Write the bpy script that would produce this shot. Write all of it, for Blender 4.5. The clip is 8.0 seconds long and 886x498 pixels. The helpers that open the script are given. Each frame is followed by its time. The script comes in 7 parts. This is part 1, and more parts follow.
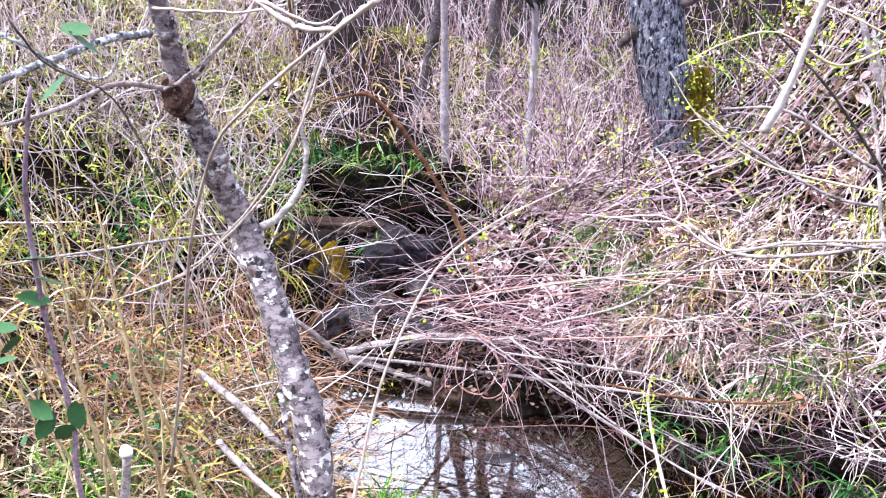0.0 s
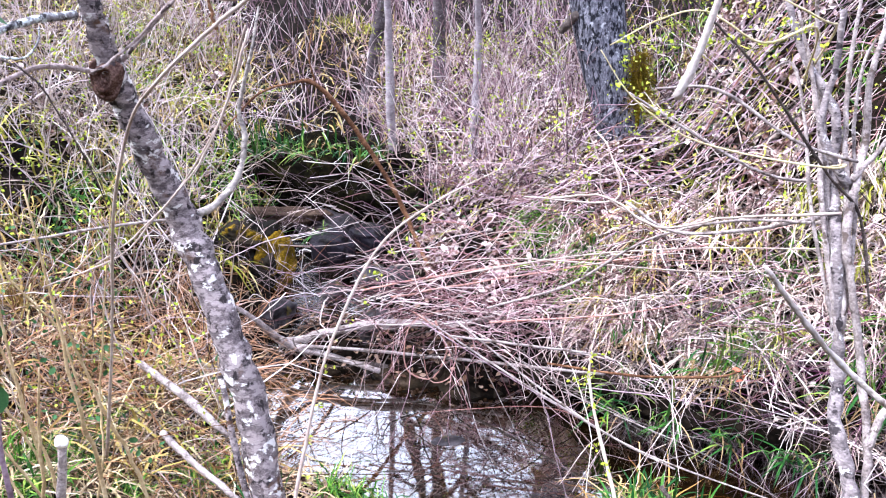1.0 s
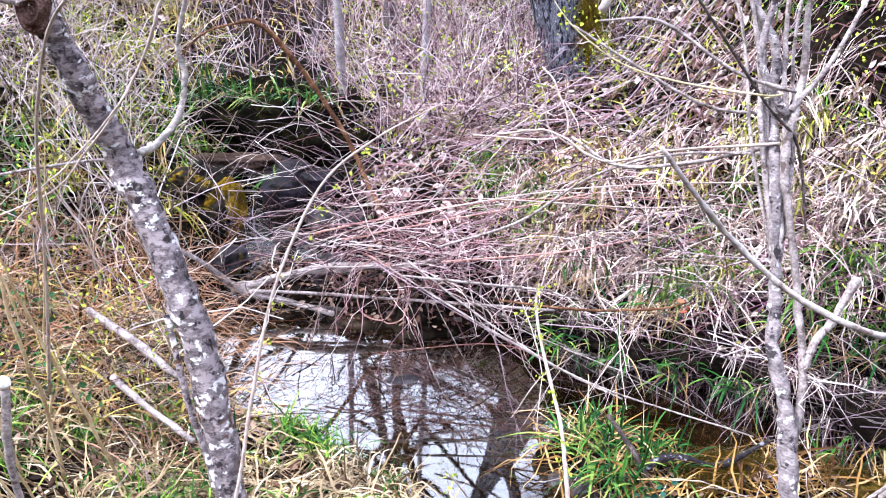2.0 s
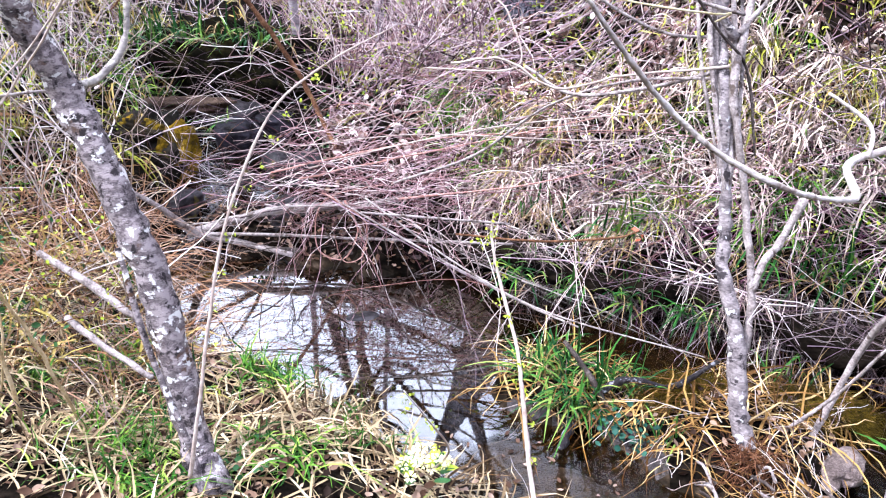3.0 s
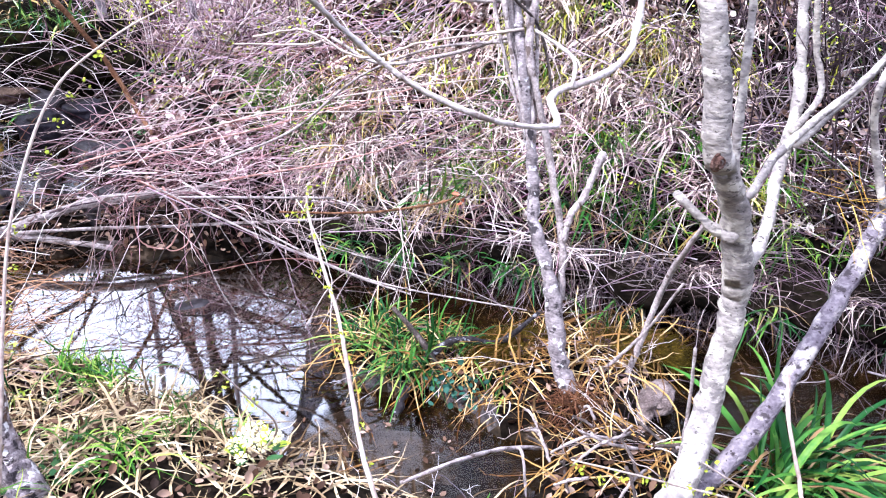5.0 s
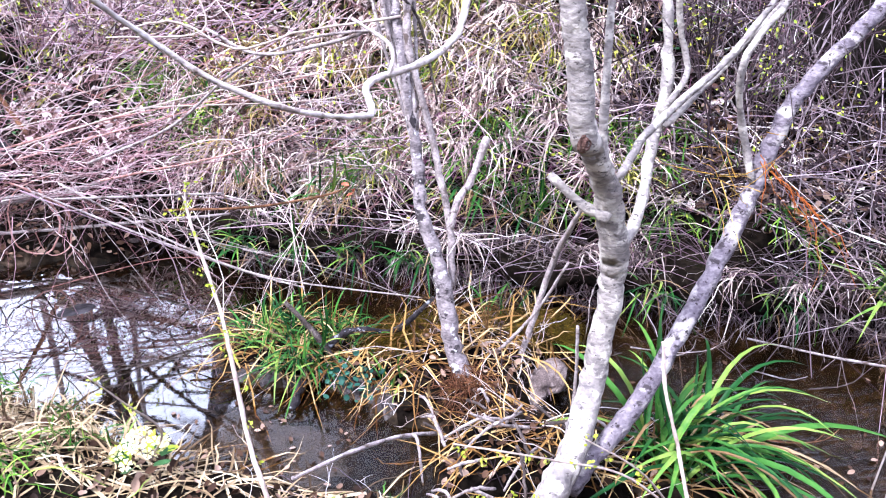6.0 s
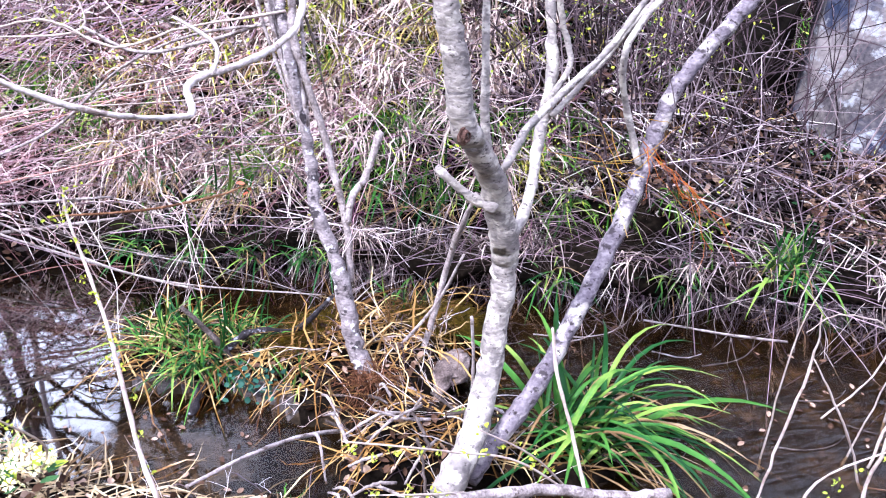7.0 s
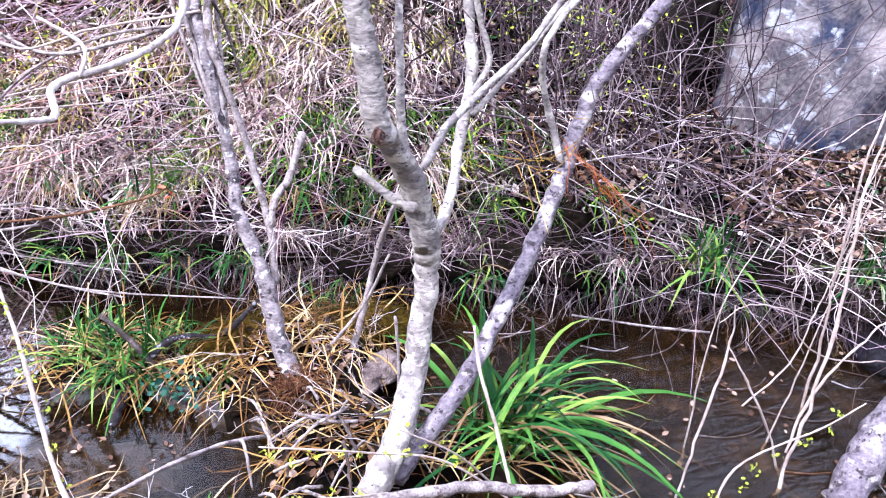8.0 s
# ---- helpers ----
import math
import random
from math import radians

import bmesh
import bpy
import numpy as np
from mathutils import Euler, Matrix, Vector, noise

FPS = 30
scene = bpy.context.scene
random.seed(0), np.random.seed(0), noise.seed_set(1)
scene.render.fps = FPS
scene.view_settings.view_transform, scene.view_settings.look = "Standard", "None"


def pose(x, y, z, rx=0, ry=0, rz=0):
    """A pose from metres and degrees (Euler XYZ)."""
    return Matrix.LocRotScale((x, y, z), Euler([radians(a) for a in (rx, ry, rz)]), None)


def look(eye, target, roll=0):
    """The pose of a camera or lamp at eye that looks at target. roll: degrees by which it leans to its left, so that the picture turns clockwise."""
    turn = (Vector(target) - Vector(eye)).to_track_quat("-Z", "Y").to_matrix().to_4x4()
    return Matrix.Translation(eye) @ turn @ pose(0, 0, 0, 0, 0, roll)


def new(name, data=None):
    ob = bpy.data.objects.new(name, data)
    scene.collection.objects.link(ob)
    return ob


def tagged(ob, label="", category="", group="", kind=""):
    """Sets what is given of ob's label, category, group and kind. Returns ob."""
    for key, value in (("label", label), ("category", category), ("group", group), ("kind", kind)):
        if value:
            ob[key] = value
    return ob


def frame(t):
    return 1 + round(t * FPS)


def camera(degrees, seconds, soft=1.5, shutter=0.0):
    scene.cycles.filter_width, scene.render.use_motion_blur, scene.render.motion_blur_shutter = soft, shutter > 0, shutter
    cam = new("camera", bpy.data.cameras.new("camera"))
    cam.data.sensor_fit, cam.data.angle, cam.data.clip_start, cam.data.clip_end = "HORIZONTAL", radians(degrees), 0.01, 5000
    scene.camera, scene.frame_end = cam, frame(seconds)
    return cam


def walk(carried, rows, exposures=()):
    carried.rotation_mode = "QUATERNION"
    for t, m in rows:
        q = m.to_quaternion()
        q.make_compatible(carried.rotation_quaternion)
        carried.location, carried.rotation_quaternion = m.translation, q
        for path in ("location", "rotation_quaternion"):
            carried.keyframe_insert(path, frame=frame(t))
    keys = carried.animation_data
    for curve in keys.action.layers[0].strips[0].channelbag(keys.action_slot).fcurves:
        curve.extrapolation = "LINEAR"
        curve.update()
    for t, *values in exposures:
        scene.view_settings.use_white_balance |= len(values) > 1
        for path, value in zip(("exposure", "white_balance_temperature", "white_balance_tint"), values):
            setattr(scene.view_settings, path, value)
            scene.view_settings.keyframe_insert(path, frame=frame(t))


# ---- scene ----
cam = camera(58.0, 8.0, soft=1.15)
PATH = [
    (0, (1.145, 0.192, 2.323), (0.802, 2.026, 1.602), 0.9),
    (0.5, (1.159, 0.192, 2.318), (0.879, 2.033, 1.59), 1.0),
    (1, (1.201, 0.179, 2.291), (0.968, 2.024, 1.555), 0.9),
    (1.5, (1.234, 0.17, 2.271), (1.053, 2.002, 1.49), 0.9),
    (3, (1.29, 0.114, 2.162), (1.254, 1.876, 1.217), 1.0),
    (3.5, (1.32, 0.098, 2.138), (1.333, 1.852, 1.178), 0.7),
    (4, (1.355, 0.088, 2.139), (1.449, 1.836, 1.172), 0.8),
    (4.5, (1.397, 0.077, 2.131), (1.598, 1.814, 1.161), 1.3),
    (6, (1.563, 0.047, 2.135), (2.065, 1.707, 1.139), 2.3),
    (6.5, (1.629, 0.031, 2.14), (2.219, 1.658, 1.137), 2.6),
    (7, (1.675, 0.015, 2.142), (2.348, 1.609, 1.138), 3.0),
    (7.5, (1.718, -0.001, 2.142), (2.458, 1.565, 1.141), 3.5),
    (8, (1.752, -0.014, 2.145), (2.547, 1.526, 1.147), 3.9),
]
walk(cam, [(t, look(eye, target, roll)) for t, eye, target, roll in PATH], exposures=[(0, 2.12, 5580, 13), (1.5, 2.03, 5560, 12), (3.5, 1.96, 5520, 11), (5, 2.06, 5450, 15), (8, 1.99, 5390, 18)])

# ---- light: bright, thinly overcast spring day ----
world = bpy.data.worlds.new("overcast_sky")
scene.world = world
world.use_nodes = True
wn, wl = world.node_tree.nodes, world.node_tree.links
sky = wn.new("ShaderNodeTexSky")
sky.sky_type, sky.sun_disc = "NISHITA", False
sky.sun_elevation, sky.sun_rotation = radians(53), radians(257.6)
sky.air_density, sky.dust_density = 1.0, 3.0
veil = wn.new("ShaderNodeMixRGB")
veil.inputs[0].default_value = 0.80
veil.inputs[2].default_value = (8.6, 8.5, 9.3, 1)
wl.new(sky.outputs[0], veil.inputs[1])
wl.new(veil.outputs[0], wn["Background"].inputs[0])
wn["Background"].inputs[1].default_value = 0.13
sun = new("sun", bpy.data.lights.new("sun", "SUN"))
sun.data.energy, sun.data.angle, sun.data.color = 2.2, radians(10), (1.0, 0.95, 0.88)
sun.matrix_world = look((-5.0, -1.1, 6.8), (0, 0, 0))


# ---- small tools ----
rng = np.random.default_rng(7)


def ss(v):
    v = np.clip(v, 0, 1)
    return v * v * (3 - 2 * v)


def lattice(x, y, seed=0):
    """Smooth value noise, -1 to 1."""
    xi, yi = np.floor(x).astype(int), np.floor(y).astype(int)
    u, v = ss(x - xi), ss(y - yi)

    def corner(a, b):
        n = np.sin(a * 127.1 + b * 311.7 + seed * 74.7) * 43758.5453
        return (n - np.floor(n)) * 2 - 1

    a = corner(xi, yi) * (1 - u) + corner(xi + 1, yi) * u
    b = corner(xi, yi + 1) * (1 - u) + corner(xi + 1, yi + 1) * u
    return a * (1 - v) + b * v


def side_distance(x, y, line):
    """Distance to a polyline, positive on its left hand."""
    best, sign = np.full(np.shape(x), 1e9), np.ones(np.shape(x))
    for (ax, ay), (bx, by) in zip(line[:-1], line[1:]):
        dx, dy = bx - ax, by - ay
        k = np.clip(((x - ax) * dx + (y - ay) * dy) / (dx * dx + dy * dy), 0, 1)
        d = np.hypot(x - ax - k * dx, y - ay - k * dy)
        near = d < best
        best = np.where(near, d, best)
        sign = np.where(near, np.sign(dx * (y - ay) - dy * (x - ax)), sign)
    return best * sign


FAR_SHORE = [(-2.6, 12), (-0.8, 8.0), (-0.05, 6.0), (0.22, 5.0), (0.38, 4.5), (0.62, 4.2), (1.1, 3.98), (1.69, 3.68), (2.3, 3.4), (2.9, 3.05), (3.3, 2.9), (3.8, 2.66), (4.3, 2.36), (4.75, 2.06), (5.3, 1.5), (6.5, 0.2), (9, -3)]
NEAR_SHORE = [(-3.6, 12), (-1.6, 8.0), (-0.9, 6.2), (-0.62, 5.2), (-0.5, 4.6), (-0.42, 4.2), (-0.32, 3.75), (-0.13, 3.32), (0.09, 3.12), (0.49, 2.94), (0.93, 2.58), (1.12, 2.38), (1.5, 2.2), (1.95, 1.95), (2.2, 1.55), (2.6, 1.2), (3.3, 1.05), (3.9, 1.0), (4.4, 0.8), (5, 0.3), (6.2, -1), (8, -4)]
ISLETS = [(0.05, 4.22, 0.32, 0.15), (0.5, 4.2, 0.34, 0.17), (0.95, 4.14, 0.32, 0.18), (1.24, 2.38, 0.28, -0.006), (1.5, 2.42, 0.25, -0.008), (1.7, 2.26, 0.27, -0.006), (1.72, 2.88, 0.30, 0.10), (2.05, 2.72, 0.28, 0.07), (2.42, 2.55, 0.42, 0.14), (2.78, 2.72, 0.26, 0.09), (2.5, 1.95, 0.36, 0.15), (3.02, 1.86, 0.26, 0.05), (2.45, 2.2, 0.25, 0.05)]


def height(x, y):
    """The ground's height: stream bed, two banks, islets, hillside, two added unseen rises."""
    x, y = np.asarray(x, float), np.asarray(y, float)
    df, dn = side_distance(x, y, FAR_SHORE), -side_distance(x, y, NEAR_SHORE)
    lift = 0.26 * ss((y - 4.0) / 0.4) + 0.1 * np.clip(y - 4.4, 0, 6)
    bed = -0.17 + lift + 0.05 * lattice(x * 3, y * 3, 3)
    # The steep 1.2 rise at right is added, unseen, to block reflected sky.
    far = bed + 0.17 + 0.26 * (0.4 + 0.6 * ss((x - 1.2) / 0.5)) * ss((df + 0.05 - 0.17 * ss((x - 1.3) / 0.4)) / 0.2) + 0.4 * (1 - 0.6 * ss((x - 4.7) / 0.8)) * np.clip(df - 0.1, 0, 1.6) + 0.12 * np.clip(df - 1.7, 0, 4.5) + 0.7 * ss((x - 1.9) / 1.1) * (1 - ss((x - 3.7) / 0.8)) * np.clip(df - 0.12, 0, 1.5) + 0.06 * np.clip(df - 6.2, 0, 30) + 1.2 * ss((x - 3.8) / 1.4) * np.clip(df - 3.0, 0, 8) - 0.17 * ss(-df / 0.12) - lift * ss(df / 2.5)
    # The 0.85 rise behind the viewpoint is added, unseen, to cut low sky light.
    near = bed + 0.17 + 0.07 * ss((dn + 0.04) / 0.12) + 0.12 * np.clip(dn, 0, 0.6) + 0.35 * np.clip(dn - 0.6, 0, 1.4) + 0.04 * np.clip(dn - 2, 0, 40) + 0.85 * np.clip(dn - 3.1, 0, 9) * ss((2.2 - y) / 1.5) - 0.17 * ss(-dn / 0.12)
    near = near + 0.16 * np.clip(-x - 0.1, 0, 5) * ss(dn / 0.4)
    h = np.where(df > -0.12, np.maximum(far, bed), np.where(dn > -0.12, np.maximum(near, bed), bed))
    for cx, cy, r, top in ISLETS:
        d = np.hypot(x - cx, y - cy) * (1 + 0.18 * lattice(x * 5, y * 5, 9))
        h = np.maximum(h, -0.17 + (top + 0.17) * np.exp(-((d / r) ** 4)))
    rough = ss((np.maximum(df, dn) + 0.05) / 0.3)
    return h + rough * (0.035 * lattice(x * 2.3, y * 2.3, 1) + 0.018 * lattice(x * 7, y * 7, 2)) + 0.006 * lattice(x * 19, y * 19, 4)


def raw_mesh(name, verts, quads, smooth=True):
    """A mesh from arrays of vertices and of faces with one number of corners."""
    me = bpy.data.meshes.new(name)
    quads = np.asarray(quads, np.int32)
    n, k = quads.shape
    me.vertices.add(len(verts))
    me.vertices.foreach_set("co", np.asarray(verts, np.float32).ravel())
    me.loops.add(n * k)
    me.loops.foreach_set("vertex_index", quads.ravel())
    me.polygons.add(n)
    me.polygons.foreach_set("loop_start", np.arange(0, n * k, k, dtype=np.int32))
    me.polygons.foreach_set("use_smooth", np.full(n, smooth))
    me.update(calc_edges=True)
    me.validate()
    return me


def tubes(name, lines, radii, sides=3):
    """Many tapering tubes in one mesh: lines (n, k, 3), radii (n, k)."""
    n, k, _ = lines.shape
    along = np.gradient(lines, axis=1)
    along /= np.linalg.norm(along, axis=2, keepdims=True) + 1e-9
    ref = np.tile([0.31, 0.47, 0.11], (n, 1))
    flat = np.abs(along[:, 0, 2]) < 0.6
    ref[flat] = [0.05, 0.1, 1.0]
    u = np.cross(along, ref[:, None, :])
    u /= np.linalg.norm(u, axis=2, keepdims=True) + 1e-9
    v = np.cross(along, u)
    a = np.arange(sides) * 2 * np.pi / sides
    ring = u[:, :, None, :] * np.cos(a)[:, None] + v[:, :, None, :] * np.sin(a)[:, None]
    verts = (lines[:, :, None, :] + ring * radii[:, :, None, None]).reshape(-1, 3)
    i, j, s = np.meshgrid(np.arange(n), np.arange(k - 1), np.arange(sides), indexing="ij")
    base, nxt = i * k * sides + j * sides, (s + 1) % sides
    quads = np.stack([base + s, base + nxt, base + sides + nxt, base + sides + s], -1).reshape(-1, 4)
    return raw_mesh(name, verts, quads)


def ribbons(name, lines, widths, across):
    """Many flat blades with a folded midrib in one mesh: lines (n, k, 3), widths (n, k), across (n, 3)."""
    n, k, _ = lines.shape
    along = np.gradient(lines, axis=1)
    keel = np.cross(along, across[:, None, :])
    keel /= np.linalg.norm(keel, axis=2, keepdims=True) + 1e-9
    w = widths[:, :, None]
    left, right, mid = lines - across[:, None, :] * w, lines + across[:, None, :] * w, lines - keel * w * 0.45
    verts = np.stack([left, mid, right], 2).reshape(-1, 3)
    i, j, s = np.meshgrid(np.arange(n), np.arange(k - 1), np.arange(2), indexing="ij")
    base = (i * k + j) * 3 + s
    quads = np.stack([base, base + 1, base + 4, base + 3], -1).reshape(-1, 4)
    return raw_mesh(name, verts, quads)


LEAF = np.array([(0, -0.5, 0), (0.24, -0.22, 0.05), (0.3, 0.1, 0.08), (0, 0.02, 0), (-0.24, -0.22, 0.05), (-0.3, 0.1, 0.08), (0.17, 0.36, 0.1), (0, 0.3, 0.04), (-0.17, 0.36, 0.1), (0, 0.52, 0.1)])
LEAF_FACES = np.array([(0, 1, 3, 3), (1, 2, 3, 3), (0, 3, 4, 4), (3, 5, 4, 4), (3, 2, 6, 7), (5, 3, 7, 8), (7, 6, 9, 9), (8, 7, 9, 9)])


def turns(n, tilt=1.0):
    """n random turns: any heading, tilted by up to tilt radians."""
    a, b, c = rng.uniform(0, 2 * np.pi, n), rng.normal(0, tilt * 0.5, n), rng.normal(0, tilt * 0.5, n)
    z = np.zeros(n)
    o = z + 1
    ra = np.stack([np.cos(a), -np.sin(a), z, np.sin(a), np.cos(a), z, z, z, o], -1).reshape(n, 3, 3)
    rb = np.stack([o, z, z, z, np.cos(b), -np.sin(b), z, np.sin(b), np.cos(b)], -1).reshape(n, 3, 3)
    rc = np.stack([np.cos(c), z, np.sin(c), z, o, z, -np.sin(c), z, np.cos(c)], -1).reshape(n, 3, 3)
    return rb @ rc @ ra


def leaves(name, places, sizes, tilt=1.0, curl=1.0, wide=1.0):
    """Many small folded leaves in one mesh."""
    n = len(places)
    shape = LEAF[None] * np.stack([np.full(n, wide), np.ones(n), curl * rng.uniform(0.3, 3.0, n)], -1)[:, None, :]
    verts = np.einsum("nij,nvj->nvi", turns(n, tilt), shape * sizes[:, None, None]) + places[:, None, :]
    tri = np.array([f[:3] for f in LEAF_FACES] + [(f[0], f[2], f[3]) for f in LEAF_FACES if f[2] != f[3]])
    faces = (tri[None] + (np.arange(n) * len(LEAF))[:, None, None]).reshape(-1, 3)
    return raw_mesh(name, verts.reshape(-1, 3), faces)


def smooth_line(points, per=5):
    """Catmull-Rom through rows of x, y, z, radius."""
    p = np.array(points, float)
    p = np.vstack([2 * p[0] - p[1], p, 2 * p[-1] - p[-2]])
    out = []
    for i in range(1, len(p) - 2):
        for s in np.arange(per) / per:
            a, b, c, d = p[i - 1], p[i], p[i + 1], p[i + 2]
            out.append(0.5 * (2 * b + (c - a) * s + (2 * a - 5 * b + 4 * c - d) * s**2 + (3 * b - a - 3 * c + d) * s**3))
    out.append(p[-2])
    return np.array(out)


def limb_mesh(name, points, sides=12, per=6, knots=0.08, wobble=0.1):
    """One woody limb: a tapering, slightly uneven tube with closed ends."""
    row = smooth_line(points, per)
    c, r = row[:, :3].copy(), np.maximum(row[:, 3], 0.0008)
    n = len(c)
    c[1:-1] += rng.normal(0, 1, (n - 2, 3)) * r[1:-1, None] * wobble
    r = r * (1 + rng.normal(0, knots, n))
    along = np.gradient(c, axis=0)
    along /= np.linalg.norm(along, axis=1, keepdims=True) + 1e-9
    u = np.cross(along[0], (0.3, 0.5, 0.2) if abs(along[0][2]) > 0.6 else (0, 0, 1))
    us = []
    for a in along:
        u = u - a * (u @ a)
        u = u / (np.linalg.norm(u) + 1e-9)
        us.append(u)
    us = np.array(us)
    vs = np.cross(along, us)
    ang = np.arange(sides) * 2 * np.pi / sides
    lump = 1 + rng.normal(0, knots * 0.5, (n, sides))
    ring = us[:, None] * np.cos(ang)[:, None] + vs[:, None] * np.sin(ang)[:, None]
    verts = (c[:, None] + ring * (r[:, None] * lump)[:, :, None]).reshape(-1, 3)
    j, s = np.meshgrid(np.arange(n - 1), np.arange(sides), indexing="ij")
    nxt = (s + 1) % sides
    quads = np.stack([j * sides + s, j * sides + nxt, (j + 1) * sides + nxt, (j + 1) * sides + s], -1).reshape(-1, 4)
    verts = np.vstack([verts, c[0] - along[0] * r[0] * 0.2, c[-1] + along[-1] * r[-1] * 0.4])
    s0 = np.arange(sides)
    lower = np.stack([np.full(sides, n * sides), (s0 + 1) % sides, s0, s0], -1)
    upper = np.stack([np.full(sides, n * sides + 1), (n - 1) * sides + s0, (n - 1) * sides + (s0 + 1) % sides], -1)
    me = bpy.data.meshes.new(name)
    faces = [tuple(int(q) for q in f) for f in quads] + [tuple(int(q) for q in f[:3]) for f in lower] + [tuple(int(q) for q in f) for f in upper]
    me.from_pydata([tuple(map(float, v)) for v in verts], [], faces)
    me.polygons.foreach_set("use_smooth", np.ones(len(me.polygons), bool))
    me.update()
    return me


def put(name, me, material, parent=None, label="", category="", group="", kind=""):
    ob = new(name, me)
    me.materials.append(material)
    if parent is not None:
        ob.parent = parent
        ob.matrix_parent_inverse = parent.matrix_world.inverted()
    return tagged(ob, label, category, group, kind)


def thing(name, place, label, category, group=""):
    ob = new(name)
    ob.empty_display_size = 0.05
    ob.matrix_world = Matrix.Translation(place)
    return tagged(ob, label, category, group)


def limb(name, points, material, parent=None, label="", category="", group="", sides=12, **more):
    return put(name, limb_mesh(name, points, sides, **more), material, parent, label, category, group)


# ---- materials ----
def surface(name, colours, scale=8.0, rough=0.8, bump=0.3, island=0.0, stretch=(1, 1, 1), detail=8, fine=6.0, per_object=0.0, spec=0.10):
    """Base colour from two noises over a ramp of colours; fine relief; optional variation by piece."""
    m = bpy.data.materials.new(name)
    m.use_nodes = True
    nt, out = m.node_tree, m.node_tree.nodes["Principled BSDF"]
    N, link = nt.nodes.new, nt.links.new
    co = N("ShaderNodeTexCoord")
    mp = N("ShaderNodeMapping")
    mp.inputs["Scale"].default_value = stretch
    link(co.outputs["Object"], mp.inputs["Vector"])
    big, small = N("ShaderNodeTexNoise"), N("ShaderNodeTexNoise")
    for tex, s in ((big, scale), (small, scale * fine)):
        tex.inputs["Scale"].default_value, tex.inputs["Detail"].default_value = s, detail
        link(mp.outputs[0], tex.inputs["Vector"])
    mix = N("ShaderNodeMath")
    mix.operation = "MULTIPLY_ADD"
    mix.inputs[1].default_value = 0.55
    link(big.outputs[0], mix.inputs[0])
    half = N("ShaderNodeMath")
    half.operation = "MULTIPLY"
    half.inputs[1].default_value = 0.45
    link(small.outputs[0], half.inputs[0])
    link(half.outputs[0], mix.inputs[2])
    value = mix.outputs[0]
    vary = None
    if island:
        vary = N("ShaderNodeNewGeometry").outputs["Random Per Island"]
    if per_object:
        vary = N("ShaderNodeObjectInfo").outputs["Random"]
    if vary is not None:
        amount = island or per_object
        shift = N("ShaderNodeMath")
        shift.operation = "MULTIPLY_ADD"
        shift.inputs[1].default_value = amount
        link(vary, shift.inputs[0])
        less = N("ShaderNodeMath")
        less.operation = "MULTIPLY_ADD"
        less.inputs[1].default_value = 1 - amount
        less.inputs[2].default_value = 0.0
        link(value, less.inputs[0])
        link(less.outputs[0], shift.inputs[2])
        value = shift.outputs[0]
    ramp = N("ShaderNodeValToRGB")
    el = ramp.color_ramp.elements
    lo, hi = (0.34, 0.66) if vary is None else (0.34 * (1 - (island or per_object)), 1 - 0.34 * (1 - (island or per_object)))
    for i, c in enumerate(colours):
        pos = lo + (hi - lo) * i / (len(colours) - 1)
        e = el[i] if i < 2 else el.new(pos)
        e.position, e.color = pos, (*c, 1)
    for i, e in enumerate(sorted(el, key=lambda q: q.position)):
        e.color = (*colours[i], 1)
    link(value, ramp.inputs[0])
    link(ramp.outputs[0], out.inputs["Base Color"])
    out.inputs["Roughness"].default_value = rough
    out.inputs["Specular IOR Level"].default_value = spec
    if bump:
        b = N("ShaderNodeBump")
        b.inputs["Strength"].default_value, b.inputs["Distance"].default_value = bump, 0.01
        link(small.outputs[0], b.inputs["Height"])
        link(b.outputs[0], out.inputs["Normal"])
    return m


def patched(m, colour, scale, edge, width=0.04, stretch=(1, 1, 1), warp=0.0):
    """Adds lichen or moss: patches of a colour with an edge of their own over a material."""
    nt = m.node_tree
    N, link = nt.nodes.new, nt.links.new
    out = nt.nodes["Principled BSDF"]
    under = out.inputs["Base Color"].links[0].from_socket
    co, mp, tex = N("ShaderNodeTexCoord"), N("ShaderNodeMapping"), N("ShaderNodeTexNoise")
    mp.inputs["Scale"].default_value = stretch
    mp.inputs["Location"].default_value = (scale * 0.37, scale * 0.11, 1.7)
    tex.inputs["Scale"].default_value, tex.inputs["Detail"].default_value, tex.inputs["Roughness"].default_value = scale, 5, 0.62
    link(co.outputs["Object"], mp.inputs["Vector"])
    link(mp.outputs[0], tex.inputs["Vector"])
    ramp = N("ShaderNodeValToRGB")
    ramp.color_ramp.elements[0].position, ramp.color_ramp.elements[1].position = edge, edge + width
    mix = N("ShaderNodeMixRGB")
    mix.inputs[2].default_value = (*colour, 1)
    link(tex.outputs[0], ramp.inputs[0])
    link(ramp.outputs[0], mix.inputs[0])
    link(under, mix.inputs[1])
    link(mix.outputs[0], out.inputs["Base Color"])
    return m


# Soil far below its own tone: shade between plants is in the colour.
SOIL = surface("soil_with_gap_shade", [(0.001, 0.0008, 0.0006), (0.0022, 0.0016, 0.0012), (0.005, 0.0036, 0.0027), (0.013, 0.0095, 0.007), (0.0045, 0.0045, 0.0016)], 3.5, 0.95, 0.8, fine=9, spec=0.02)
BED = patched(surface("stream_bed_silt", [(0.003, 0.002, 0.001), (0.009, 0.0055, 0.003), (0.028, 0.018, 0.010), (0.095, 0.066, 0.045)], 5, 0.8, 0.8, fine=7), (0.012, 0.008, 0.004), 9, 0.52, 0.08)
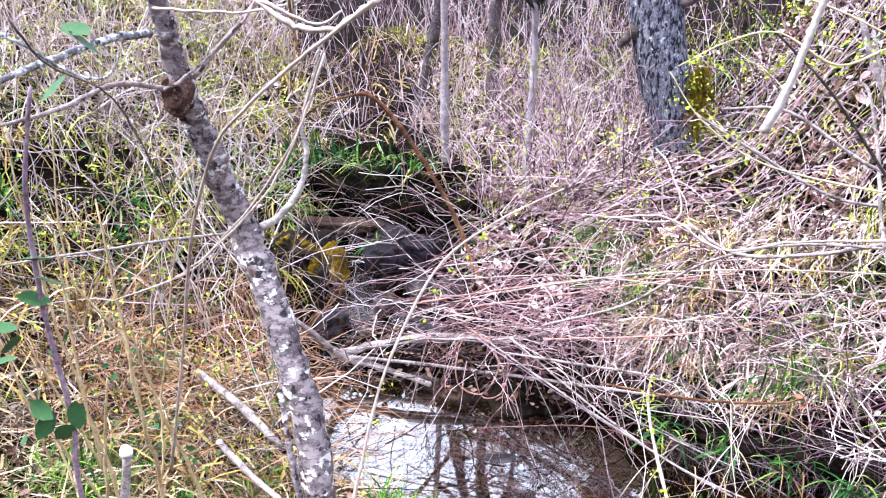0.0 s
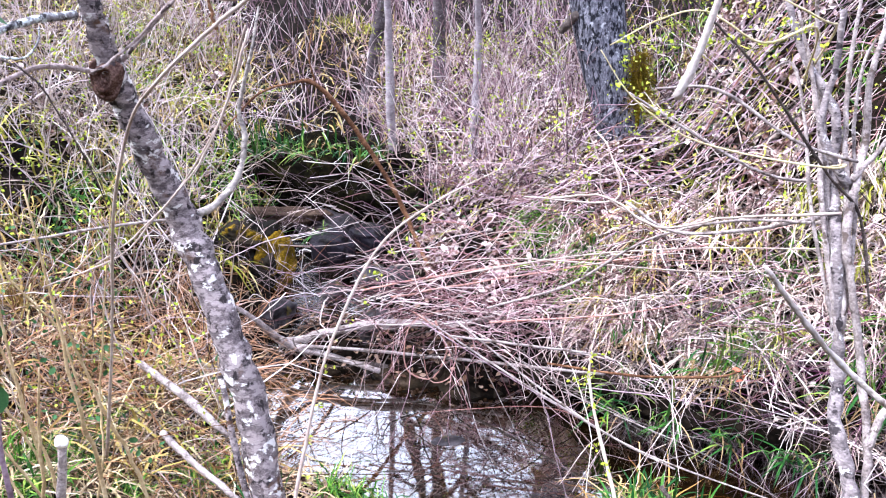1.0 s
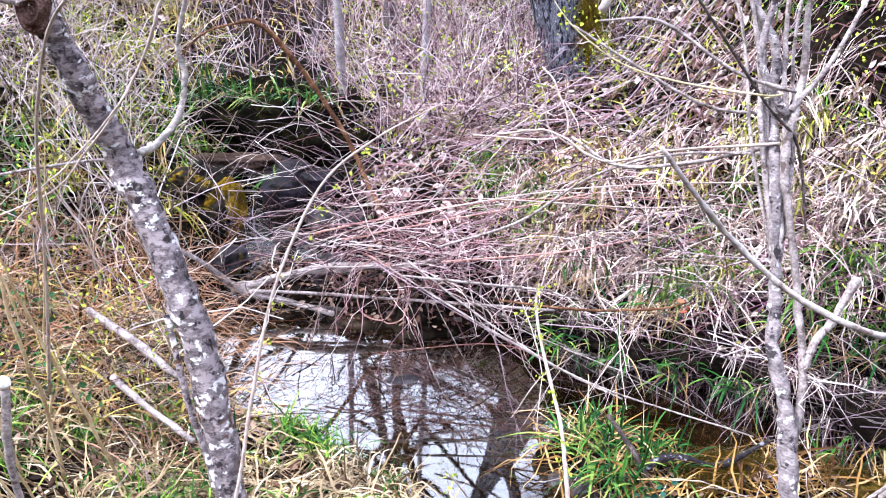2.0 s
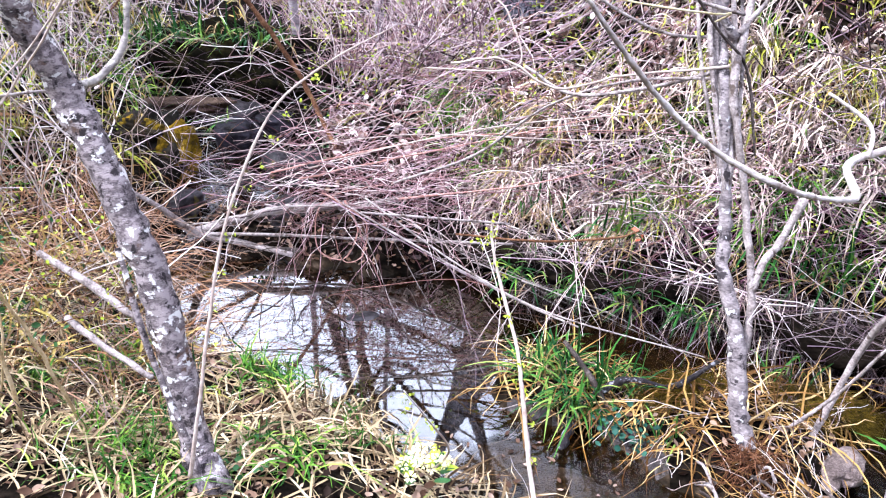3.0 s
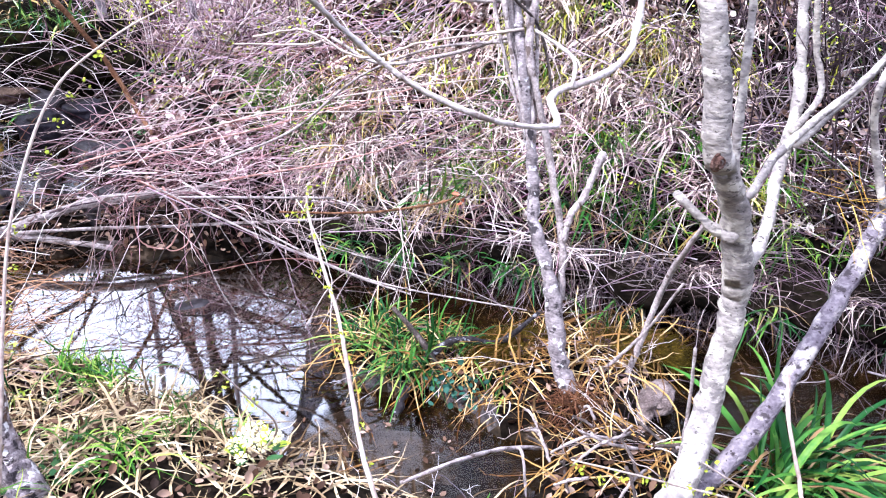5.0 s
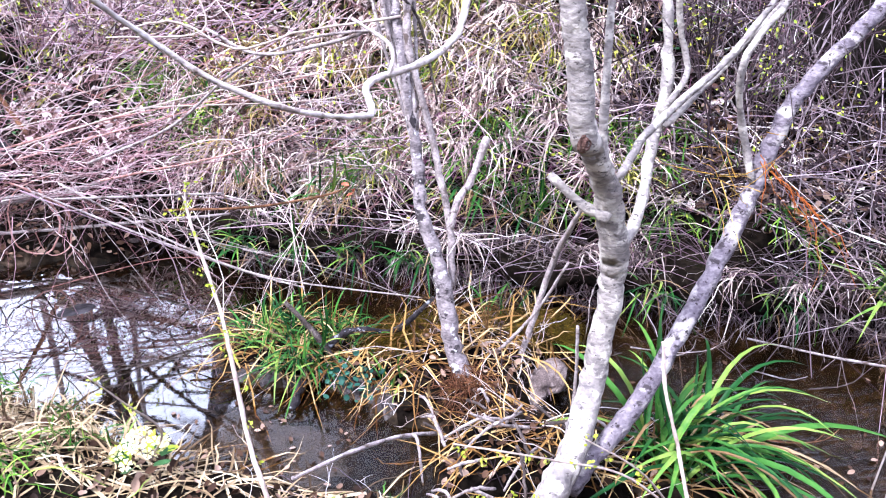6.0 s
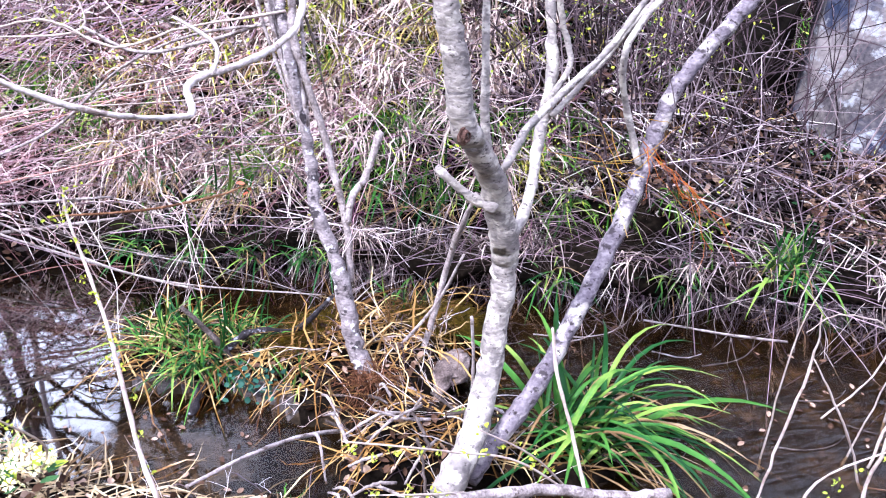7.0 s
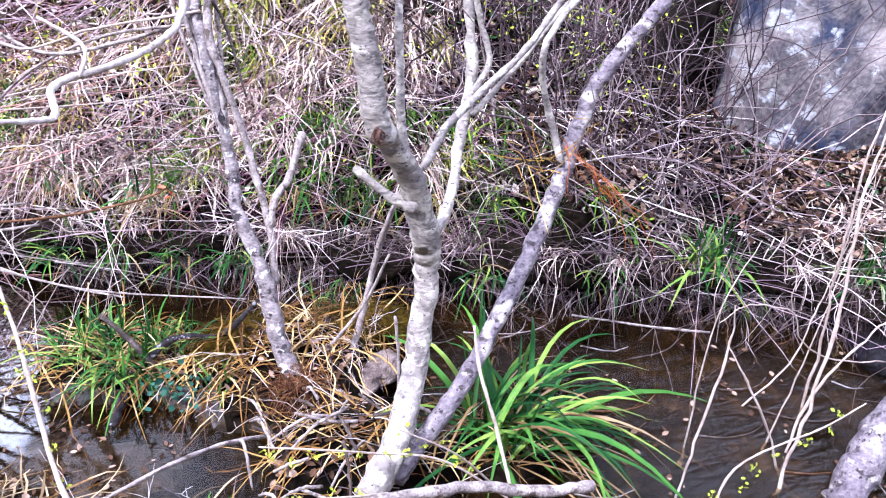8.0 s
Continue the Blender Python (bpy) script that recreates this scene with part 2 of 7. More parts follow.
MUD = patched(surface("wet_mauve_mud", [(0.018, 0.014, 0.013), (0.05, 0.04, 0.04), (0.11, 0.09, 0.09)], 14, 0.6, 1.0, spec=0.3), (0.02, 0.013, 0.008), 17, 0.53, 0.08)
BARK = patched(patched(patched(patched(surface("grey_brown_bark", [(0.05, 0.04, 0.044), (0.15, 0.121, 0.128), (0.31, 0.262, 0.268)], 20, 0.85, 1.0, stretch=(1, 1, 2.6)), (0.10, 0.055, 0.036), 6, 0.56, 0.08), (0.03, 0.024, 0.026), 34, 0.54, 0.05, (1, 1, 0.6)), (0.34, 0.285, 0.29), 26, 0.50, 0.08, (1, 1, 1.6)), (0.68, 0.65, 0.64), 17, 0.575, 0.03, (1, 1, 1.5))
PALE = patched(patched(patched(surface("pale_smooth_bark", [(0.11, 0.095, 0.092), (0.225, 0.197, 0.182), (0.37, 0.33, 0.29)], 7, 0.75, 0.7, stretch=(1, 1, 2)), (0.12, 0.105, 0.105), 26, 0.58, 0.08, (0.6, 0.6, 2.2)), (0.47, 0.425, 0.37), 17, 0.52, 0.10, (0.9, 0.9, 1.3)), (0.06, 0.05, 0.048), 48, 0.61, 0.05, (0.8, 0.8, 1.6))
MAUVE = patched(patched(patched(surface("mauve_grey_bark", [(0.065, 0.052, 0.066), (0.155, 0.13, 0.148), (0.285, 0.25, 0.255)], 9, 0.8, 0.8, stretch=(1, 1, 2)), (0.045, 0.036, 0.04), 24, 0.56, 0.07, (0.8, 0.8, 1.8)), (0.40, 0.36, 0.33), 13, 0.55, 0.10, (0.9, 0.9, 1.3)), (0.03, 0.022, 0.024), 46, 0.60, 0.05)
STEM = patched(patched(surface("mottled_stem_bark", [(0.07, 0.058, 0.062), (0.20, 0.168, 0.172), (0.40, 0.35, 0.34)], 12, 0.8, 0.5, stretch=(1, 1, 2)), (0.04, 0.033, 0.036), 15, 0.565, 0.05, (1, 1, 1.4)), (0.58, 0.56, 0.57), 24, 0.585, 0.05)
OLD_BARK = patched(patched(surface("furrowed_bark", [(0.035, 0.035, 0.05), (0.12, 0.118, 0.145), (0.28, 0.275, 0.32)], 20, 0.9, 1.0, stretch=(1.6, 1.6, 0.7), fine=4), (0.012, 0.012, 0.018), 30, 0.50, 0.06, (1.6, 1.6, 0.6)), (0.42, 0.42, 0.46), 24, 0.60, 0.05)
DRIFT = patched(surface("weathered_wood", [(0.10, 0.08, 0.078), (0.27, 0.225, 0.215), (0.50, 0.44, 0.425)], 13, 0.8, 0.6, stretch=(1.5, 1.5, 1.5)), (0.10, 0.075, 0.065), 21, 0.57, 0.06)
BONE = patched(surface("bleached_barkless_wood", [(0.30, 0.25, 0.225), (0.46, 0.40, 0.37), (0.60, 0.545, 0.51)], 16, 0.75, 0.5), (0.20, 0.15, 0.13), 24, 0.60, 0.06)
DARKWOOD = surface("wet_dark_wood", [(0.02, 0.016, 0.015), (0.06, 0.045, 0.04), (0.16, 0.13, 0.12)], 22, 0.6, 0.6)
RUST = surface("orange_dead_wood", [(0.03, 0.014, 0.008), (0.11, 0.05, 0.025), (0.28, 0.15, 0.085)], 14, 0.85, 0.6)
SHOOT = surface("pinkish_shoot", [(0.24, 0.175, 0.15), (0.40, 0.32, 0.28), (0.56, 0.48, 0.43)], 12, 0.6, 0.15)
SCAR = surface("branch_scar", [(0.02, 0.010, 0.008), (0.09, 0.048, 0.038), (0.24, 0.15, 0.125)], 26, 0.9, 0.8)
TWIGS = surface("dry_twigs", [(0.006, 0.004, 0.005), (0.05, 0.031, 0.038), (0.19, 0.135, 0.15), (0.42, 0.32, 0.285), (0.64, 0.55, 0.52), (0.87, 0.81, 0.78)], 6, 0.75, 0, island=0.75)
TWIGS_ONE = surface("dry_twigs_single", [(0.006, 0.004, 0.005), (0.05, 0.031, 0.038), (0.19, 0.135, 0.15), (0.42, 0.32, 0.285), (0.64, 0.55, 0.52), (0.87, 0.81, 0.78)], 6, 0.75, 0, per_object=0.75)
RUSTY_ONE = surface("rusty_canes_single", [(0.012, 0.004, 0.003), (0.13, 0.055, 0.025), (0.42, 0.22, 0.11), (0.36, 0.21, 0.14), (0.70, 0.53, 0.40)], 6, 0.75, 0, per_object=0.75)
PINK_ONE = surface("reddish_twigs_single", [(0.008, 0.004, 0.005), (0.085, 0.033, 0.038), (0.28, 0.145, 0.15), (0.40, 0.245, 0.275), (0.63, 0.48, 0.475), (0.82, 0.71, 0.68)], 6, 0.7, 0, per_object=0.75)
BRUSH = surface("brush_stems", [(0.010, 0.005, 0.007), (0.065, 0.032, 0.044), (0.25, 0.145, 0.185), (0.45, 0.305, 0.30), (0.66, 0.54, 0.55), (0.88, 0.81, 0.79)], 5, 0.8, 0, island=0.75)
BLEACHED = surface("mauve_bleached_grass", [(0.016, 0.010, 0.009), (0.23, 0.155, 0.135), (0.60, 0.475, 0.41), (0.50, 0.395, 0.35), (0.90, 0.82, 0.74)], 6, 0.7, 0, island=0.75)
STRAW = surface("dead_grass", [(0.018, 0.009, 0.003), (0.14, 0.08, 0.022), (0.46, 0.32, 0.11), (0.36, 0.29, 0.07), (0.86, 0.76, 0.53)], 6, 0.7, 0, island=0.75)
LITTER = surface("fallen_leaves", [(0.007, 0.004, 0.003), (0.055, 0.026, 0.018), (0.22, 0.125, 0.10), (0.27, 0.185, 0.175), (0.60, 0.47, 0.44), (0.88, 0.79, 0.75)], 9, 0.75, 0.2, island=0.8)
GREEN = surface("fresh_grass", [(0.006, 0.025, 0.004), (0.025, 0.085, 0.008), (0.10, 0.235, 0.02), (0.38, 0.43, 0.08)], 6, 0.5, 0, island=0.7)
SEDGE = surface("sedge_blade", [(0.003, 0.020, 0.005), (0.013, 0.062, 0.013), (0.055, 0.155, 0.022), (0.28, 0.34, 0.065)], 7, 0.42, 0.1, per_object=0.6, stretch=(1, 1, 1))
DRYBLADE = surface("withered_blade", [(0.09, 0.05, 0.02), (0.22, 0.14, 0.065), (0.40, 0.29, 0.165)], 9, 0.7, 0.1, per_object=0.5)
BUD = surface("spring_leaf", [(0.16, 0.26, 0.02), (0.34, 0.42, 0.035), (0.52, 0.55, 0.07)], 20, 0.5, 0.1, island=0.6)
BRAMBLE = surface("bramble_leaf", [(0.012, 0.045, 0.014), (0.035, 0.095, 0.032), (0.09, 0.17, 0.06)], 18, 0.5, 0.3, island=0.4)
NEARSTRAW = surface("bleached_grass", [(0.009, 0.005, 0.003), (0.10, 0.062, 0.03), (0.42, 0.31, 0.18), (0.33, 0.24, 0.13), (0.84, 0.74, 0.53)], 6, 0.7, 0, island=0.75)
BROWNLEAF = surface("brown_leaves", [(0.008, 0.005, 0.004), (0.04, 0.02, 0.012), (0.12, 0.065, 0.04), (0.40, 0.28, 0.21)], 9, 0.75, 0.2, island=0.8)
ROOTS = surface("brown_rootlets", [(0.006, 0.004, 0.003), (0.025, 0.016, 0.015), (0.08, 0.052, 0.05), (0.20, 0.15, 0.143), (0.58, 0.49, 0.465)], 6, 0.75, 0, island=0.75)
ROOTS_ONE = surface("brown_rootlets_single", [(0.006, 0.004, 0.003), (0.025, 0.016, 0.015), (0.08, 0.052, 0.05), (0.20, 0.15, 0.143), (0.58, 0.49, 0.465)], 6, 0.75, 0, per_object=0.75)
DARKBRUSH = surface("dark_brush", [(0.008, 0.005, 0.006), (0.035, 0.022, 0.026), (0.07, 0.047, 0.056), (0.14, 0.10, 0.112), (0.42, 0.345, 0.36)], 6, 0.75, 0, island=0.75)
DARKBRUSH_ONE = surface("dark_brush_single", [(0.008, 0.005, 0.006), (0.035, 0.022, 0.026), (0.07, 0.047, 0.056), (0.14, 0.10, 0.112), (0.42, 0.345, 0.36)], 6, 0.75, 0, per_object=0.75)
BROWNBARK = patched(surface("pinkish_brown_bark", [(0.10, 0.075, 0.072), (0.26, 0.20, 0.19), (0.44, 0.37, 0.36)], 22, 0.8, 0.6), (0.06, 0.042, 0.04), 34, 0.58, 0.05)
LICHEN = patched(patched(surface("lichened_twig_bark", [(0.05, 0.045, 0.05), (0.16, 0.15, 0.16), (0.34, 0.33, 0.34)], 24, 0.85, 0.7), (0.56, 0.60, 0.60), 40, 0.53, 0.05), (0.03, 0.028, 0.03), 30, 0.58, 0.05)
WETLICHEN = patched(surface("wet_lichened_wood", [(0.008, 0.007, 0.008), (0.022, 0.018, 0.02), (0.06, 0.053, 0.058)], 22, 0.6, 0.7), (0.22, 0.22, 0.25), 36, 0.59, 0.05)
OLIVE = surface("olive_grass", [(0.02, 0.024, 0.003), (0.12, 0.125, 0.012), (0.34, 0.33, 0.04), (0.64, 0.58, 0.18)], 6, 0.7, 0, island=0.7)
PALETWIG = surface("pale_stems", [(0.025, 0.016, 0.016), (0.20, 0.14, 0.125), (0.54, 0.45, 0.37), (0.48, 0.38, 0.43), (0.89, 0.83, 0.77)], 6, 0.75, 0, island=0.75)
PALETWIG_ONE = surface("pale_stems_single", [(0.012, 0.008, 0.007), (0.09, 0.06, 0.05), (0.30, 0.235, 0.19), (0.22, 0.165, 0.16), (0.74, 0.65, 0.56)], 6, 0.75, 0, per_object=0.75)
SAPLING = surface("lilac_grey_bark", [(0.13, 0.105, 0.115), (0.25, 0.21, 0.225), (0.40, 0.355, 0.37)], 10, 0.8, 0.5, stretch=(1, 1, 2))
POLE = patched(surface("mauve_brown_bark", [(0.035, 0.027, 0.03), (0.08, 0.064, 0.07), (0.17, 0.145, 0.15)], 10, 0.85, 0.6, stretch=(1, 1, 2)), (0.30, 0.28, 0.28), 18, 0.60, 0.05)
# Bark darkened so bare crowns read as backlit silhouettes in the pool.
DARKBARK = surface("silhouette_bark", [(0.008, 0.006, 0.007), (0.022, 0.018, 0.019), (0.06, 0.05, 0.052)], 12, 0.85, 0.7, stretch=(1, 1, 2))
COBBLE = surface("pale_wet_stone", [(0.07, 0.06, 0.065), (0.17, 0.15, 0.155), (0.32, 0.29, 0.285)], 9, 0.7, 0.6)
MOSS = surface("moss", [(0.012, 0.009, 0.002), (0.06, 0.040, 0.004), (0.22, 0.14, 0.014)], 30, 0.95, 1.0)
STONE = patched(surface("wet_stone", [(0.006, 0.005, 0.006), (0.02, 0.017, 0.019), (0.06, 0.053, 0.058)], 6, 0.45, 0.6), (0.16, 0.12, 0.015), 4, 0.54, 0.08)
BOULDER = patched(patched(patched(surface("lichened_boulder", [(0.045, 0.04, 0.052), (0.135, 0.12, 0.13), (0.28, 0.245, 0.24)], 4.5, 0.85, 1.0, fine=9), (0.035, 0.045, 0.085), 1.7, 0.50, 0.14), (0.38, 0.335, 0.33), 3.1, 0.49, 0.2), (0.42, 0.43, 0.47), 8, 0.575, 0.07)


# ---- ground ----
def axis_steps(lo, hi, step, reach):
    core = np.arange(lo, hi + step / 2, step)
    out, d, here = [], step, 0.0
    while here < reach:
        d *= 1.16
        here += d
        out.append(here)
    out = np.array(out)
    return np.concatenate([lo - out[::-1], core, hi + out])


gx, gy = axis_steps(-2.4, 6.4, 0.045, 500), axis_steps(0.2, 7.2, 0.045, 500)
X, Y = np.meshgrid(gx, gy, indexing="ij")
Z = height(np.clip(X, -60, 60), np.clip(Y, -60, 60))
far_off = ss((np.hypot(X - 2, Y - 3) - 18) / 20)
Z = Z * (1 - far_off) + np.minimum(Z, 9.0) * far_off
i, j = np.meshgrid(np.arange(len(gx) - 1), np.arange(len(gy) - 1), indexing="ij")
k = i * len(gy) + j
ground = put("ground", raw_mesh("ground", np.stack([X, Y, Z], -1).reshape(-1, 3), np.stack([k, k + len(gy), k + len(gy) + 1, k + 1], -1).reshape(-1, 4)), SOIL, label="brown soil of the stream banks and wooded slope, near-black for shaded gaps", category="ground", kind="structure")
ground.data.materials.append(BED)
cx, cy = X[:-1, :-1] + 0.02, Y[:-1, :-1] + 0.02
wet = (Z[:-1, :-1] < -0.01) & (side_distance(cx, cy, FAR_SHORE) < 0.02) & (-side_distance(cx, cy, NEAR_SHORE) < 0.05)
mud = (np.abs(Z[:-1, :-1]) < 0.03) & (cx > 1.0) & (cx < 2.1) & (cy < 2.75) & (-side_distance(cx, cy, NEAR_SHORE) < 0.03)
ground.data.materials.append(MUD)
ground.data.polygons.foreach_set("material_index", np.where(mud, 2, wet).ravel().astype(np.int32))


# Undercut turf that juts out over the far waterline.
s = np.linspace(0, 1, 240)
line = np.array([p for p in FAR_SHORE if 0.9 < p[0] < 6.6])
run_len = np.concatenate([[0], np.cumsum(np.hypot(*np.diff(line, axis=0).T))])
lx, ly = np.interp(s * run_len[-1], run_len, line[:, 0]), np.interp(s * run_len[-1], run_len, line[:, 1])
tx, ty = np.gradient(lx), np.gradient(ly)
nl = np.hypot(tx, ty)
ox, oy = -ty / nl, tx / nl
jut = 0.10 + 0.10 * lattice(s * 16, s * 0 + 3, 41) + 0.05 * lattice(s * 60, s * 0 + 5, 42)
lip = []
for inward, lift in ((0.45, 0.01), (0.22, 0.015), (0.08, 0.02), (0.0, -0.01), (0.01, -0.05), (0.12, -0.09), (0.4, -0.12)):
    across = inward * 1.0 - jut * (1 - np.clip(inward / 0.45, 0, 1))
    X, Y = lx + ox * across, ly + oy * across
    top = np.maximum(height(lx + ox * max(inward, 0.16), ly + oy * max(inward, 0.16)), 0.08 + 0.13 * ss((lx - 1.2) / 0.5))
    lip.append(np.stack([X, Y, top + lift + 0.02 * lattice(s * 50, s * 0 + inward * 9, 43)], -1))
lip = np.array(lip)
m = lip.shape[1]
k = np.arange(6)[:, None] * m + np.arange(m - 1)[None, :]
put("turf_edge", raw_mesh("turf_edge", lip.reshape(-1, 3), np.stack([k, k + 1, k + m + 1, k + m], -1).reshape(-1, 4)), SOIL, label="undercut turf edge over the water, near-black for shade", category="ground", kind="structure")


# ---- water ----
def water_material(name, mirror_here, mirror_there, ripple_here, ripple_there):
    m = bpy.data.materials.new(name)
    m.use_nodes = True
    nt, out = m.node_tree, m.node_tree.nodes["Principled BSDF"]
    N, link = nt.nodes.new, nt.links.new
    out.inputs["Base Color"].default_value = (0.27, 0.165, 0.065, 1)
    out.inputs["Transmission Weight"].default_value = 1.0
    out.inputs["Roughness"].default_value = 0.03
    out.inputs["IOR"].default_value = 1.33
    gloss, facing, blend, top = N("ShaderNodeBsdfGlossy"), N("ShaderNodeLayerWeight"), N("ShaderNodeMapRange"), N("ShaderNodeMixShader")
    gloss.inputs["Roughness"].default_value = 0.02
    facing.inputs["Blend"].default_value = 0.5
    blend.inputs["To Min"].default_value, blend.inputs["To Max"].default_value = 0.01, 2.2
    curve = N("ShaderNodeMath")
    curve.operation, curve.inputs[1].default_value = "POWER", 2.0
    link(facing.outputs["Facing"], curve.inputs[0])
    link(curve.outputs[0], blend.inputs["Value"])
    # Reflection strength is painted by position: full in the pool, little downstream.
    still, mirror_share = N("ShaderNodeMapRange"), N("ShaderNodeMath")
    here = N("ShaderNodeTexCoord")
    slant = N("ShaderNodeVectorMath")
    slant.operation, slant.inputs[1].default_value = "DOT_PRODUCT", (1.0, -0.5, 0.0)
    link(here.outputs["Object"], slant.inputs[0])
    stir, ragged = N("ShaderNodeTexNoise"), N("ShaderNodeMath")
    stir.inputs["Scale"].default_value, stir.inputs["Detail"].default_value = 9.0, 4.0
    ragged.operation, ragged.inputs[1].default_value = "MULTIPLY_ADD", 0.7
    link(here.outputs["Object"], stir.inputs["Vector"])
    link(stir.outputs[0], ragged.inputs[0])
    link(slant.outputs["Value"], ragged.inputs[2])
    link(ragged.outputs[0], still.inputs["Value"])
    still.inputs["From Min"].default_value, still.inputs["From Max"].default_value = 0.36, 0.55
    still.inputs["To Min"].default_value, still.inputs["To Max"].default_value = mirror_here, mirror_there
    mirror_share.operation, mirror_share.use_clamp = "MULTIPLY", True
    link(blend.outputs[0], mirror_share.inputs[0])
    link(still.outputs[0], mirror_share.inputs[1])
    link(mirror_share.outputs[0], top.inputs[0])
    link(out.outputs[0], top.inputs[1])
    link(gloss.outputs[0], top.inputs[2])
    link(top.outputs[0], nt.nodes["Material Output"].inputs["Surface"])
    co, tex, bump = N("ShaderNodeTexCoord"), N("ShaderNodeTexNoise"), N("ShaderNodeBump")
    mp = N("ShaderNodeMapping")
    mp.inputs["Scale"].default_value, mp.inputs["Rotation"].default_value = (2.4, 12, 1), (0, 0, 0.4)
    link(co.outputs["Object"], mp.inputs["Vector"])
    link(mp.outputs[0], tex.inputs["Vector"])
    tex.inputs["Scale"].default_value, tex.inputs["Detail"].default_value, tex.inputs["Distortion"].default_value = 1.6, 6, 1.3
    sep, rng_x = N("ShaderNodeSeparateXYZ"), N("ShaderNodeMapRange")
    link(co.outputs["Object"], sep.inputs[0])
    rng_x.inputs["From Min"].default_value, rng_x.inputs["From Max"].default_value = 1.7, 3.2
    rng_x.inputs["To Min"].default_value, rng_x.inputs["To Max"].default_value = ripple_here, ripple_there
    link(sep.outputs[0], rng_x.inputs["Value"])
    link(rng_x.outputs[0], bump.inputs["Strength"])
    bump.inputs["Distance"].default_value = 0.03
    link(tex.outputs[0], bump.inputs["Height"])
    link(bump.outputs[0], out.inputs["Normal"])
    link(bump.outputs[0], gloss.inputs["Normal"])
    return m


WATER = water_material("stream_water", 1.0, 0.04, 0.003, 0.38)
RUNNING = water_material("brook_water", 0.3, 0.3, 0.6, 0.6)
wx, wy = np.linspace(-0.7, 7.2, 160), np.linspace(-0.6, 4.35, 110)
X, Y = np.meshgrid(wx, wy, indexing="ij")
keep = (side_distance(X, Y, FAR_SHORE) < 0.3) & (-side_distance(X, Y, NEAR_SHORE) < 0.3)
i, j = np.meshgrid(np.arange(len(wx) - 1), np.arange(len(wy) - 1), indexing="ij")
k = i * len(wy) + j
cells = np.stack([k, k + len(wy), k + len(wy) + 1, k + 1], -1)[keep[:-1, :-1]]
used, cells = np.unique(cells, return_inverse=True)
pool = put("water", raw_mesh("water", np.stack([X, Y, 0 * X], -1).reshape(-1, 3)[used], cells.reshape(-1, 4)), WATER, label="still brown stream pool mirroring the white sky", category="water", kind="structure")
pool.visible_shadow = False
# The little run above the pool, stepping down over stones.
s, w = np.meshgrid(np.linspace(0, 1, 60), np.linspace(-1, 1, 16), indexing="ij")
Y = 4.05 + 2.6 * s
X = 0.5 * (np.interp(Y, [4.05, 4.5, 5, 6, 8], [0.66, 0.38, 0.22, -0.05, -0.8]) + np.interp(Y, [4.05, 4.6, 5.2, 6.2, 8], [-0.38, -0.5, -0.62, -0.9, -1.6])) + w * 0.42
Z = 0.20 * ss((Y - 4.05) / 0.5) + 0.1 * np.clip(Y - 4.35, 0, 6) + 0.012 * lattice(X * 9, Y * 9, 5) - 0.02
k = (np.arange(59)[:, None] * 16 + np.arange(15)[None, :])
run = put("brook", raw_mesh("brook", np.stack([X, Y, Z], -1).reshape(-1, 3), np.stack([k + 1, k + 17, k + 16, k], -1).reshape(-1, 4)), RUNNING, label="shallow brook running down to the pool", category="water", kind="structure")
run.visible_shadow = False


# ---- trees that stand on the banks ----
leaning_tree = thing("leaning_tree", (0.51, 2.05, 0.17), "slender leaning tree, grey-brown bark with white lichen", "tree")
leaning_bole = limb("trunk", [(0.51, 2.05, 0.17, 0.0627), (0.41, 2.2, 0.28, 0.0595), (0.29, 2.38, 0.75, 0.0558), (0.14, 2.5, 1.12, 0.0532), (0.01, 2.58, 1.4, 0.0517), (-0.05, 2.5, 1.68, 0.0443), (-0.07, 2.42, 1.88, 0.0393), (-0.07, 2.36, 2.04, 0.0309), (-0.08, 2.3, 2.22, 0.027), (-0.07, 2.25, 2.38, 0.0233)], BARK, leaning_tree, sides=18, per=9, knots=0.05)
limb("branch", [(-0.08, 2.4, 1.89, 0.009), (-0.15, 2.2, 1.94, 0.0069), (-0.22, 2.05, 1.9, 0.0061), (-0.29, 1.9, 1.88, 0.005), (-0.4, 1.8, 1.86, 0.004)], BROWNBARK, leaning_tree)
limb("branch", [(0.01, 2.62, 1.38, 0.0151), (0.02, 2.8, 1.35, 0.0143), (0.07, 2.95, 1.43, 0.0131), (0.08, 3.02, 1.56, 0.0107), (0.06, 3.04, 1.67, 0.0083), (0.12, 3.05, 1.88, 0.0057), (0.14, 3.1, 2.03, 0.0041)], PALE, leaning_tree)
limb("branch", [(0.02, 2.6, 1.38, 0.006), (-0.16, 2.5, 1.38, 0.0048), (-0.45, 2.45, 1.33, 0.0044), (-0.81, 2.4, 1.26, 0.0033)], DRIFT, leaning_tree)
limb("branch", [(-0.03, 2.4, 1.93, 0.0072), (0.12, 2.5, 2.12, 0.0072), (0.19, 2.6, 2.24, 0.0058)], BROWNBARK, leaning_tree)
limb("branch", [(-0.13, 2.36, 2.06, 0.0122), (-0.16, 2.2, 2.06, 0.0104), (-0.21, 2.05, 2.03, 0.0095), (-0.27, 1.9, 1.99, 0.0081), (-0.38, 1.8, 1.93, 0.0065)], LICHEN, leaning_tree, label="lichen-covered grey branch")

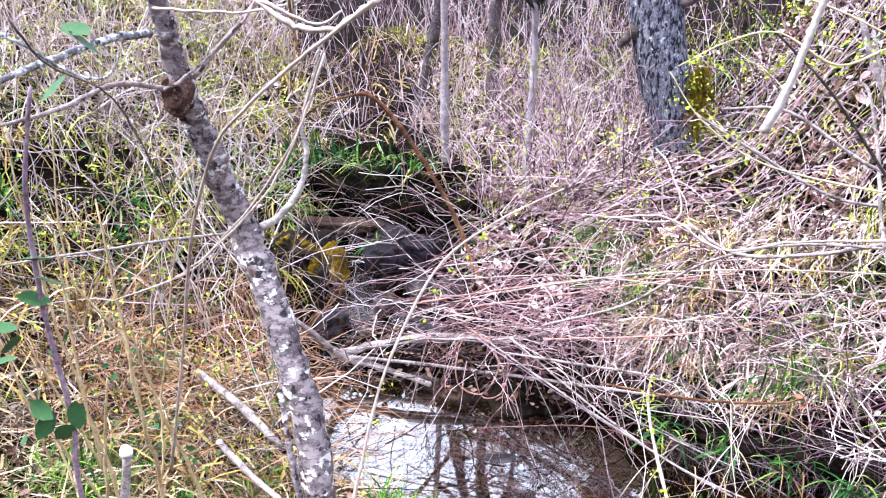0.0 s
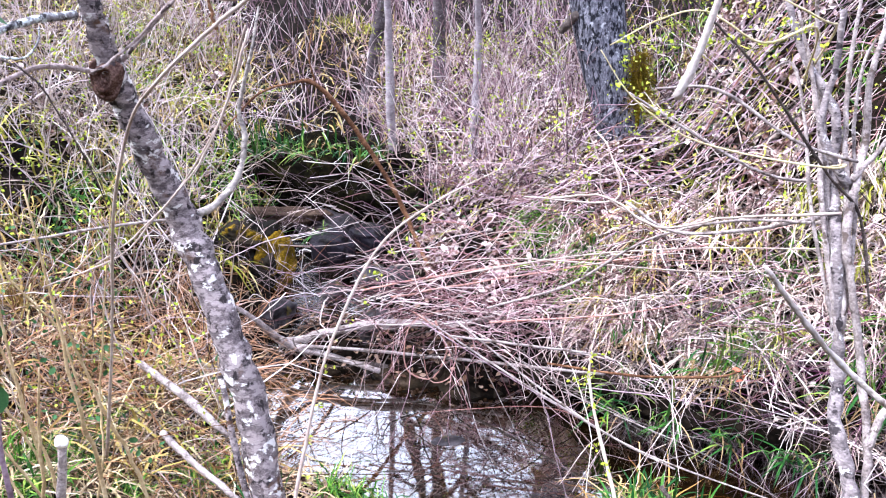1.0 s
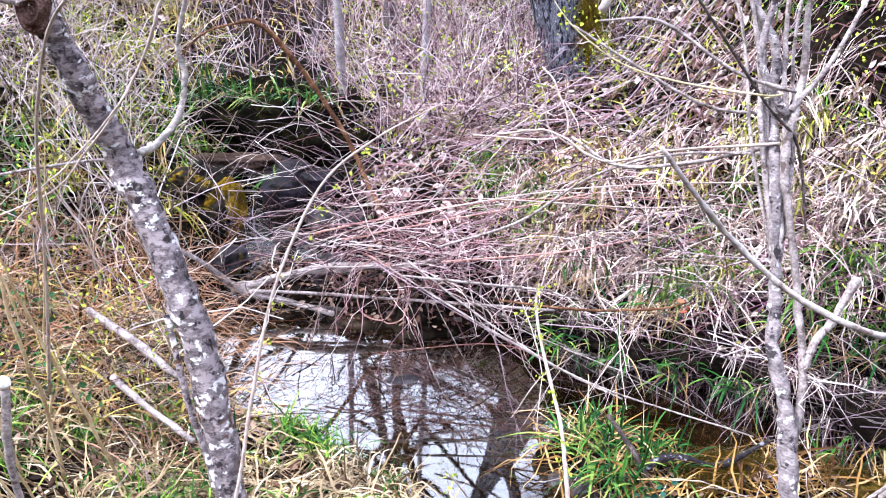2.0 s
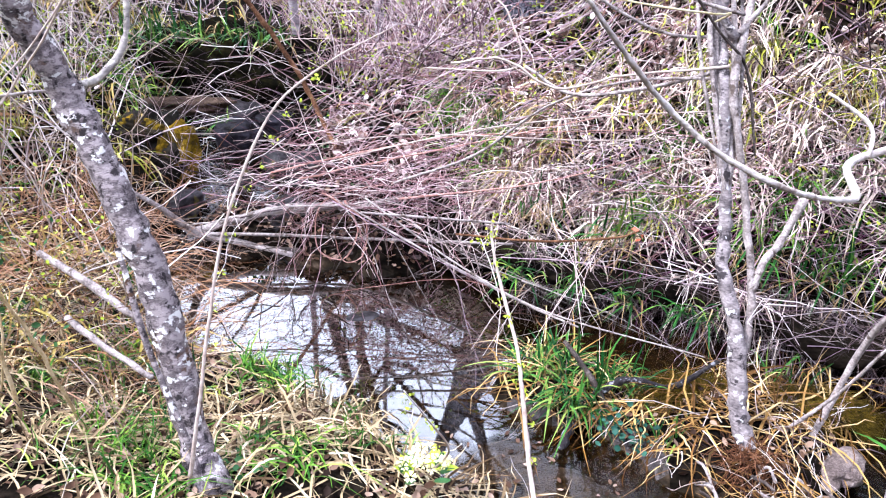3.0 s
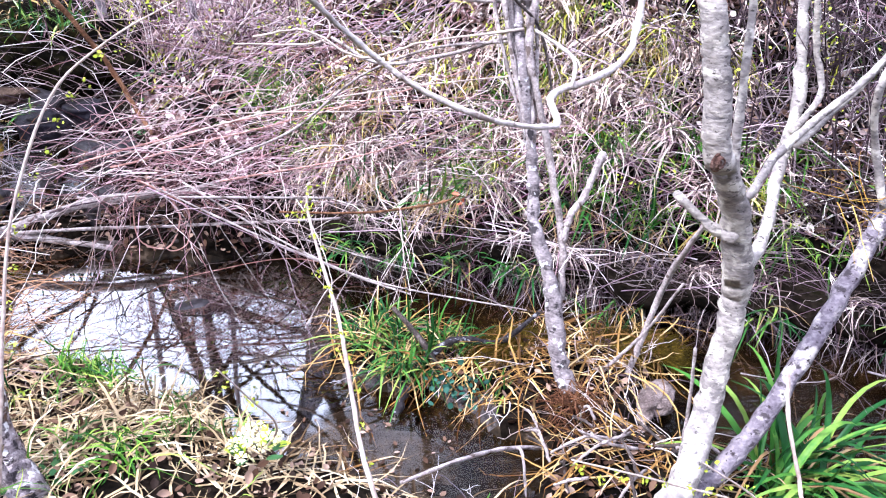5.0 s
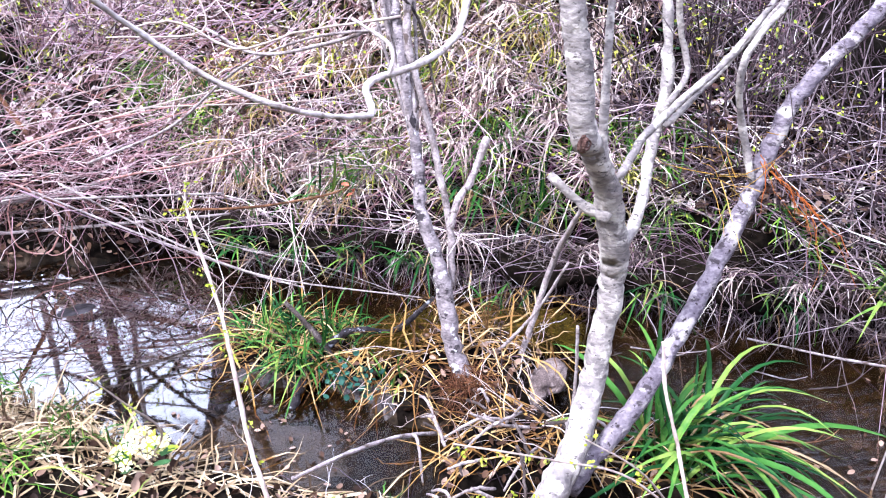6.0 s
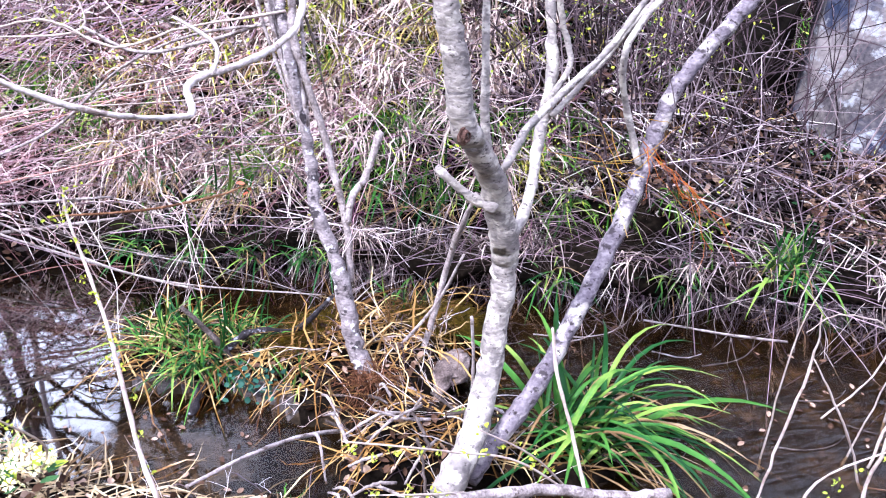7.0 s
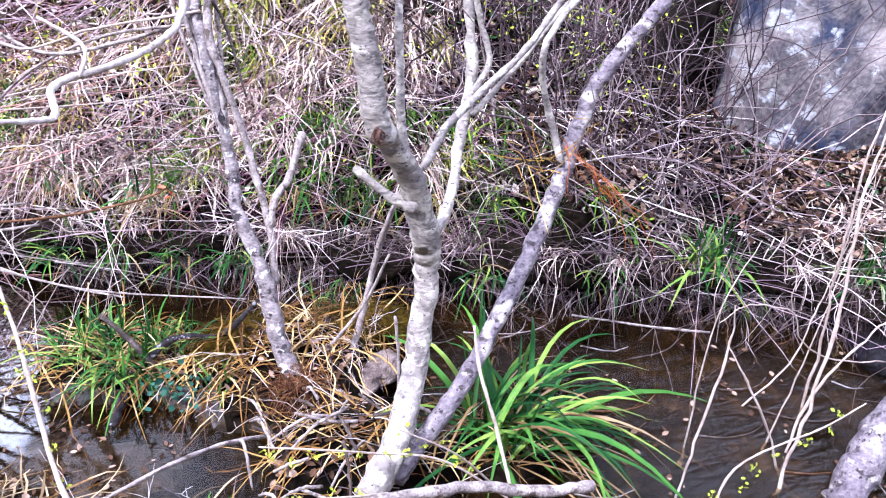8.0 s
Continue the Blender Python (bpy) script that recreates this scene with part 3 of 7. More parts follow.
def scar_mesh(name, radius, deep, seed):
    """A healed branch scar: ridged rings of bark round a small hollow, facing -y."""
    verts, faces, rings, sides = [], [], 15, 30
    for i in range(rings):
        u = i / (rings - 1)
        for q in range(sides):
            a = q * 2 * math.pi / sides
            n = noise.noise(Vector((math.cos(a) * 1.4 + seed, math.sin(a) * 1.4, u * 2.5)))
            r = radius * u * (1 + 0.22 * n)
            up = deep * ((1 - u**3) + 0.28 * math.sin(u * 15 + 1.6 * n) - 1.0 * math.exp(-((u / 0.28) ** 2)))
            verts.append((r * math.cos(a) * 0.85, -up * (1 + 0.3 * n) + 0.012 * u, r * math.sin(a) * 1.15))
    for i in range(rings - 1):
        for q in range(sides):
            p, nxt = i * sides + q, i * sides + (q + 1) % sides
            faces.append((p, nxt, nxt + sides, p + sides))
    me = bpy.data.meshes.new(name)
    me.from_pydata(verts, [], faces)
    me.polygons.foreach_set("use_smooth", np.ones(len(me.polygons), bool))
    me.update()
    return me


burl = put("knot", scar_mesh("knot", 0.06, 0.03, 3), SCAR, leaning_bole, "dark brown ringed branch scar")
burl.matrix_world = pose(-0.07, 2.374, 1.885, 0, 14, 6)
pale_tree = thing("pale_tree", (2.48, 1.72, 0.16), "pale grey smooth-barked tree forking into several stems", "tree")
pale_bole = limb("trunk", [(2.39, 1.6, 0.26, 0.0483), (2.54, 1.75, 0.31, 0.0454), (2.69, 1.95, 0.42, 0.0439), (2.76, 2.05, 0.69, 0.0414), (2.76, 2.07, 0.85, 0.0483), (2.69, 2.05, 1.08, 0.0427), (2.59, 1.98, 1.24, 0.0371), (2.53, 1.95, 1.33, 0.0386), (2.51, 1.98, 1.51, 0.0365), (2.49, 2.02, 1.65, 0.0351), (2.47, 2.08, 1.81, 0.0327), (2.43, 2.1, 2.06, 0.027)], PALE, pale_tree, sides=18, per=9, knots=0.03, wobble=0.06)
limb("branch", [(2.79, 2.07, 0.85, 0.0192), (2.91, 2.2, 0.92, 0.0201), (3.04, 2.4, 1.07, 0.0229), (3.12, 2.5, 1.25, 0.0217), (3.14, 2.6, 1.45, 0.0201), (3.15, 2.7, 1.7, 0.0167)], PALE, pale_tree)
limb("branch", [(2.68, 2.02, 1.11, 0.0148), (2.65, 2.05, 1.27, 0.0131), (2.66, 2.1, 1.46, 0.0122), (2.67, 2.15, 1.64, 0.0116), (2.69, 2.2, 1.83, 0.0102)], PALE, pale_tree)
limb("branch", [(2.74, 2.08, 1.1, 0.013), (2.88, 2.2, 1.18, 0.0136), (3.08, 2.35, 1.23, 0.0138), (3.31, 2.45, 1.34, 0.0128), (3.46, 2.5, 1.48, 0.0114), (3.63, 2.6, 1.61, 0.0092)], PALE, pale_tree)
limb("branch", [(3.05, 2.4, 1.18, 0.0131), (3.16, 2.45, 1.3, 0.0109), (3.14, 2.5, 1.43, 0.0117), (3.09, 2.5, 1.62, 0.0098)], PALE, pale_tree)
limb("branch", [(3.08, 2.4, 1.13, 0.0109), (3.28, 2.5, 1.23, 0.0106), (3.53, 2.6, 1.41, 0.0121), (3.74, 2.7, 1.53, 0.0091)], PALE, pale_tree)
limb("branch", [(2.7, 2.03, 0.99, 0.0233), (2.63, 2.08, 1.02, 0.0152), (2.54, 2.15, 1.1, 0.0134)], PALE, pale_tree)
limb("stem", [(2.52, 1.7, 0.19, 0.0338), (2.68, 1.8, 0.26, 0.0328), (2.9, 1.93, 0.36, 0.0323), (3.25, 2.2, 0.56, 0.0329), (3.5, 2.4, 0.77, 0.0348), (3.61, 2.48, 0.98, 0.0331), (3.75, 2.54, 1.18, 0.0326), (4.06, 2.62, 1.44, 0.0311), (4.27, 2.7, 1.62, 0.0279)], MAUVE, pale_tree, label="leaning grey stem", sides=16, per=8, knots=0.04)
limb("branch", [(3.52, 2.42, 0.86, 0.013), (3.48, 2.5, 1.06, 0.0146), (3.42, 2.5, 1.31, 0.0133), (3.61, 2.6, 1.47, 0.013), (3.73, 2.65, 1.58, 0.0114)], PALE, pale_tree)
scar = put("knot", scar_mesh("knot", 0.026, 0.012, 7), SCAR, pale_bole, "small brown branch scar")
scar.matrix_world = pose(2.528, 1.912, 1.30, 0, 0, 18)
mottled_tree = thing("mottled_tree", (2.38, 2.4, 0.1), "thin mottled grey tree with several upright stems", "tree")
limb("trunk", [(2.38, 2.4, 0.11, 0.0386), (2.35, 2.5, 0.26, 0.0361), (2.33, 2.62, 0.51, 0.0311), (2.28, 2.72, 0.69, 0.0263), (2.29, 2.83, 0.85, 0.0225), (2.262, 2.895, 1.088, 0.0214), (2.243, 2.975, 1.322, 0.0204), (2.252, 3.161, 1.489, 0.0197), (2.243, 3.208, 1.694, 0.0160), (2.122, 3.301, 1.899, 0.0135), (2.048, 3.347, 2.085, 0.0108)], STEM, mottled_tree, sides=14, per=8)
limb("branch", [(2.38, 2.6, 0.43, 0.0153), (2.39, 2.7, 0.63, 0.0143), (2.358, 2.841, 0.914, 0.0143), (2.293, 2.903, 1.188, 0.0147), (2.271, 2.975, 1.359, 0.0142), (2.345, 3.161, 1.601, 0.0138), (2.336, 3.208, 1.833, 0.0119), (2.373, 3.254, 2.029, 0.01)], DRIFT, mottled_tree)
limb("branch", [(2.28, 3.068, 1.48, 0.0181), (2.169, 3.115, 1.666, 0.0126), (2.197, 3.161, 1.88, 0.0117), (2.187, 3.161, 2.066, 0.0108)], STEM, mottled_tree)
limb("branch", [(2.29, 3.068, 1.499, 0.0101), (2.429, 3.161, 1.647, 0.0087), (2.55, 3.254, 1.871, 0.0072)], DRIFT, mottled_tree)
limb("branch", [(2.39, 2.7, 0.63, 0.0133), (2.43, 2.75, 0.72, 0.0152), (2.518, 2.841, 0.774, 0.0147), (2.585, 2.879, 0.931, 0.0168)], DRIFT, mottled_tree)
limb("branch", [(1.592, 3.161, 1.778, 0.0039), (1.806, 3.115, 1.787, 0.0057), (2.076, 3.068, 1.629, 0.0064), (2.299, 3.068, 1.564, 0.0066)], DRIFT, mottled_tree)
limb("branch", [(1.499, 3.161, 1.759, 0.0039), (1.694, 3.161, 1.647, 0.0052), (2.02, 3.161, 1.48, 0.006), (2.271, 3.115, 1.471, 0.0067)], DRIFT, mottled_tree)
limb("branch", [(1.546, 3.347, 1.285, 0.0063), (1.732, 3.254, 1.201, 0.0069), (1.992, 3.161, 1.257, 0.0075), (2.271, 3.161, 1.331, 0.0083)], DRIFT, mottled_tree)
limb("branch", [(0.988, 3.533, 0.671, 0.0047), (1.36, 3.533, 0.82, 0.0062), (1.648, 3.44, 1.08, 0.0052), (1.945, 3.254, 1.257, 0.0056), (2.29, 3.068, 1.331, 0.006)], DRIFT, mottled_tree)
limb("branch", [(1.547, 2.895, 2.188, 0.0032), (1.731, 2.903, 2.026, 0.0041), (1.882, 2.916, 1.886, 0.0046), (2.169, 2.975, 1.545, 0.0054), (2.327, 3.022, 1.378, 0.0056), (2.381, 2.916, 1.086, 0.0043)], DARKWOOD, mottled_tree, label="dark slender branch")
for dx, dy, r, top in ((-0.055, 0.0, 0.009, 2.05), (-0.03, 0.05, 0.011, 2.15), (0.035, 0.03, 0.0095, 2.1), (0.075, 0.08, 0.007, 1.95), (-0.085, 0.06, 0.0065, 1.8)):
    limb("branch", [(2.29, 2.84, 0.9, r * 0.8), (2.265 + dx * 0.5, 2.9 + dy * 0.3, 1.14, r), (2.25 + dx, 3.03 + dy * 0.6, 1.41, r * 1.1), (2.25 + dx * 1.1, 3.18 + dy, 1.64, r), (2.23 + dx * 1.6, 3.26 + dy, 1.86, r * 0.85), (2.21 + dx * 2.4, 3.3 + dy, top, r * 0.6)], DRIFT, mottled_tree, label="pale slender upright stem")
big_tree = thing("big_tree", (1.74, 5.6, 0.95), "stout tree with furrowed grey bark and moss on one side", "tree")
limb("trunk", [(1.8, 5.6, 0.75, 0.2), (1.74, 5.6, 0.95, 0.1666), (1.68, 5.6, 1.18, 0.1571), (1.54, 5.65, 1.64, 0.1677), (1.47, 5.7, 1.99, 0.175), (1.38, 5.75, 2.35, 0.13), (1.2, 5.8, 2.9, 0.066), (0.98, 5.85, 3.7, 0.048), (0.8, 5.95, 4.8, 0.034), (0.65, 6.0, 6.2, 0.02)], OLD_BARK, big_tree, sides=28, per=12, knots=0.006, wobble=0.004)
limb("branch", [(1.72, 5.62, 2.02, 0.035), (1.45, 5.6, 1.86, 0.028), (1.33, 5.58, 1.78, 0.03), (1.27, 5.56, 1.70, 0.02)], DARKWOOD, big_tree, label="short dark broken side branch")
limb("branch", [(1.4, 5.75, 2.25, 0.07), (1.56, 5.8, 2.9, 0.045), (1.76, 5.75, 3.7, 0.03), (1.98, 5.7, 4.8, 0.016)], OLD_BARK, big_tree)
limb("branch", [(1.1, 5.82, 3.25, 0.032), (0.8, 5.6, 3.9, 0.025), (0.6, 5.4, 4.7, 0.018), (0.4, 5.3, 5.6, 0.01)], OLD_BARK, big_tree)

# ---- branches, driftwood and shoots ----
broken_branch = thing("broken_branch", (0.58, 4.4, 0.5), "snapped orange-brown branch arching up from the bank", "branch")
broken_limb = limb("limb", [(-0.54, 4.3, 1.27, 0.0044), (-0.37, 4.4, 1.45, 0.0058), (-0.19, 4.45, 1.51, 0.0072), (-0.07, 4.5, 1.5, 0.0145), (0.11, 4.55, 1.28, 0.0146), (0.34, 4.55, 0.93, 0.0148), (0.47, 4.5, 0.68, 0.0126), (0.58, 4.4, 0.5, 0.011)], RUST, broken_branch)
limb("twig", [(-0.07, 4.5, 1.5, 0.0058), (-0.1, 4.5, 1.66, 0.0038), (-0.08, 4.6, 1.89, 0.0026)], RUST, broken_limb)
crooked_branch = thing("crooked_branch", (1.734, 0.95, 1.79), "bare white crooked branch hanging in the air", "branch")
crooked_limb = limb("limb", [(1.395, 0.84, 2.03, 0.0020), (1.44, 0.86, 1.975, 0.0028), (1.497, 0.9, 1.911, 0.0031), (1.56, 0.9, 1.861, 0.0033), (1.625, 0.9, 1.828, 0.0034), (1.68, 0.92, 1.806, 0.0034), (1.73, 0.945, 1.793, 0.0036), (1.742, 0.96, 1.796, 0.0044), (1.746, 1.0, 1.814, 0.0045), (1.823, 1.05, 1.82, 0.0048), (1.885, 1.12, 1.825, 0.0050), (1.925, 1.19, 1.84, 0.0050), (1.94, 1.22, 1.9, 0.0051), (1.93, 1.25, 2.02, 0.0051)], BONE, crooked_branch)
limb("twig", [(1.775, 1.015, 1.817, 0.0028), (1.785, 1.05, 1.845, 0.0027), (1.74, 1.08, 1.875, 0.0020)], BONE, crooked_limb)
limb("snapped_branch", [(1.475, 1.5, 2.3, 0.005), (1.463, 1.5, 2.25, 0.0052), (1.437, 1.5, 2.13, 0.0062), (1.408, 1.5, 2.05, 0.0078)], BONE, label="pale hanging branch with a splintered end", category="branch")
limb("driftwood_log", [(-0.188, 3.971, 0.141, 0.0182), (0.103, 4.025, 0.227, 0.0218), (0.404, 4.078, 0.27, 0.0217), (0.769, 4.132, 0.27, 0.0176), (1.049, 4.186, 0.323, 0.0147)], DRIFT, label="bleached driftwood log lodged across the stream", category="log")
limb("driftwood_log", [(-0.36, 3.6, 0.6, 0.0106), (-0.21, 3.72, 0.42, 0.0143), (-0.14, 3.93, 0.18, 0.0236), (0.1, 3.97, 0.1, 0.018), (0.39, 3.92, 0.06, 0.014)], DRIFT, label="bleached driftwood log lodged across the stream", category="log")
limb("driftwood_log", [(-0.18, 3.96, 0.15, 0.0106), (0.23, 3.96, 0.16, 0.009), (0.8, 3.94, 0.16, 0.008), (1.56, 3.62, 0.32, 0.0068)], DRIFT, label="bleached driftwood log lodged across the stream", category="log")
limb("driftwood_log", [(0.24, 3.98, 0.06, 0.0145), (0.65, 3.98, 0.05, 0.016), (1.09, 3.93, 0.06, 0.0122)], DARKWOOD, label="dark wet log lodged across the stream", category="log")
limb("fallen_branch", [(0.84, 3.6, 0.56, 0.0042), (1.28, 3.4, 0.33, 0.0046), (1.69, 3.1, 0.26, 0.004), (2.29, 2.75, 0.29, 0.003)], DRIFT, label="long bare stick leaning from the driftwood over the water", category="branch")
limb("fallen_branch", [(0.73, 3.6, 0.53, 0.0038), (1.12, 3.45, 0.37, 0.0048), (1.6, 3.3, 0.18, 0.0052), (1.85, 3.15, 0.15, 0.004)], DRIFT, label="long bare stick leaning from the driftwood over the water", category="branch")
limb("fallen_branch", [(0.83, 3.5, 0.53, 0.0052), (1.17, 3.5, 0.51, 0.0059), (1.54, 3.5, 0.49, 0.0052)], DRIFT, label="long bare stick leaning from the driftwood over the water", category="branch")
limb("fallen_branch", [(1.28, 3.4, 0.48, 0.005), (1.64, 3.35, 0.48, 0.0057), (1.97, 3.3, 0.53, 0.005), (2.1, 3.3, 0.57, 0.0035)], RUST, label="reddish dead twig with a rust-red leaf tuft", category="branch")
limb("fallen_branch", [(0.28, 3.9, 0.48, 0.0029), (0.7, 3.9, 0.64, 0.0033), (1.38, 3.9, 0.81, 0.0038), (1.94, 3.9, 0.89, 0.0038), (2.48, 3.7, 1.0, 0.0032)], SHOOT, label="long pinkish bare shoot lying over the bank", category="branch")
limb("fallen_branch", [(0.48, 3.9, 0.7, 0.0028), (1.1, 3.95, 0.76, 0.0033), (1.97, 4.0, 0.73, 0.0034), (2.54, 4.0, 0.78, 0.0029)], SHOOT, label="long pinkish bare shoot lying over the bank", category="branch")
limb("fallen_branch", [(1.13, 3.7, 1.17, 0.003), (1.53, 3.6, 1.21, 0.0044), (1.49, 3.7, 1.41, 0.0039), (1.43, 3.8, 1.47, 0.003)], SHOOT, label="forked pale twig over the bank", category="branch")
limb("fallen_branch", [(1.7, 2.5, -0.05, 0.019), (1.73, 2.55, 0.01, 0.02), (1.81, 2.7, 0.06, 0.0185), (1.9, 2.74, 0.12, 0.017), (2.01, 2.76, 0.16, 0.0155), (2.18, 2.76, 0.13, 0.013), (2.34, 2.72, 0.3, 0.0091)], WETLICHEN, label="dark lichened branch dipping into the water", category="branch")
limb("fallen_branch", [(1.74, 2.85, 0.28, 0.0094), (1.85, 2.75, 0.17, 0.0133), (1.95, 2.65, 0.02, 0.0134), (2.1, 2.5, -0.02, 0.0113), (2.21, 2.45, 0.02, 0.0065)], DARKWOOD, label="dark wet branch lying in the sedge", category="branch")
limb("fallen_branch", [(-0.24, 2.72, 0.41, 0.0139), (-0.08, 2.6, 0.39, 0.0134), (0.18, 2.45, 0.34, 0.0109)], DRIFT, label="pale broken stick lying in dead grass", category="branch")
limb("fallen_branch", [(-0.52, 3.1, 0.49, 0.0151), (-0.26, 3.0, 0.39, 0.0187), (-0.05, 2.9, 0.29, 0.0142)], DRIFT, label="weathered grey stick in the brambles", category="branch")
limb("fallen_branch", [(0.22, 2.3, 0.96, 0.0092), (0.31, 2.2, 0.63, 0.0106), (0.43, 2.1, 0.32, 0.0103), (0.48, 2.05, 0.11, 0.01)], BARK, label="grey dead stem leaning on the lichened trunk", category="branch")
limb("fallen_branch", [(2.78, 2.35, 0.88, 0.0098), (2.78, 2.55, 0.52, 0.0127), (2.72, 2.55, 0.23, 0.0132), (2.58, 2.45, -0.04, 0.0125)], DRIFT, label="grey stick leaning between mound and pale tree", category="branch")
limb("fallen_branch", [(2.77, 2.4, 0.6, 0.0052), (2.7, 2.5, 0.31, 0.0064), (2.5, 2.5, 0.09, 0.0074)], DRIFT, label="grey stick leaning between mound and pale tree", category="branch")
limb("fallen_branch", [(1.66, 1.9, 0.25, 0.006), (1.86, 2.0, 0.22, 0.0069), (2.07, 2.15, 0.11, 0.0074), (2.27, 2.25, -0.01, 0.0086)], DRIFT, label="long grey stick over the water", category="branch")
limb("fallen_branch", [(2.28, 2.3, -0.04, 0.0201), (2.34, 2.2, -0.08, 0.0234), (2.38, 2.05, -0.1, 0.0211), (2.39, 1.95, -0.15, 0.0174)], DRIFT, label="pale bent root at the foot of the mound", category="root")
limb("fallen_branch", [(2.27, 1.35, 0.54, 0.0111), (2.38, 1.37, 0.5, 0.0142), (2.62, 1.4, 0.41, 0.0184), (2.88, 1.4, 0.29, 0.0198), (3.08, 1.4, 0.23, 0.0191)], DRIFT, label="whitish barkless log on the near bank", category="log")
limb("fallen_branch", [(2.79, 1.75, 0.7, 0.0048), (2.8, 1.7, 0.55, 0.006), (2.83, 1.6, 0.36, 0.0062), (2.84, 1.5, 0.2, 0.0068)], SHOOT, label="pale upright bent stick", category="branch")
limb("fallen_branch", [(2.63, 2.0, 0.61, 0.0052), (2.65, 2.0, 0.42, 0.006), (2.63, 1.95, 0.26, 0.0067)], DRIFT, label="short upright stick beside the pale tree", category="branch")
limb("fallen_branch", [(3.68, 2.4, 0.1, 0.0043), (3.96, 2.2, 0.1, 0.0051), (4.21, 2.07, 0.09, 0.0052)], DRIFT, label="thin white stick floating on the stream", category="branch")
limb("bare_shoot", [(3.47, 1.4, -0.01, 0.0040), (3.56, 1.45, 0.26, 0.0043), (3.65, 1.5, 0.55, 0.0043), (3.62, 1.5, 0.74, 0.0020)], SHOOT, label="thin pale bare shoot by the stream", category="shrub", wobble=0.6)
limb("bare_shoot", [(3.87, 1.3, -0.07, 0.0068), (3.95, 1.35, 0.32, 0.0065), (4.01, 1.4, 0.71, 0.0057), (4.0, 1.45, 1.09, 0.0046), (4.08, 1.5, 1.32, 0.0038)], SHOOT, label="thin pale bare shoot by the stream", category="shrub", wobble=0.6)
limb("bare_shoot", [(3.65, 1.5, 0.56, 0.0021), (3.76, 1.45, 0.38, 0.0035), (3.93, 1.4, 0.07, 0.0043), (4.0, 1.35, -0.18, 0.0051)], SHOOT, label="thin pale bare shoot by the stream", category="shrub", wobble=0.6)
limb("bare_shoot", [(4.0, 1.4, 0.04, 0.0049), (4.13, 1.45, 0.29, 0.0054), (4.39, 1.5, 0.4, 0.0040), (4.6, 1.55, 0.42, 0.0032)], SHOOT, label="thin pale bare shoot by the stream", category="shrub", wobble=0.6)
limb("leaning_log", [(4.01, 1.15, -0.01, 0.0706), (4.26, 1.25, 0.08, 0.0678), (4.53, 1.35, 0.2, 0.0646)], MAUVE, label="thick pale leaning stem at the water", category="log")
limb("bare_shoot", [(0.15, 1.75, 1.04, 0.004), (0.31, 1.6, 1.48, 0.0032), (0.44, 1.45, 1.8, 0.003), (0.55, 1.35, 2.0, 0.0029), (0.63, 1.3, 2.08, 0.0026), (0.71, 1.3, 2.15, 0.0028), (0.79, 1.3, 2.21, 0.003), (0.87, 1.3, 2.27, 0.0029)], SHOOT, label="long arching pinkish shoot over the pool", category="shrub")
limb("bare_shoot", [(0.62, 1.7, 2.12, 0.0022), (0.56, 1.75, 2.0, 0.0023), (0.51, 1.8, 1.91, 0.0024), (0.38, 1.85, 1.74, 0.0026), (0.27, 1.9, 1.63, 0.0024), (0.17, 1.9, 1.53, 0.002), (-0.05, 1.9, 1.43, 0.0018)], SHOOT, label="thin arching pinkish twig", category="shrub")
limb("bare_shoot", [(0.67, 1.3, 2.24, 0.0033), (0.75, 1.3, 2.21, 0.0023), (0.79, 1.3, 2.23, 0.0018)], SHOOT, label="thin pale bare twig over the pool", category="shrub")
limb("bare_shoot", [(0.68, 1.4, 2.25, 0.002), (0.66, 1.45, 2.18, 0.0019), (0.65, 1.5, 2.13, 0.0017)], SHOOT, label="short reddish bare twig over the pool", category="shrub")


# ---- stones ----
def rock_mesh(name, size, seed, rough=0.25, detail=4, flat=0.0):
    bm = bmesh.new()
    bmesh.ops.create_icosphere(bm, subdivisions=detail, radius=1)
    off = Vector((seed * 3.1, seed * 1.7, seed * 0.9))
    for v in bm.verts:
        p = v.co.copy()
        q = Vector([math.copysign(abs(c) ** (1 - flat), c) for c in p])
        q *= 1 + rough * noise.noise(p * 1.3 + off) + rough * 0.4 * noise.noise(p * 3.7 + off) + rough * 0.12 * noise.noise(p * 11 + off)
        v.co = Vector((q.x * size[0], q.y * size[1], q.z * size[2]))
    for f in bm.faces:
        f.smooth = True
    me = bpy.data.meshes.new(name)
    bm.to_mesh(me)
    bm.free()
    return me


def rock(name, place, size, seed, material, label, turn=0.0, **more):
    ob = put(name, rock_mesh(name, size, seed, **more), material, label=label, category="rock")
    ob.matrix_world = pose(*place, 0, 0, turn)
    return ob


rock("boulder", (6.55, 3.35, 0.98), (1.08, 0.6, 1.15), 2, BOULDER, "huge grey boulder blotched with white lichen", 6, rough=0.14, detail=6, flat=0.5)
MOSSY = patched(surface("mossy_stone", [(0.003, 0.0025, 0.002), (0.01, 0.008, 0.005), (0.03, 0.022, 0.014)], 6, 0.8, 0.9, spec=0.05), (0.20, 0.125, 0.004), 4.5, 0.5, 0.08)
LEDGE = surface("brown_ledge", [(0.010, 0.006, 0.004), (0.034, 0.021, 0.015), (0.085, 0.058, 0.042)], 9, 0.7, 0.7, spec=0.05)
SLAB = patched(surface("wet_purple_slab", [(0.003, 0.0025, 0.004), (0.008, 0.0066, 0.010), (0.022, 0.0185, 0.028)], 7, 0.6, 1.0, spec=0.12), (0.004, 0.003, 0.003), 9, 0.55, 0.06)
mossy = thing("mossy_rock", (-0.52, 4.66, 0.2), "dark stone with orange-yellow moss beside the brook", "rock")
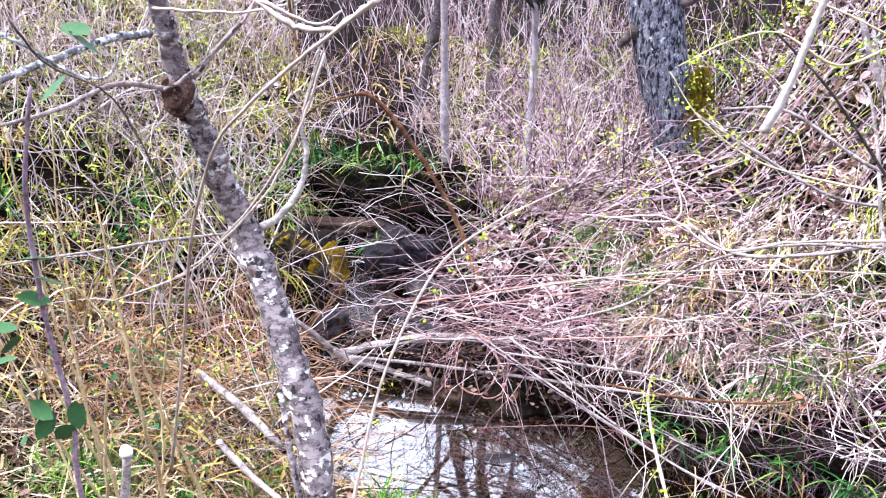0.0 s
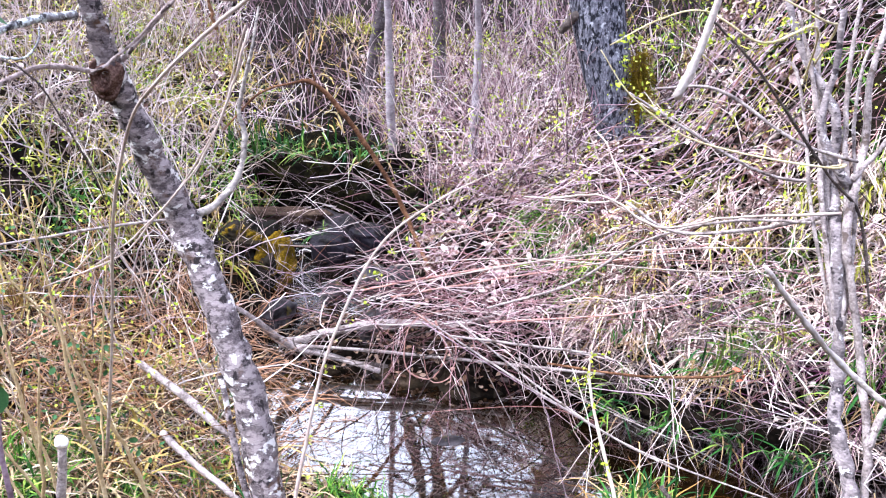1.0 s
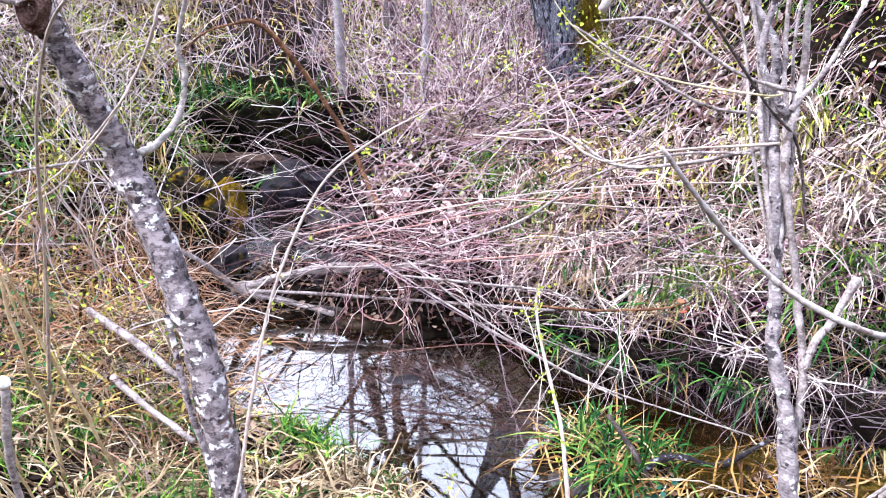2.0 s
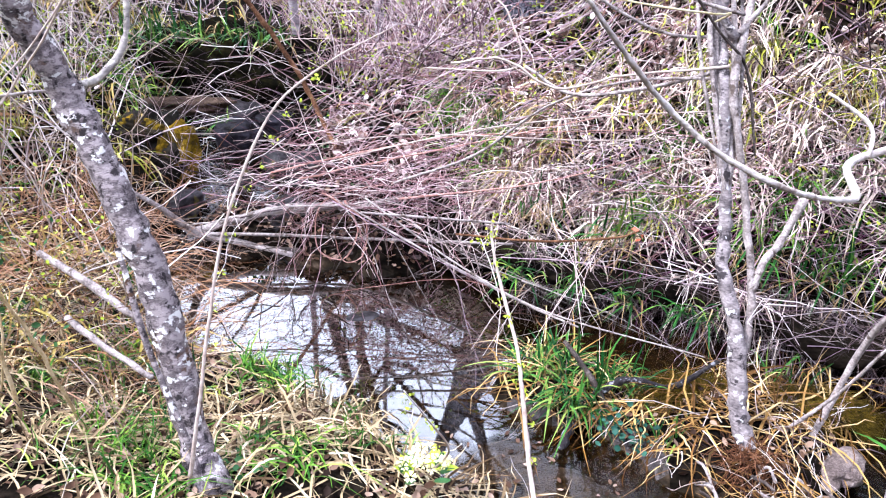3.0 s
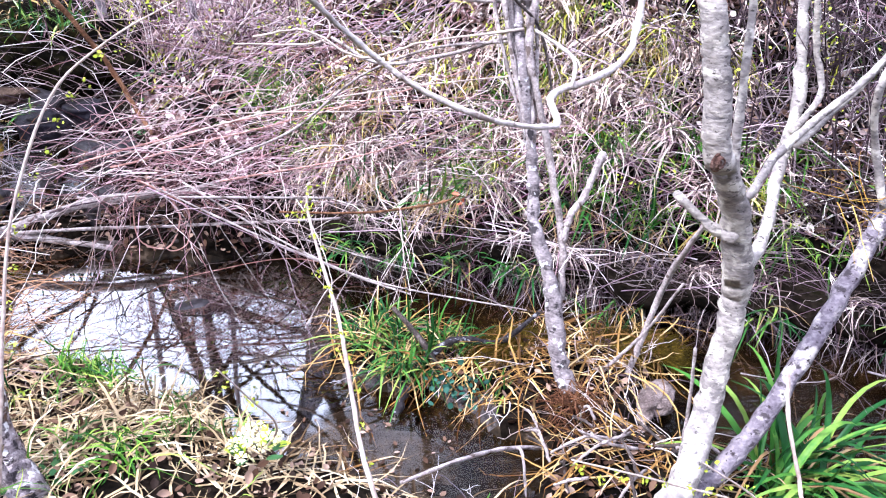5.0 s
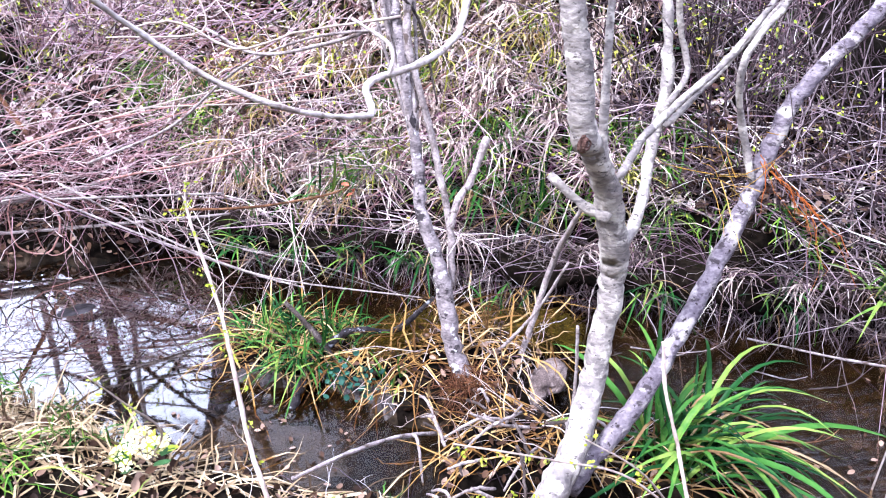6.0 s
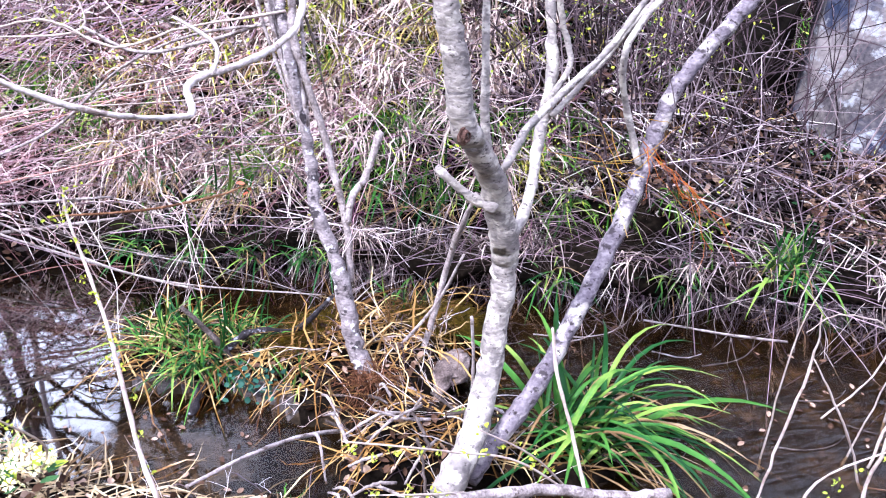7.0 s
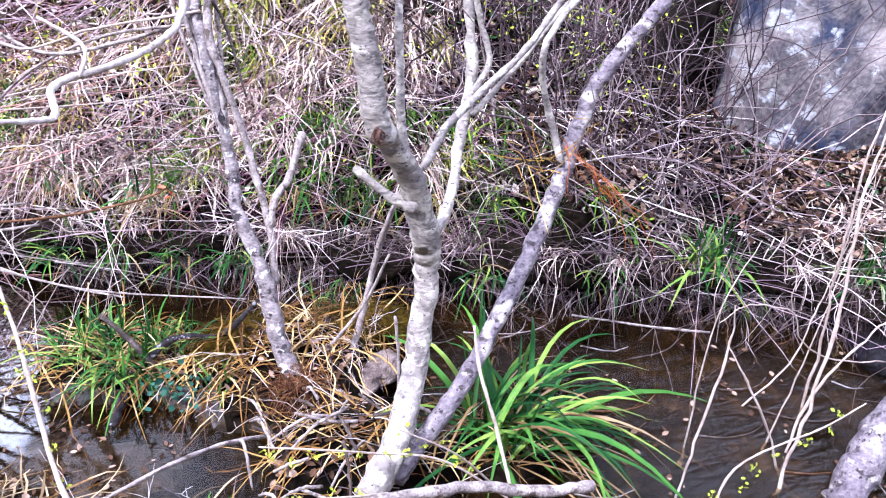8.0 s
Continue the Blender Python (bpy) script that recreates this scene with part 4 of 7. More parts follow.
for part_name, place, size, seed, mat, text in (("stone", (-0.56, 4.68, 0.34), (0.23, 0.2, 0.24), 4, surface("black_wet_stone", [(0.003, 0.0025, 0.002), (0.009, 0.008, 0.006), (0.03, 0.024, 0.018)], 6, 0.8, 0.9, spec=0.05), ""), ("moss", (-0.45, 4.62, 0.34), (0.13, 0.12, 0.2), 28, patched(surface("golden_moss", [(0.02, 0.012, 0.001), (0.10, 0.06, 0.003), (0.26, 0.16, 0.008)], 10, 0.95, 1.0, fine=8), (0.012, 0.009, 0.004), 7, 0.54, 0.1), "orange-yellow moss"), ("moss", (-0.6, 4.56, 0.53), (0.13, 0.1, 0.06), 29, MOSSY, "yellow moss on top")):
    ob = put(part_name, rock_mesh(part_name, size, seed, 0.6, 5), mat, mossy, text)
    ob.matrix_world = pose(*place, 0, 10, 15)
rock("ledge_stone", (-0.46, 5.06, 0.52), (0.26, 0.09, 0.05), 6, LEDGE, "flat brown stone ledge above the brook", 8, rough=0.6, flat=0.12)
rock("slab_stone", (-0.10, 4.82, 0.40), (0.13, 0.12, 0.10), 8, SLAB, "dark purple-grey wet slab in the brook", 14, rough=0.3, flat=0.4)
rock("slab_stone", (0.10, 5.0, 0.42), (0.12, 0.1, 0.07), 25, SLAB, "dark purple-grey wet slab behind another", -20, rough=0.3, flat=0.4)
for x, y, z, sx, sy, sz, sd in [(-0.02, 4.5, 0.24, 0.1, 0.07, 0.05, 9), (0.2, 4.62, 0.30, 0.12, 0.1, 0.08, 10), (-0.22, 5.2, 0.4, 0.2, 0.14, 0.1, 11), (0.3, 4.25, 0.14, 0.12, 0.1, 0.1, 12), (-0.34, 4.34, 0.14, 0.12, 0.1, 0.09, 13), (0.36, 4.52, 0.32, 0.1, 0.1, 0.1, 14)]:
    rock("brook_stone", (x, y, z), (sx, sy, sz), sd, STONE, "wet grey stone in the running brook", sd * 31, rough=0.35, flat=0.2)
rock("pool_stone", (0.84, 3.42, -0.01), (0.1, 0.05, 0.018), 15, STONE, "flat brown stone just breaking the pool's surface", 8)
rock("stream_stone", (5.0, 1.75, 0.0), (0.2, 0.15, 0.1), 16, SLAB, "dark lichened stone at the water's edge", 30)
rock("bank_stone", (2.26, 2.36, 0.02), (0.08, 0.07, 0.07), 17, COBBLE, "pale grey stone at the foot of the mound", 10)
# A patch of pale sand, shaped as a flat stone.
rock("bank_stone", (2.72, 2.4, 0.06), (0.12, 0.085, 0.026), 18, surface("pale_sand", [(0.06, 0.045, 0.04), (0.16, 0.12, 0.11), (0.32, 0.26, 0.24)], 16, 0.9, 1.0, fine=9), "flat pale sandy patch on the mound", 50, rough=0.5)
# Added lump: its near-black colour stands for shade in the gap.
rock("shaded_gap", (5.2, 3.85, 1.1), (0.26, 0.3, 0.95), 23, surface("gap_shade", [(0.006, 0.005, 0.005), (0.014, 0.012, 0.01), (0.03, 0.025, 0.02)], 5, 0.95, 0.8, spec=0.0), "near-black lump standing for the shaded gap beside the boulder", 0, rough=0.35)
# Solid bank coloured near-black in place of the undercut's shade.
rock("shaded_bank", (-0.3, 5.72, 0.5), (0.8, 0.42, 0.4), 21, surface("undercut_shade", [(0.001, 0.001, 0.001), (0.004, 0.0035, 0.0025), (0.018, 0.016, 0.006)], 5, 0.95, 0.8, spec=0.0), "bank of rock behind the brook, near-black for its undercut's shade", -8, rough=0.45, detail=5)


# ---- scattering ----
def sample(n, x0, x1, y0, y1, accept):
    out = np.zeros((0, 2))
    while len(out) < n:
        p = np.stack([rng.uniform(x0, x1, n * 3), rng.uniform(y0, y1, n * 3)], -1)
        keep = rng.random(len(p)) < accept(p[:, 0], p[:, 1])
        out = np.vstack([out, p[keep]])
    return out[:n]


def on_ground(p, lift=0.0):
    return np.column_stack([p, height(p[:, 0], p[:, 1]) + lift])


def strands(start, heading, rise, length, droop, k=7, wobble=0.03, above=True):
    """Curved strands from their starts: heading and rise in radians, droop as a share of the length."""
    s = np.linspace(0, 1, k)
    d = np.stack([np.cos(heading) * np.cos(rise), np.sin(heading) * np.cos(rise), np.sin(rise)], -1)
    side = np.stack([-np.sin(heading), np.cos(heading), 0 * heading], -1)
    lines = start[:, None] + d[:, None] * (s[None, :, None] * length[:, None, None])
    lines[:, :, 2] -= droop[:, None] * length[:, None] * s**2
    bend = rng.normal(0, 0.16, len(start))
    lines += side[:, None] * (bend[:, None] * length[:, None] * s**2)[:, :, None]
    kink = np.cumsum(rng.normal(0, wobble, (len(start), k, 3)), axis=1) * (length[:, None, None] * s[None, :, None])
    lines += kink
    if above:
        floor = height(lines[:, :, 0].ravel(), lines[:, :, 1].ravel()).reshape(lines.shape[:2]) + 0.006
        under = lines[:, :, 2] < floor
        lines[:, :, 2] = np.where(under, floor + 0.004 * rng.random(floor.shape), lines[:, :, 2])
    return lines


def taper(n, k, r, tip=0.35):
    return r[:, None] * np.linspace(1, tip, k)[None, :]


def stuff(name, me, material, label, category):
    return put(name, me, material, label=label, category=category, kind="stuff")


def DF(x, y):
    return side_distance(x, y, FAR_SHORE)


def DN(x, y):
    return -side_distance(x, y, NEAR_SHORE)


def grass(name, p, length, lie, material, label, width=0.0028, heading=None, droop=0.5, lift=0.0):
    n = len(p)
    a = rng.uniform(0, 2 * np.pi, n) if heading is None else heading
    ln = length * rng.uniform(0.5, 1.35, n)
    lines = strands(on_ground(p, lift), a, rng.normal(lie, 0.35, n), ln, droop * rng.uniform(0.4, 1.5, n), 6, 0.05)
    w = width * rng.uniform(0.6, 1.5, n)[:, None] * np.array([0.8, 1, 1, 0.85, 0.55, 0.1])[None, :]
    across = np.stack([-np.sin(a), np.cos(a), rng.normal(0, 0.3, n)], -1)
    across /= np.linalg.norm(across, axis=1, keepdims=True)
    return stuff(name, ribbons(name, lines, w, across), material, label, "grass")


def twigs(name, start, heading, rise, length, droop, radius, material, label, category="twigs", k=7, wobble=0.03, above=True, fork=0.5, bush=0.0, piece="cane"):
    """A mass of twigs, a share of them with side twigs."""
    lines = strands(start, heading, rise, length, droop, k, wobble, above)
    n = len(start)
    all_lines, all_r = [lines], [taper(n, k, radius)]
    pick = np.repeat(rng.permutation(n)[: int(n * fork)], 2)
    if len(pick):
        at = rng.integers(2, k - 1, len(pick))
        st = lines[pick, at]
        al = lines[pick, at] - lines[pick, at - 1]
        hd = np.arctan2(al[:, 1], al[:, 0]) + rng.normal(0, 0.7, len(pick))
        rs = np.arctan2(al[:, 2], np.hypot(al[:, 0], al[:, 1])) + rng.normal(0.1, 0.5, len(pick))
        ln = length[pick] * rng.uniform(0.2, 0.55, len(pick))
        all_lines.append(strands(st, hd, rs, ln, droop[pick] * 0.6, k, wobble, above))
        all_r.append(taper(len(pick), k, radius[pick] * 0.6))
    if not bush:
        return stuff(name, tubes(name, np.concatenate(all_lines), np.concatenate(all_r)), material, label, category)
    # One thing for each clump of ground, one object for each cane with its side twigs.
    cells = {}
    for q in range(n):
        cells.setdefault(tuple(np.floor(start[q, :2] / bush).astype(int)), []).append(q)
    side = {}
    for row, q in enumerate(pick):
        side.setdefault(int(q), []).append(row)
    for members in cells.values():
        t = thing(name, tuple(map(float, start[members].mean(0))), label, category, label)
        for q in members:
            rows = side.get(q, [])
            ln = np.concatenate([lines[q][None], all_lines[1][rows]]) if rows else lines[q][None]
            rd = np.concatenate([all_r[0][q][None], all_r[1][rows]]) if rows else all_r[0][q][None]
            put(piece, tubes(piece, ln, rd), material, t)


def clumpy(x, y, scale, seed, low=-0.1):
    return ss((lattice(x * scale, y * scale, seed) - low) * 2.2)


# Near bank: flattened dead grass with fresh blades between.
near_zone = lambda x, y: (DN(x, y) > -0.03) * (DN(x, y) < 1.9) * (0.16 + 0.84 * clumpy(x, y, 3, 11)) * (np.hypot(x - 1.4, y) > 0.9)
p = sample(5200, -1.6, 2.4, 1.0, 3.7, near_zone)
grass("dead_grass", p, 0.24, 0.25, NEARSTRAW, "bleached dead grass flattened on the near bank", 0.0036)
p = sample(1500, -1.4, 2.2, 1.1, 3.4, lambda x, y: near_zone(x, y) * clumpy(x, y, 4.5, 12, 0.15))
grass("green_grass", p, 0.16, 0.9, GREEN, "fresh green grass sprouting through dead grass", 0.0026)
p = sample(1200, 2.2, 5.5, 0.2, 1.6, lambda x, y: (DN(x, y) > -0.02) * (DN(x, y) < 1.0))
grass("dead_grass", p, 0.22, 0.5, NEARSTRAW, "bleached dead grass along the near shore", 0.0024)

p = sample(5200, -4.5, 5.5, -4.5, 1.3, lambda x, y: (DN(x, y) > 0.1) * (0.15 + clumpy(x, y, 1.3, 71)) * (np.hypot(x - 1.4, y) > 0.8))
grass("dead_grass", p, 0.26, 0.5, STRAW, "dry grass behind the near bank", 0.005)
p = sample(1200, -4.5, 5.5, -4.5, 1.3, lambda x, y: (DN(x, y) > 0.1) * clumpy(x, y, 1.8, 72, 0.1) * (np.hypot(x - 1.4, y) > 0.8))
grass("green_grass", p, 0.22, 0.9, GREEN, "green grass behind the near bank", 0.005)

# Far bank: straw that hangs over the water, litter and twigs above it.
far_edge = lambda x, y: (DF(x, y) > 0.1) * (DF(x, y) < 0.95) * (0.04 + 0.96 * clumpy(x, y, 3.4, 13, 0.05)) * (1 - 0.75 * ss((x - 3.1) / 0.7))
p = sample(1500, 1.1, 5.6, 1.0, 5.2, far_edge)
down = np.arctan2(-0.86, -0.5) + rng.normal(0, 1.7, len(p))
grass("dead_grass", p, 0.26, 0.55, BLEACHED, "dead sedge and grass hanging over the far bank", 0.0036, heading=down, droop=0.6)
p = sample(700, 1.1, 5.0, 1.0, 5.2, lambda x, y: far_edge(x, y) * clumpy(x, y, 3.4, 14, 0.1) * (1 - 0.8 * ss((x - 3.8) / 0.5)))
down = np.arctan2(-0.86, -0.5) + rng.normal(0, 0.7, len(p))
grass("green_grass", p, 0.26, 0.9, GREEN, "green sedge blades hanging over the far bank", 0.0042, heading=down, droop=0.9)
p = sample(1500, -3, 7, 3.0, 11, lambda x, y: (DF(x, y) > 0.5) * (DF(x, y) < 6.5) * clumpy(x, y, 1.3, 15))
grass("dead_grass", p, 0.24, 0.7, STRAW, "dry grass on the wooded slope", 0.0048)
p = sample(1500, -3, 7, 3.6, 9.5, lambda x, y: (DF(x, y) > 1.2) * (DF(x, y) < 6) * clumpy(x, y, 1.6, 16, 0.1))
grass("green_grass", p, 0.2, 0.8, GREEN, "thin green grass on the wooded slope", 0.005)
p = sample(2700, -4.4, 0.2, 2.6, 10, lambda x, y: (DN(x, y) > 0.02) * (DN(x, y) < 4.0) * (0.3 + 0.7 * clumpy(x, y, 1.8, 17)))
grass("dead_grass", p, 0.36, 0.9, STRAW, "tall dry grass on the brambly slope", 0.0046)
p = sample(1300, -3.4, 0.2, 3.3, 8.5, lambda x, y: (DN(x, y) > 0.02) * (DN(x, y) < 3.0) * clumpy(x, y, 2.0, 18, 0.05))
grass("green_grass", p, 0.26, 0.9, GREEN, "green grass among the brambles", 0.0048)
p = sample(620, 1.4, 3.3, 1.5, 3.2, lambda x, y: (0.35 + 0.65 * (y > 2.5)) * (height(x, y) > 0.03) * (DN(x, y) < 0) * (DF(x, y) < 0))
grass("dead_grass", p, 0.3, 0.35, surface("rusty_grass", [(0.02, 0.009, 0.003), (0.14, 0.066, 0.018), (0.34, 0.20, 0.06), (0.60, 0.45, 0.23)], 6, 0.7, 0, island=0.7), "rusty dead grass on the islet", 0.003)

p = sample(15000, 0.2, 6.8, 2.2, 7.2, lambda x, y: (DF(x, y) > 0.15) * (DF(x, y) < 3.6) * (0.06 + 0.94 * clumpy(x, y, 1.7, 20, -0.2) * clumpy(x, y, 5.0, 21, -0.2)) * (1 - 0.97 * ss((x - 3.4) / 0.9)))
stuff("leaf_litter", leaves("leaf_litter", on_ground(p, 0.035), rng.uniform(0.03, 0.07, len(p)), 1.4, 1.8), LITTER, "brown fallen oak leaves covering the slope", "leaves")
p = sample(5200, -3.0, 2.4, 4.8, 9.5, lambda x, y: ((DF(x, y) > 0.4) | (DN(x, y) > 0.4)) * (0.25 + clumpy(x, y, 1.5, 82)))
stuff("leaf_litter", leaves("leaf_litter", on_ground(p, 0.03), rng.uniform(0.025, 0.065, len(p)), 1.4, 1.8), LITTER, "fallen leaves under the bare brush", "leaves")
p = sample(80, 1.05, 2.0, 2.0, 2.75, lambda x, y: (np.abs(height(x, y)) < 0.06) * (DN(x, y) < 0.02))
stuff("leaf_litter", leaves("leaf_litter", np.column_stack([p, np.maximum(height(p[:, 0], p[:, 1]), 0.0) + 0.004]), rng.uniform(0.012, 0.032, len(p)), 0.5, 1.2), BROWNLEAF, "sodden leaves lying on the mud shallows", "leaves")
p = sample(2200, -1.5, 2.4, 1.0, 3.4, lambda x, y: (DN(x, y) > 0.05) * (DN(x, y) < 1.8))
stuff("leaf_litter", leaves("leaf_litter", on_ground(p, 0.02), rng.uniform(0.02, 0.05, len(p)), 1.0, 1.4), BROWNLEAF, "brown fallen leaves among the dead grass", "leaves")
p = sample(4200, 3.5, 6.2, 1.4, 4.0, lambda x, y: (DF(x, y) > 0.15) * (DF(x, y) < 2.2) * (0.2 + clumpy(x, y, 2.2, 81)))
stuff("leaf_litter", leaves("leaf_litter", on_ground(p, 0.03), rng.uniform(0.025, 0.06, len(p)), 1.1, 1.6), BROWNLEAF, "dark brown wet leaves near the boulder", "leaves")
p = sample(900, -0.35, 1.35, 3.85, 4.6, lambda x, y: (height(x, y) > 0.0) * (DF(x, y) < 0.1))
stuff("leaf_litter", leaves("leaf_litter", on_ground(p, 0.012), rng.uniform(0.02, 0.05, len(p)), 0.9, 1.4), BROWNLEAF, "dead leaves caught in the debris dam", "leaves")
p = sample(500, 1.5, 3.2, 1.6, 3.1, lambda x, y: (height(x, y) > 0.02) * (DN(x, y) < 0) * (DF(x, y) < 0))
stuff("leaf_litter", leaves("leaf_litter", on_ground(p, 0.012), rng.uniform(0.02, 0.045, len(p)), 0.9, 1.4), BROWNLEAF, "dead leaves caught on the islet", "leaves")

p = sample(1300, 1.2, 6.4, 2.0, 6.4, lambda x, y: (DF(x, y) > 0.12) * (DF(x, y) < 2.6) * (0.1 + clumpy(x, y, 3.2, 91)) * (1 - 0.7 * ss((x - 3.8) / 0.6)) * np.exp(-np.clip(DF(x, y) - 0.5, 0, 5) * 0.5))
n = len(p)
a, up, ln, sag, thick = rng.uniform(0, 6.28, n), rng.normal(0.3, 0.35, n), rng.uniform(0.15, 0.75, n), rng.uniform(0.1, 0.8, n), rng.uniform(0.0016, 0.0048, n)
low = np.argsort(DF(p[:, 0], p[:, 1]))
w, far_w = low[:560], low[560:]
twigs("dry_twig_clump", on_ground(p[w], 0.02), a[w], up[w], ln[w], sag[w], thick[w], TWIGS_ONE, "clump of dry grey twigs on the far bank", bush=0.6, piece="twig")
twigs("twig_tangle", on_ground(p[far_w], 0.02), a[far_w], up[far_w], ln[far_w], sag[far_w], thick[far_w], TWIGS, "tangle of dry grey twigs up the far bank")
p = sample(340, 0.7, 3.3, 2.9, 5.2, lambda x, y: (DF(x, y) > 0.25) * (DF(x, y) < 1.6) * (0.08 + clumpy(x, y, 2.6, 33)))
n = len(p)
twigs("bramble_bush", on_ground(p, 0.05), rng.choice([0.15, 3.3], n) + rng.normal(0, 0.9, n), rng.normal(0.5, 0.35, n), rng.uniform(0.3, 1.25, n), rng.uniform(0.3, 0.9, n), rng.uniform(0.0018, 0.0042, n), PINK_ONE, "arching reddish bramble canes over the far bank", wobble=0.05, bush=0.55, piece="cane")
p = sample(170, 2.0, 5.4, 1.6, 3.6, lambda x, y: (DF(x, y) > 0.0) * (DF(x, y) < 0.35))
n = len(p)
twigs("hanging_root_clump", on_ground(p, 0.05), rng.choice([-0.5, 2.7, -2.0], n) + rng.normal(0, 0.5, n), rng.normal(0.15, 0.35, n), rng.uniform(0.2, 0.9, n), rng.uniform(0.0, 0.6, n), rng.uniform(0.0014, 0.0034, n), ROOTS_ONE, "bare twigs hanging over the dark water", above=False, bush=0.6, piece="rootlet")

p = sample(300, 1.5, 4.6, 1.2, 4.2, lambda x, y: (DF(x, y) > -0.02) * (DF(x, y) < 0.22) * (0.1 + clumpy(x, y, 3.0, 61)))
n = len(p)
q = np.column_stack([p, np.maximum(height(p[:, 0], p[:, 1]), 0.22) + 0.03])
twigs("hanging_root_clump", q, rng.choice([-0.5, 2.7, -1.9], n) + rng.normal(0, 0.5, n), rng.normal(0.05, 0.35, n), rng.uniform(0.1, 0.7, n), rng.uniform(0.0, 0.35, n), rng.uniform(0.001, 0.003, n), ROOTS_ONE, "dry twigs and roots hanging from the undercut bank", above=False, wobble=0.06, bush=0.6, piece="rootlet")

PURPLE = surface("purple_canes", [(0.05, 0.012, 0.03), (0.16, 0.05, 0.11), (0.30, 0.13, 0.21)], 6, 0.6, 0, per_object=0.6)
p = sample(110, 2.3, 3.5, 2.8, 3.7, lambda x, y: (DF(x, y) > 0.05) * (DF(x, y) < 0.5))
n = len(p)
twigs("purple_bramble", on_ground(p, 0.03), rng.choice([0.4, 3.0], n) + rng.normal(0, 0.6, n), rng.normal(0.7, 0.3, n), rng.uniform(0.3, 0.8, n), rng.uniform(0.4, 1.0, n), rng.uniform(0.0016, 0.0036, n), PURPLE, "dark purple bramble canes on the far bank", wobble=0.04, bush=0.5)

# Driftwood jam between pool and brook.
n = 70
start = np.stack([rng.normal(1.0, 0.3, n), rng.normal(3.9, 0.12, n), rng.uniform(0.3, 0.55, n)], -1)
twigs("looping_cane_clump", start, rng.uniform(0, 6.28, n), rng.normal(0.5, 0.5, n), rng.uniform(0.15, 0.5, n), rng.uniform(0.3, 1.1, n), rng.uniform(0.0012, 0.003, n), PINK_ONE, "thin red looping canes over the driftwood", wobble=0.06, k=9, bush=0.6, piece="cane")
n = 150
start = np.stack([rng.normal(0.95, 0.38, n), rng.normal(4.14, 0.12, n), rng.uniform(0.34, 0.7, n)], -1)
twigs("driftwood_jam", start, rng.choice([0.1, 3.2], n) + rng.normal(0, 0.7, n), rng.normal(0.2, 0.4, n), rng.uniform(0.15, 0.75, n), rng.uniform(-0.1, 0.5, n), rng.uniform(0.001, 0.003, n), PINK_ONE, "reddish twigs jammed on the driftwood", wobble=0.06, k=8, bush=0.6, piece="twig")
n = 26
start = np.stack([rng.normal(0.35, 0.5, n), rng.normal(4.06, 0.08, n), rng.uniform(0.26, 0.42, n)], -1)
twigs("driftwood_jam", start, rng.choice([-0.05, 3.1], n) + rng.normal(0, 0.7, n), rng.normal(0.05, 0.25, n), rng.uniform(0.2, 0.9, n), rng.uniform(-0.05, 0.2, n), rng.uniform(0.002, 0.006, n), TWIGS_ONE, "grey twigs jammed on the driftwood", wobble=0.05, k=8, bush=0.8, piece="twig")
n = 26
start = np.stack([rng.normal(0.8, 0.5, n), rng.normal(4.0, 0.1, n), rng.uniform(0.14, 0.3, n)], -1)
twigs("driftwood_tangle", start, rng.uniform(0, 6.28, n), rng.normal(0.1, 0.4, n), rng.uniform(0.15, 0.6, n), rng.uniform(0, 0.3, n), rng.uniform(0.002, 0.007, n), DARKWOOD, "dark wet twigs under the driftwood", wobble=0.06, k=8)
n = 16
start = np.stack([rng.uniform(1.0, 1.7, n), rng.uniform(3.6, 3.8, n), rng.uniform(0.3, 0.5, n)], -1)
twigs("drooping_branch", start, -0.75 + rng.normal(0, 0.5, n), rng.normal(-0.2, 0.25, n), rng.uniform(0.3, 1.0, n), rng.uniform(0.05, 0.3, n), rng.uniform(0.0018, 0.004, n), TWIGS_ONE, "bare twigs slanting down to the pool", above=False, wobble=0.05, bush=0.4, piece="twig")
p = sample(430, -1.6, 0.15, 2.2, 4.2, lambda x, y: (DN(x, y) > -0.06) * (DN(x, y) < 1.3) * (0.15 + clumpy(x, y, 2.5, 95)))
n = len(p)
twigs("dead_weed_clump", on_ground(p, 0.03), rng.uniform(0, 6.28, n), rng.normal(0.4, 0.4, n), rng.uniform(0.15, 0.8, n), rng.uniform(0.3, 1.0, n), rng.uniform(0.0012, 0.004, n), PALETWIG_ONE, "straw-pale dead stems beside the pool", wobble=0.06, bush=0.5, piece="stalk")
p = sample(950, -1.5, 0.15, 2.4, 4.2, lambda x, y: (DN(x, y) > -0.1) * (DN(x, y) < 1.1) * (0.15 + clumpy(x, y, 2.5, 96)))
n = len(p)
twigs("bramble_bush", on_ground(p, 0.03), rng.uniform(0, 6.28, n), rng.normal(0.5, 0.4, n), rng.uniform(0.2, 0.8, n), rng.uniform(0.3, 1.0, n), rng.uniform(0.0014, 0.004, n), RUSTY_ONE, "rust-brown bramble tangle beside the pool", bush=0.5, piece="cane")
p = sample(150, 1.5, 3.1, 1.5, 2.7, lambda x, y: (height(x, y) > 0.0) * (DF(x, y) < 0))
n = len(p)
twigs("twig_heap", on_ground(p, 0.02), rng.uniform(0, 6.28, n), rng.normal(0.3, 0.35, n), rng.uniform(0.1, 0.45, n), rng.uniform(0.0, 0.7, n), rng.uniform(0.001, 0.003, n), TWIGS_ONE, "dry twigs on the islet", bush=0.5, piece="twig")

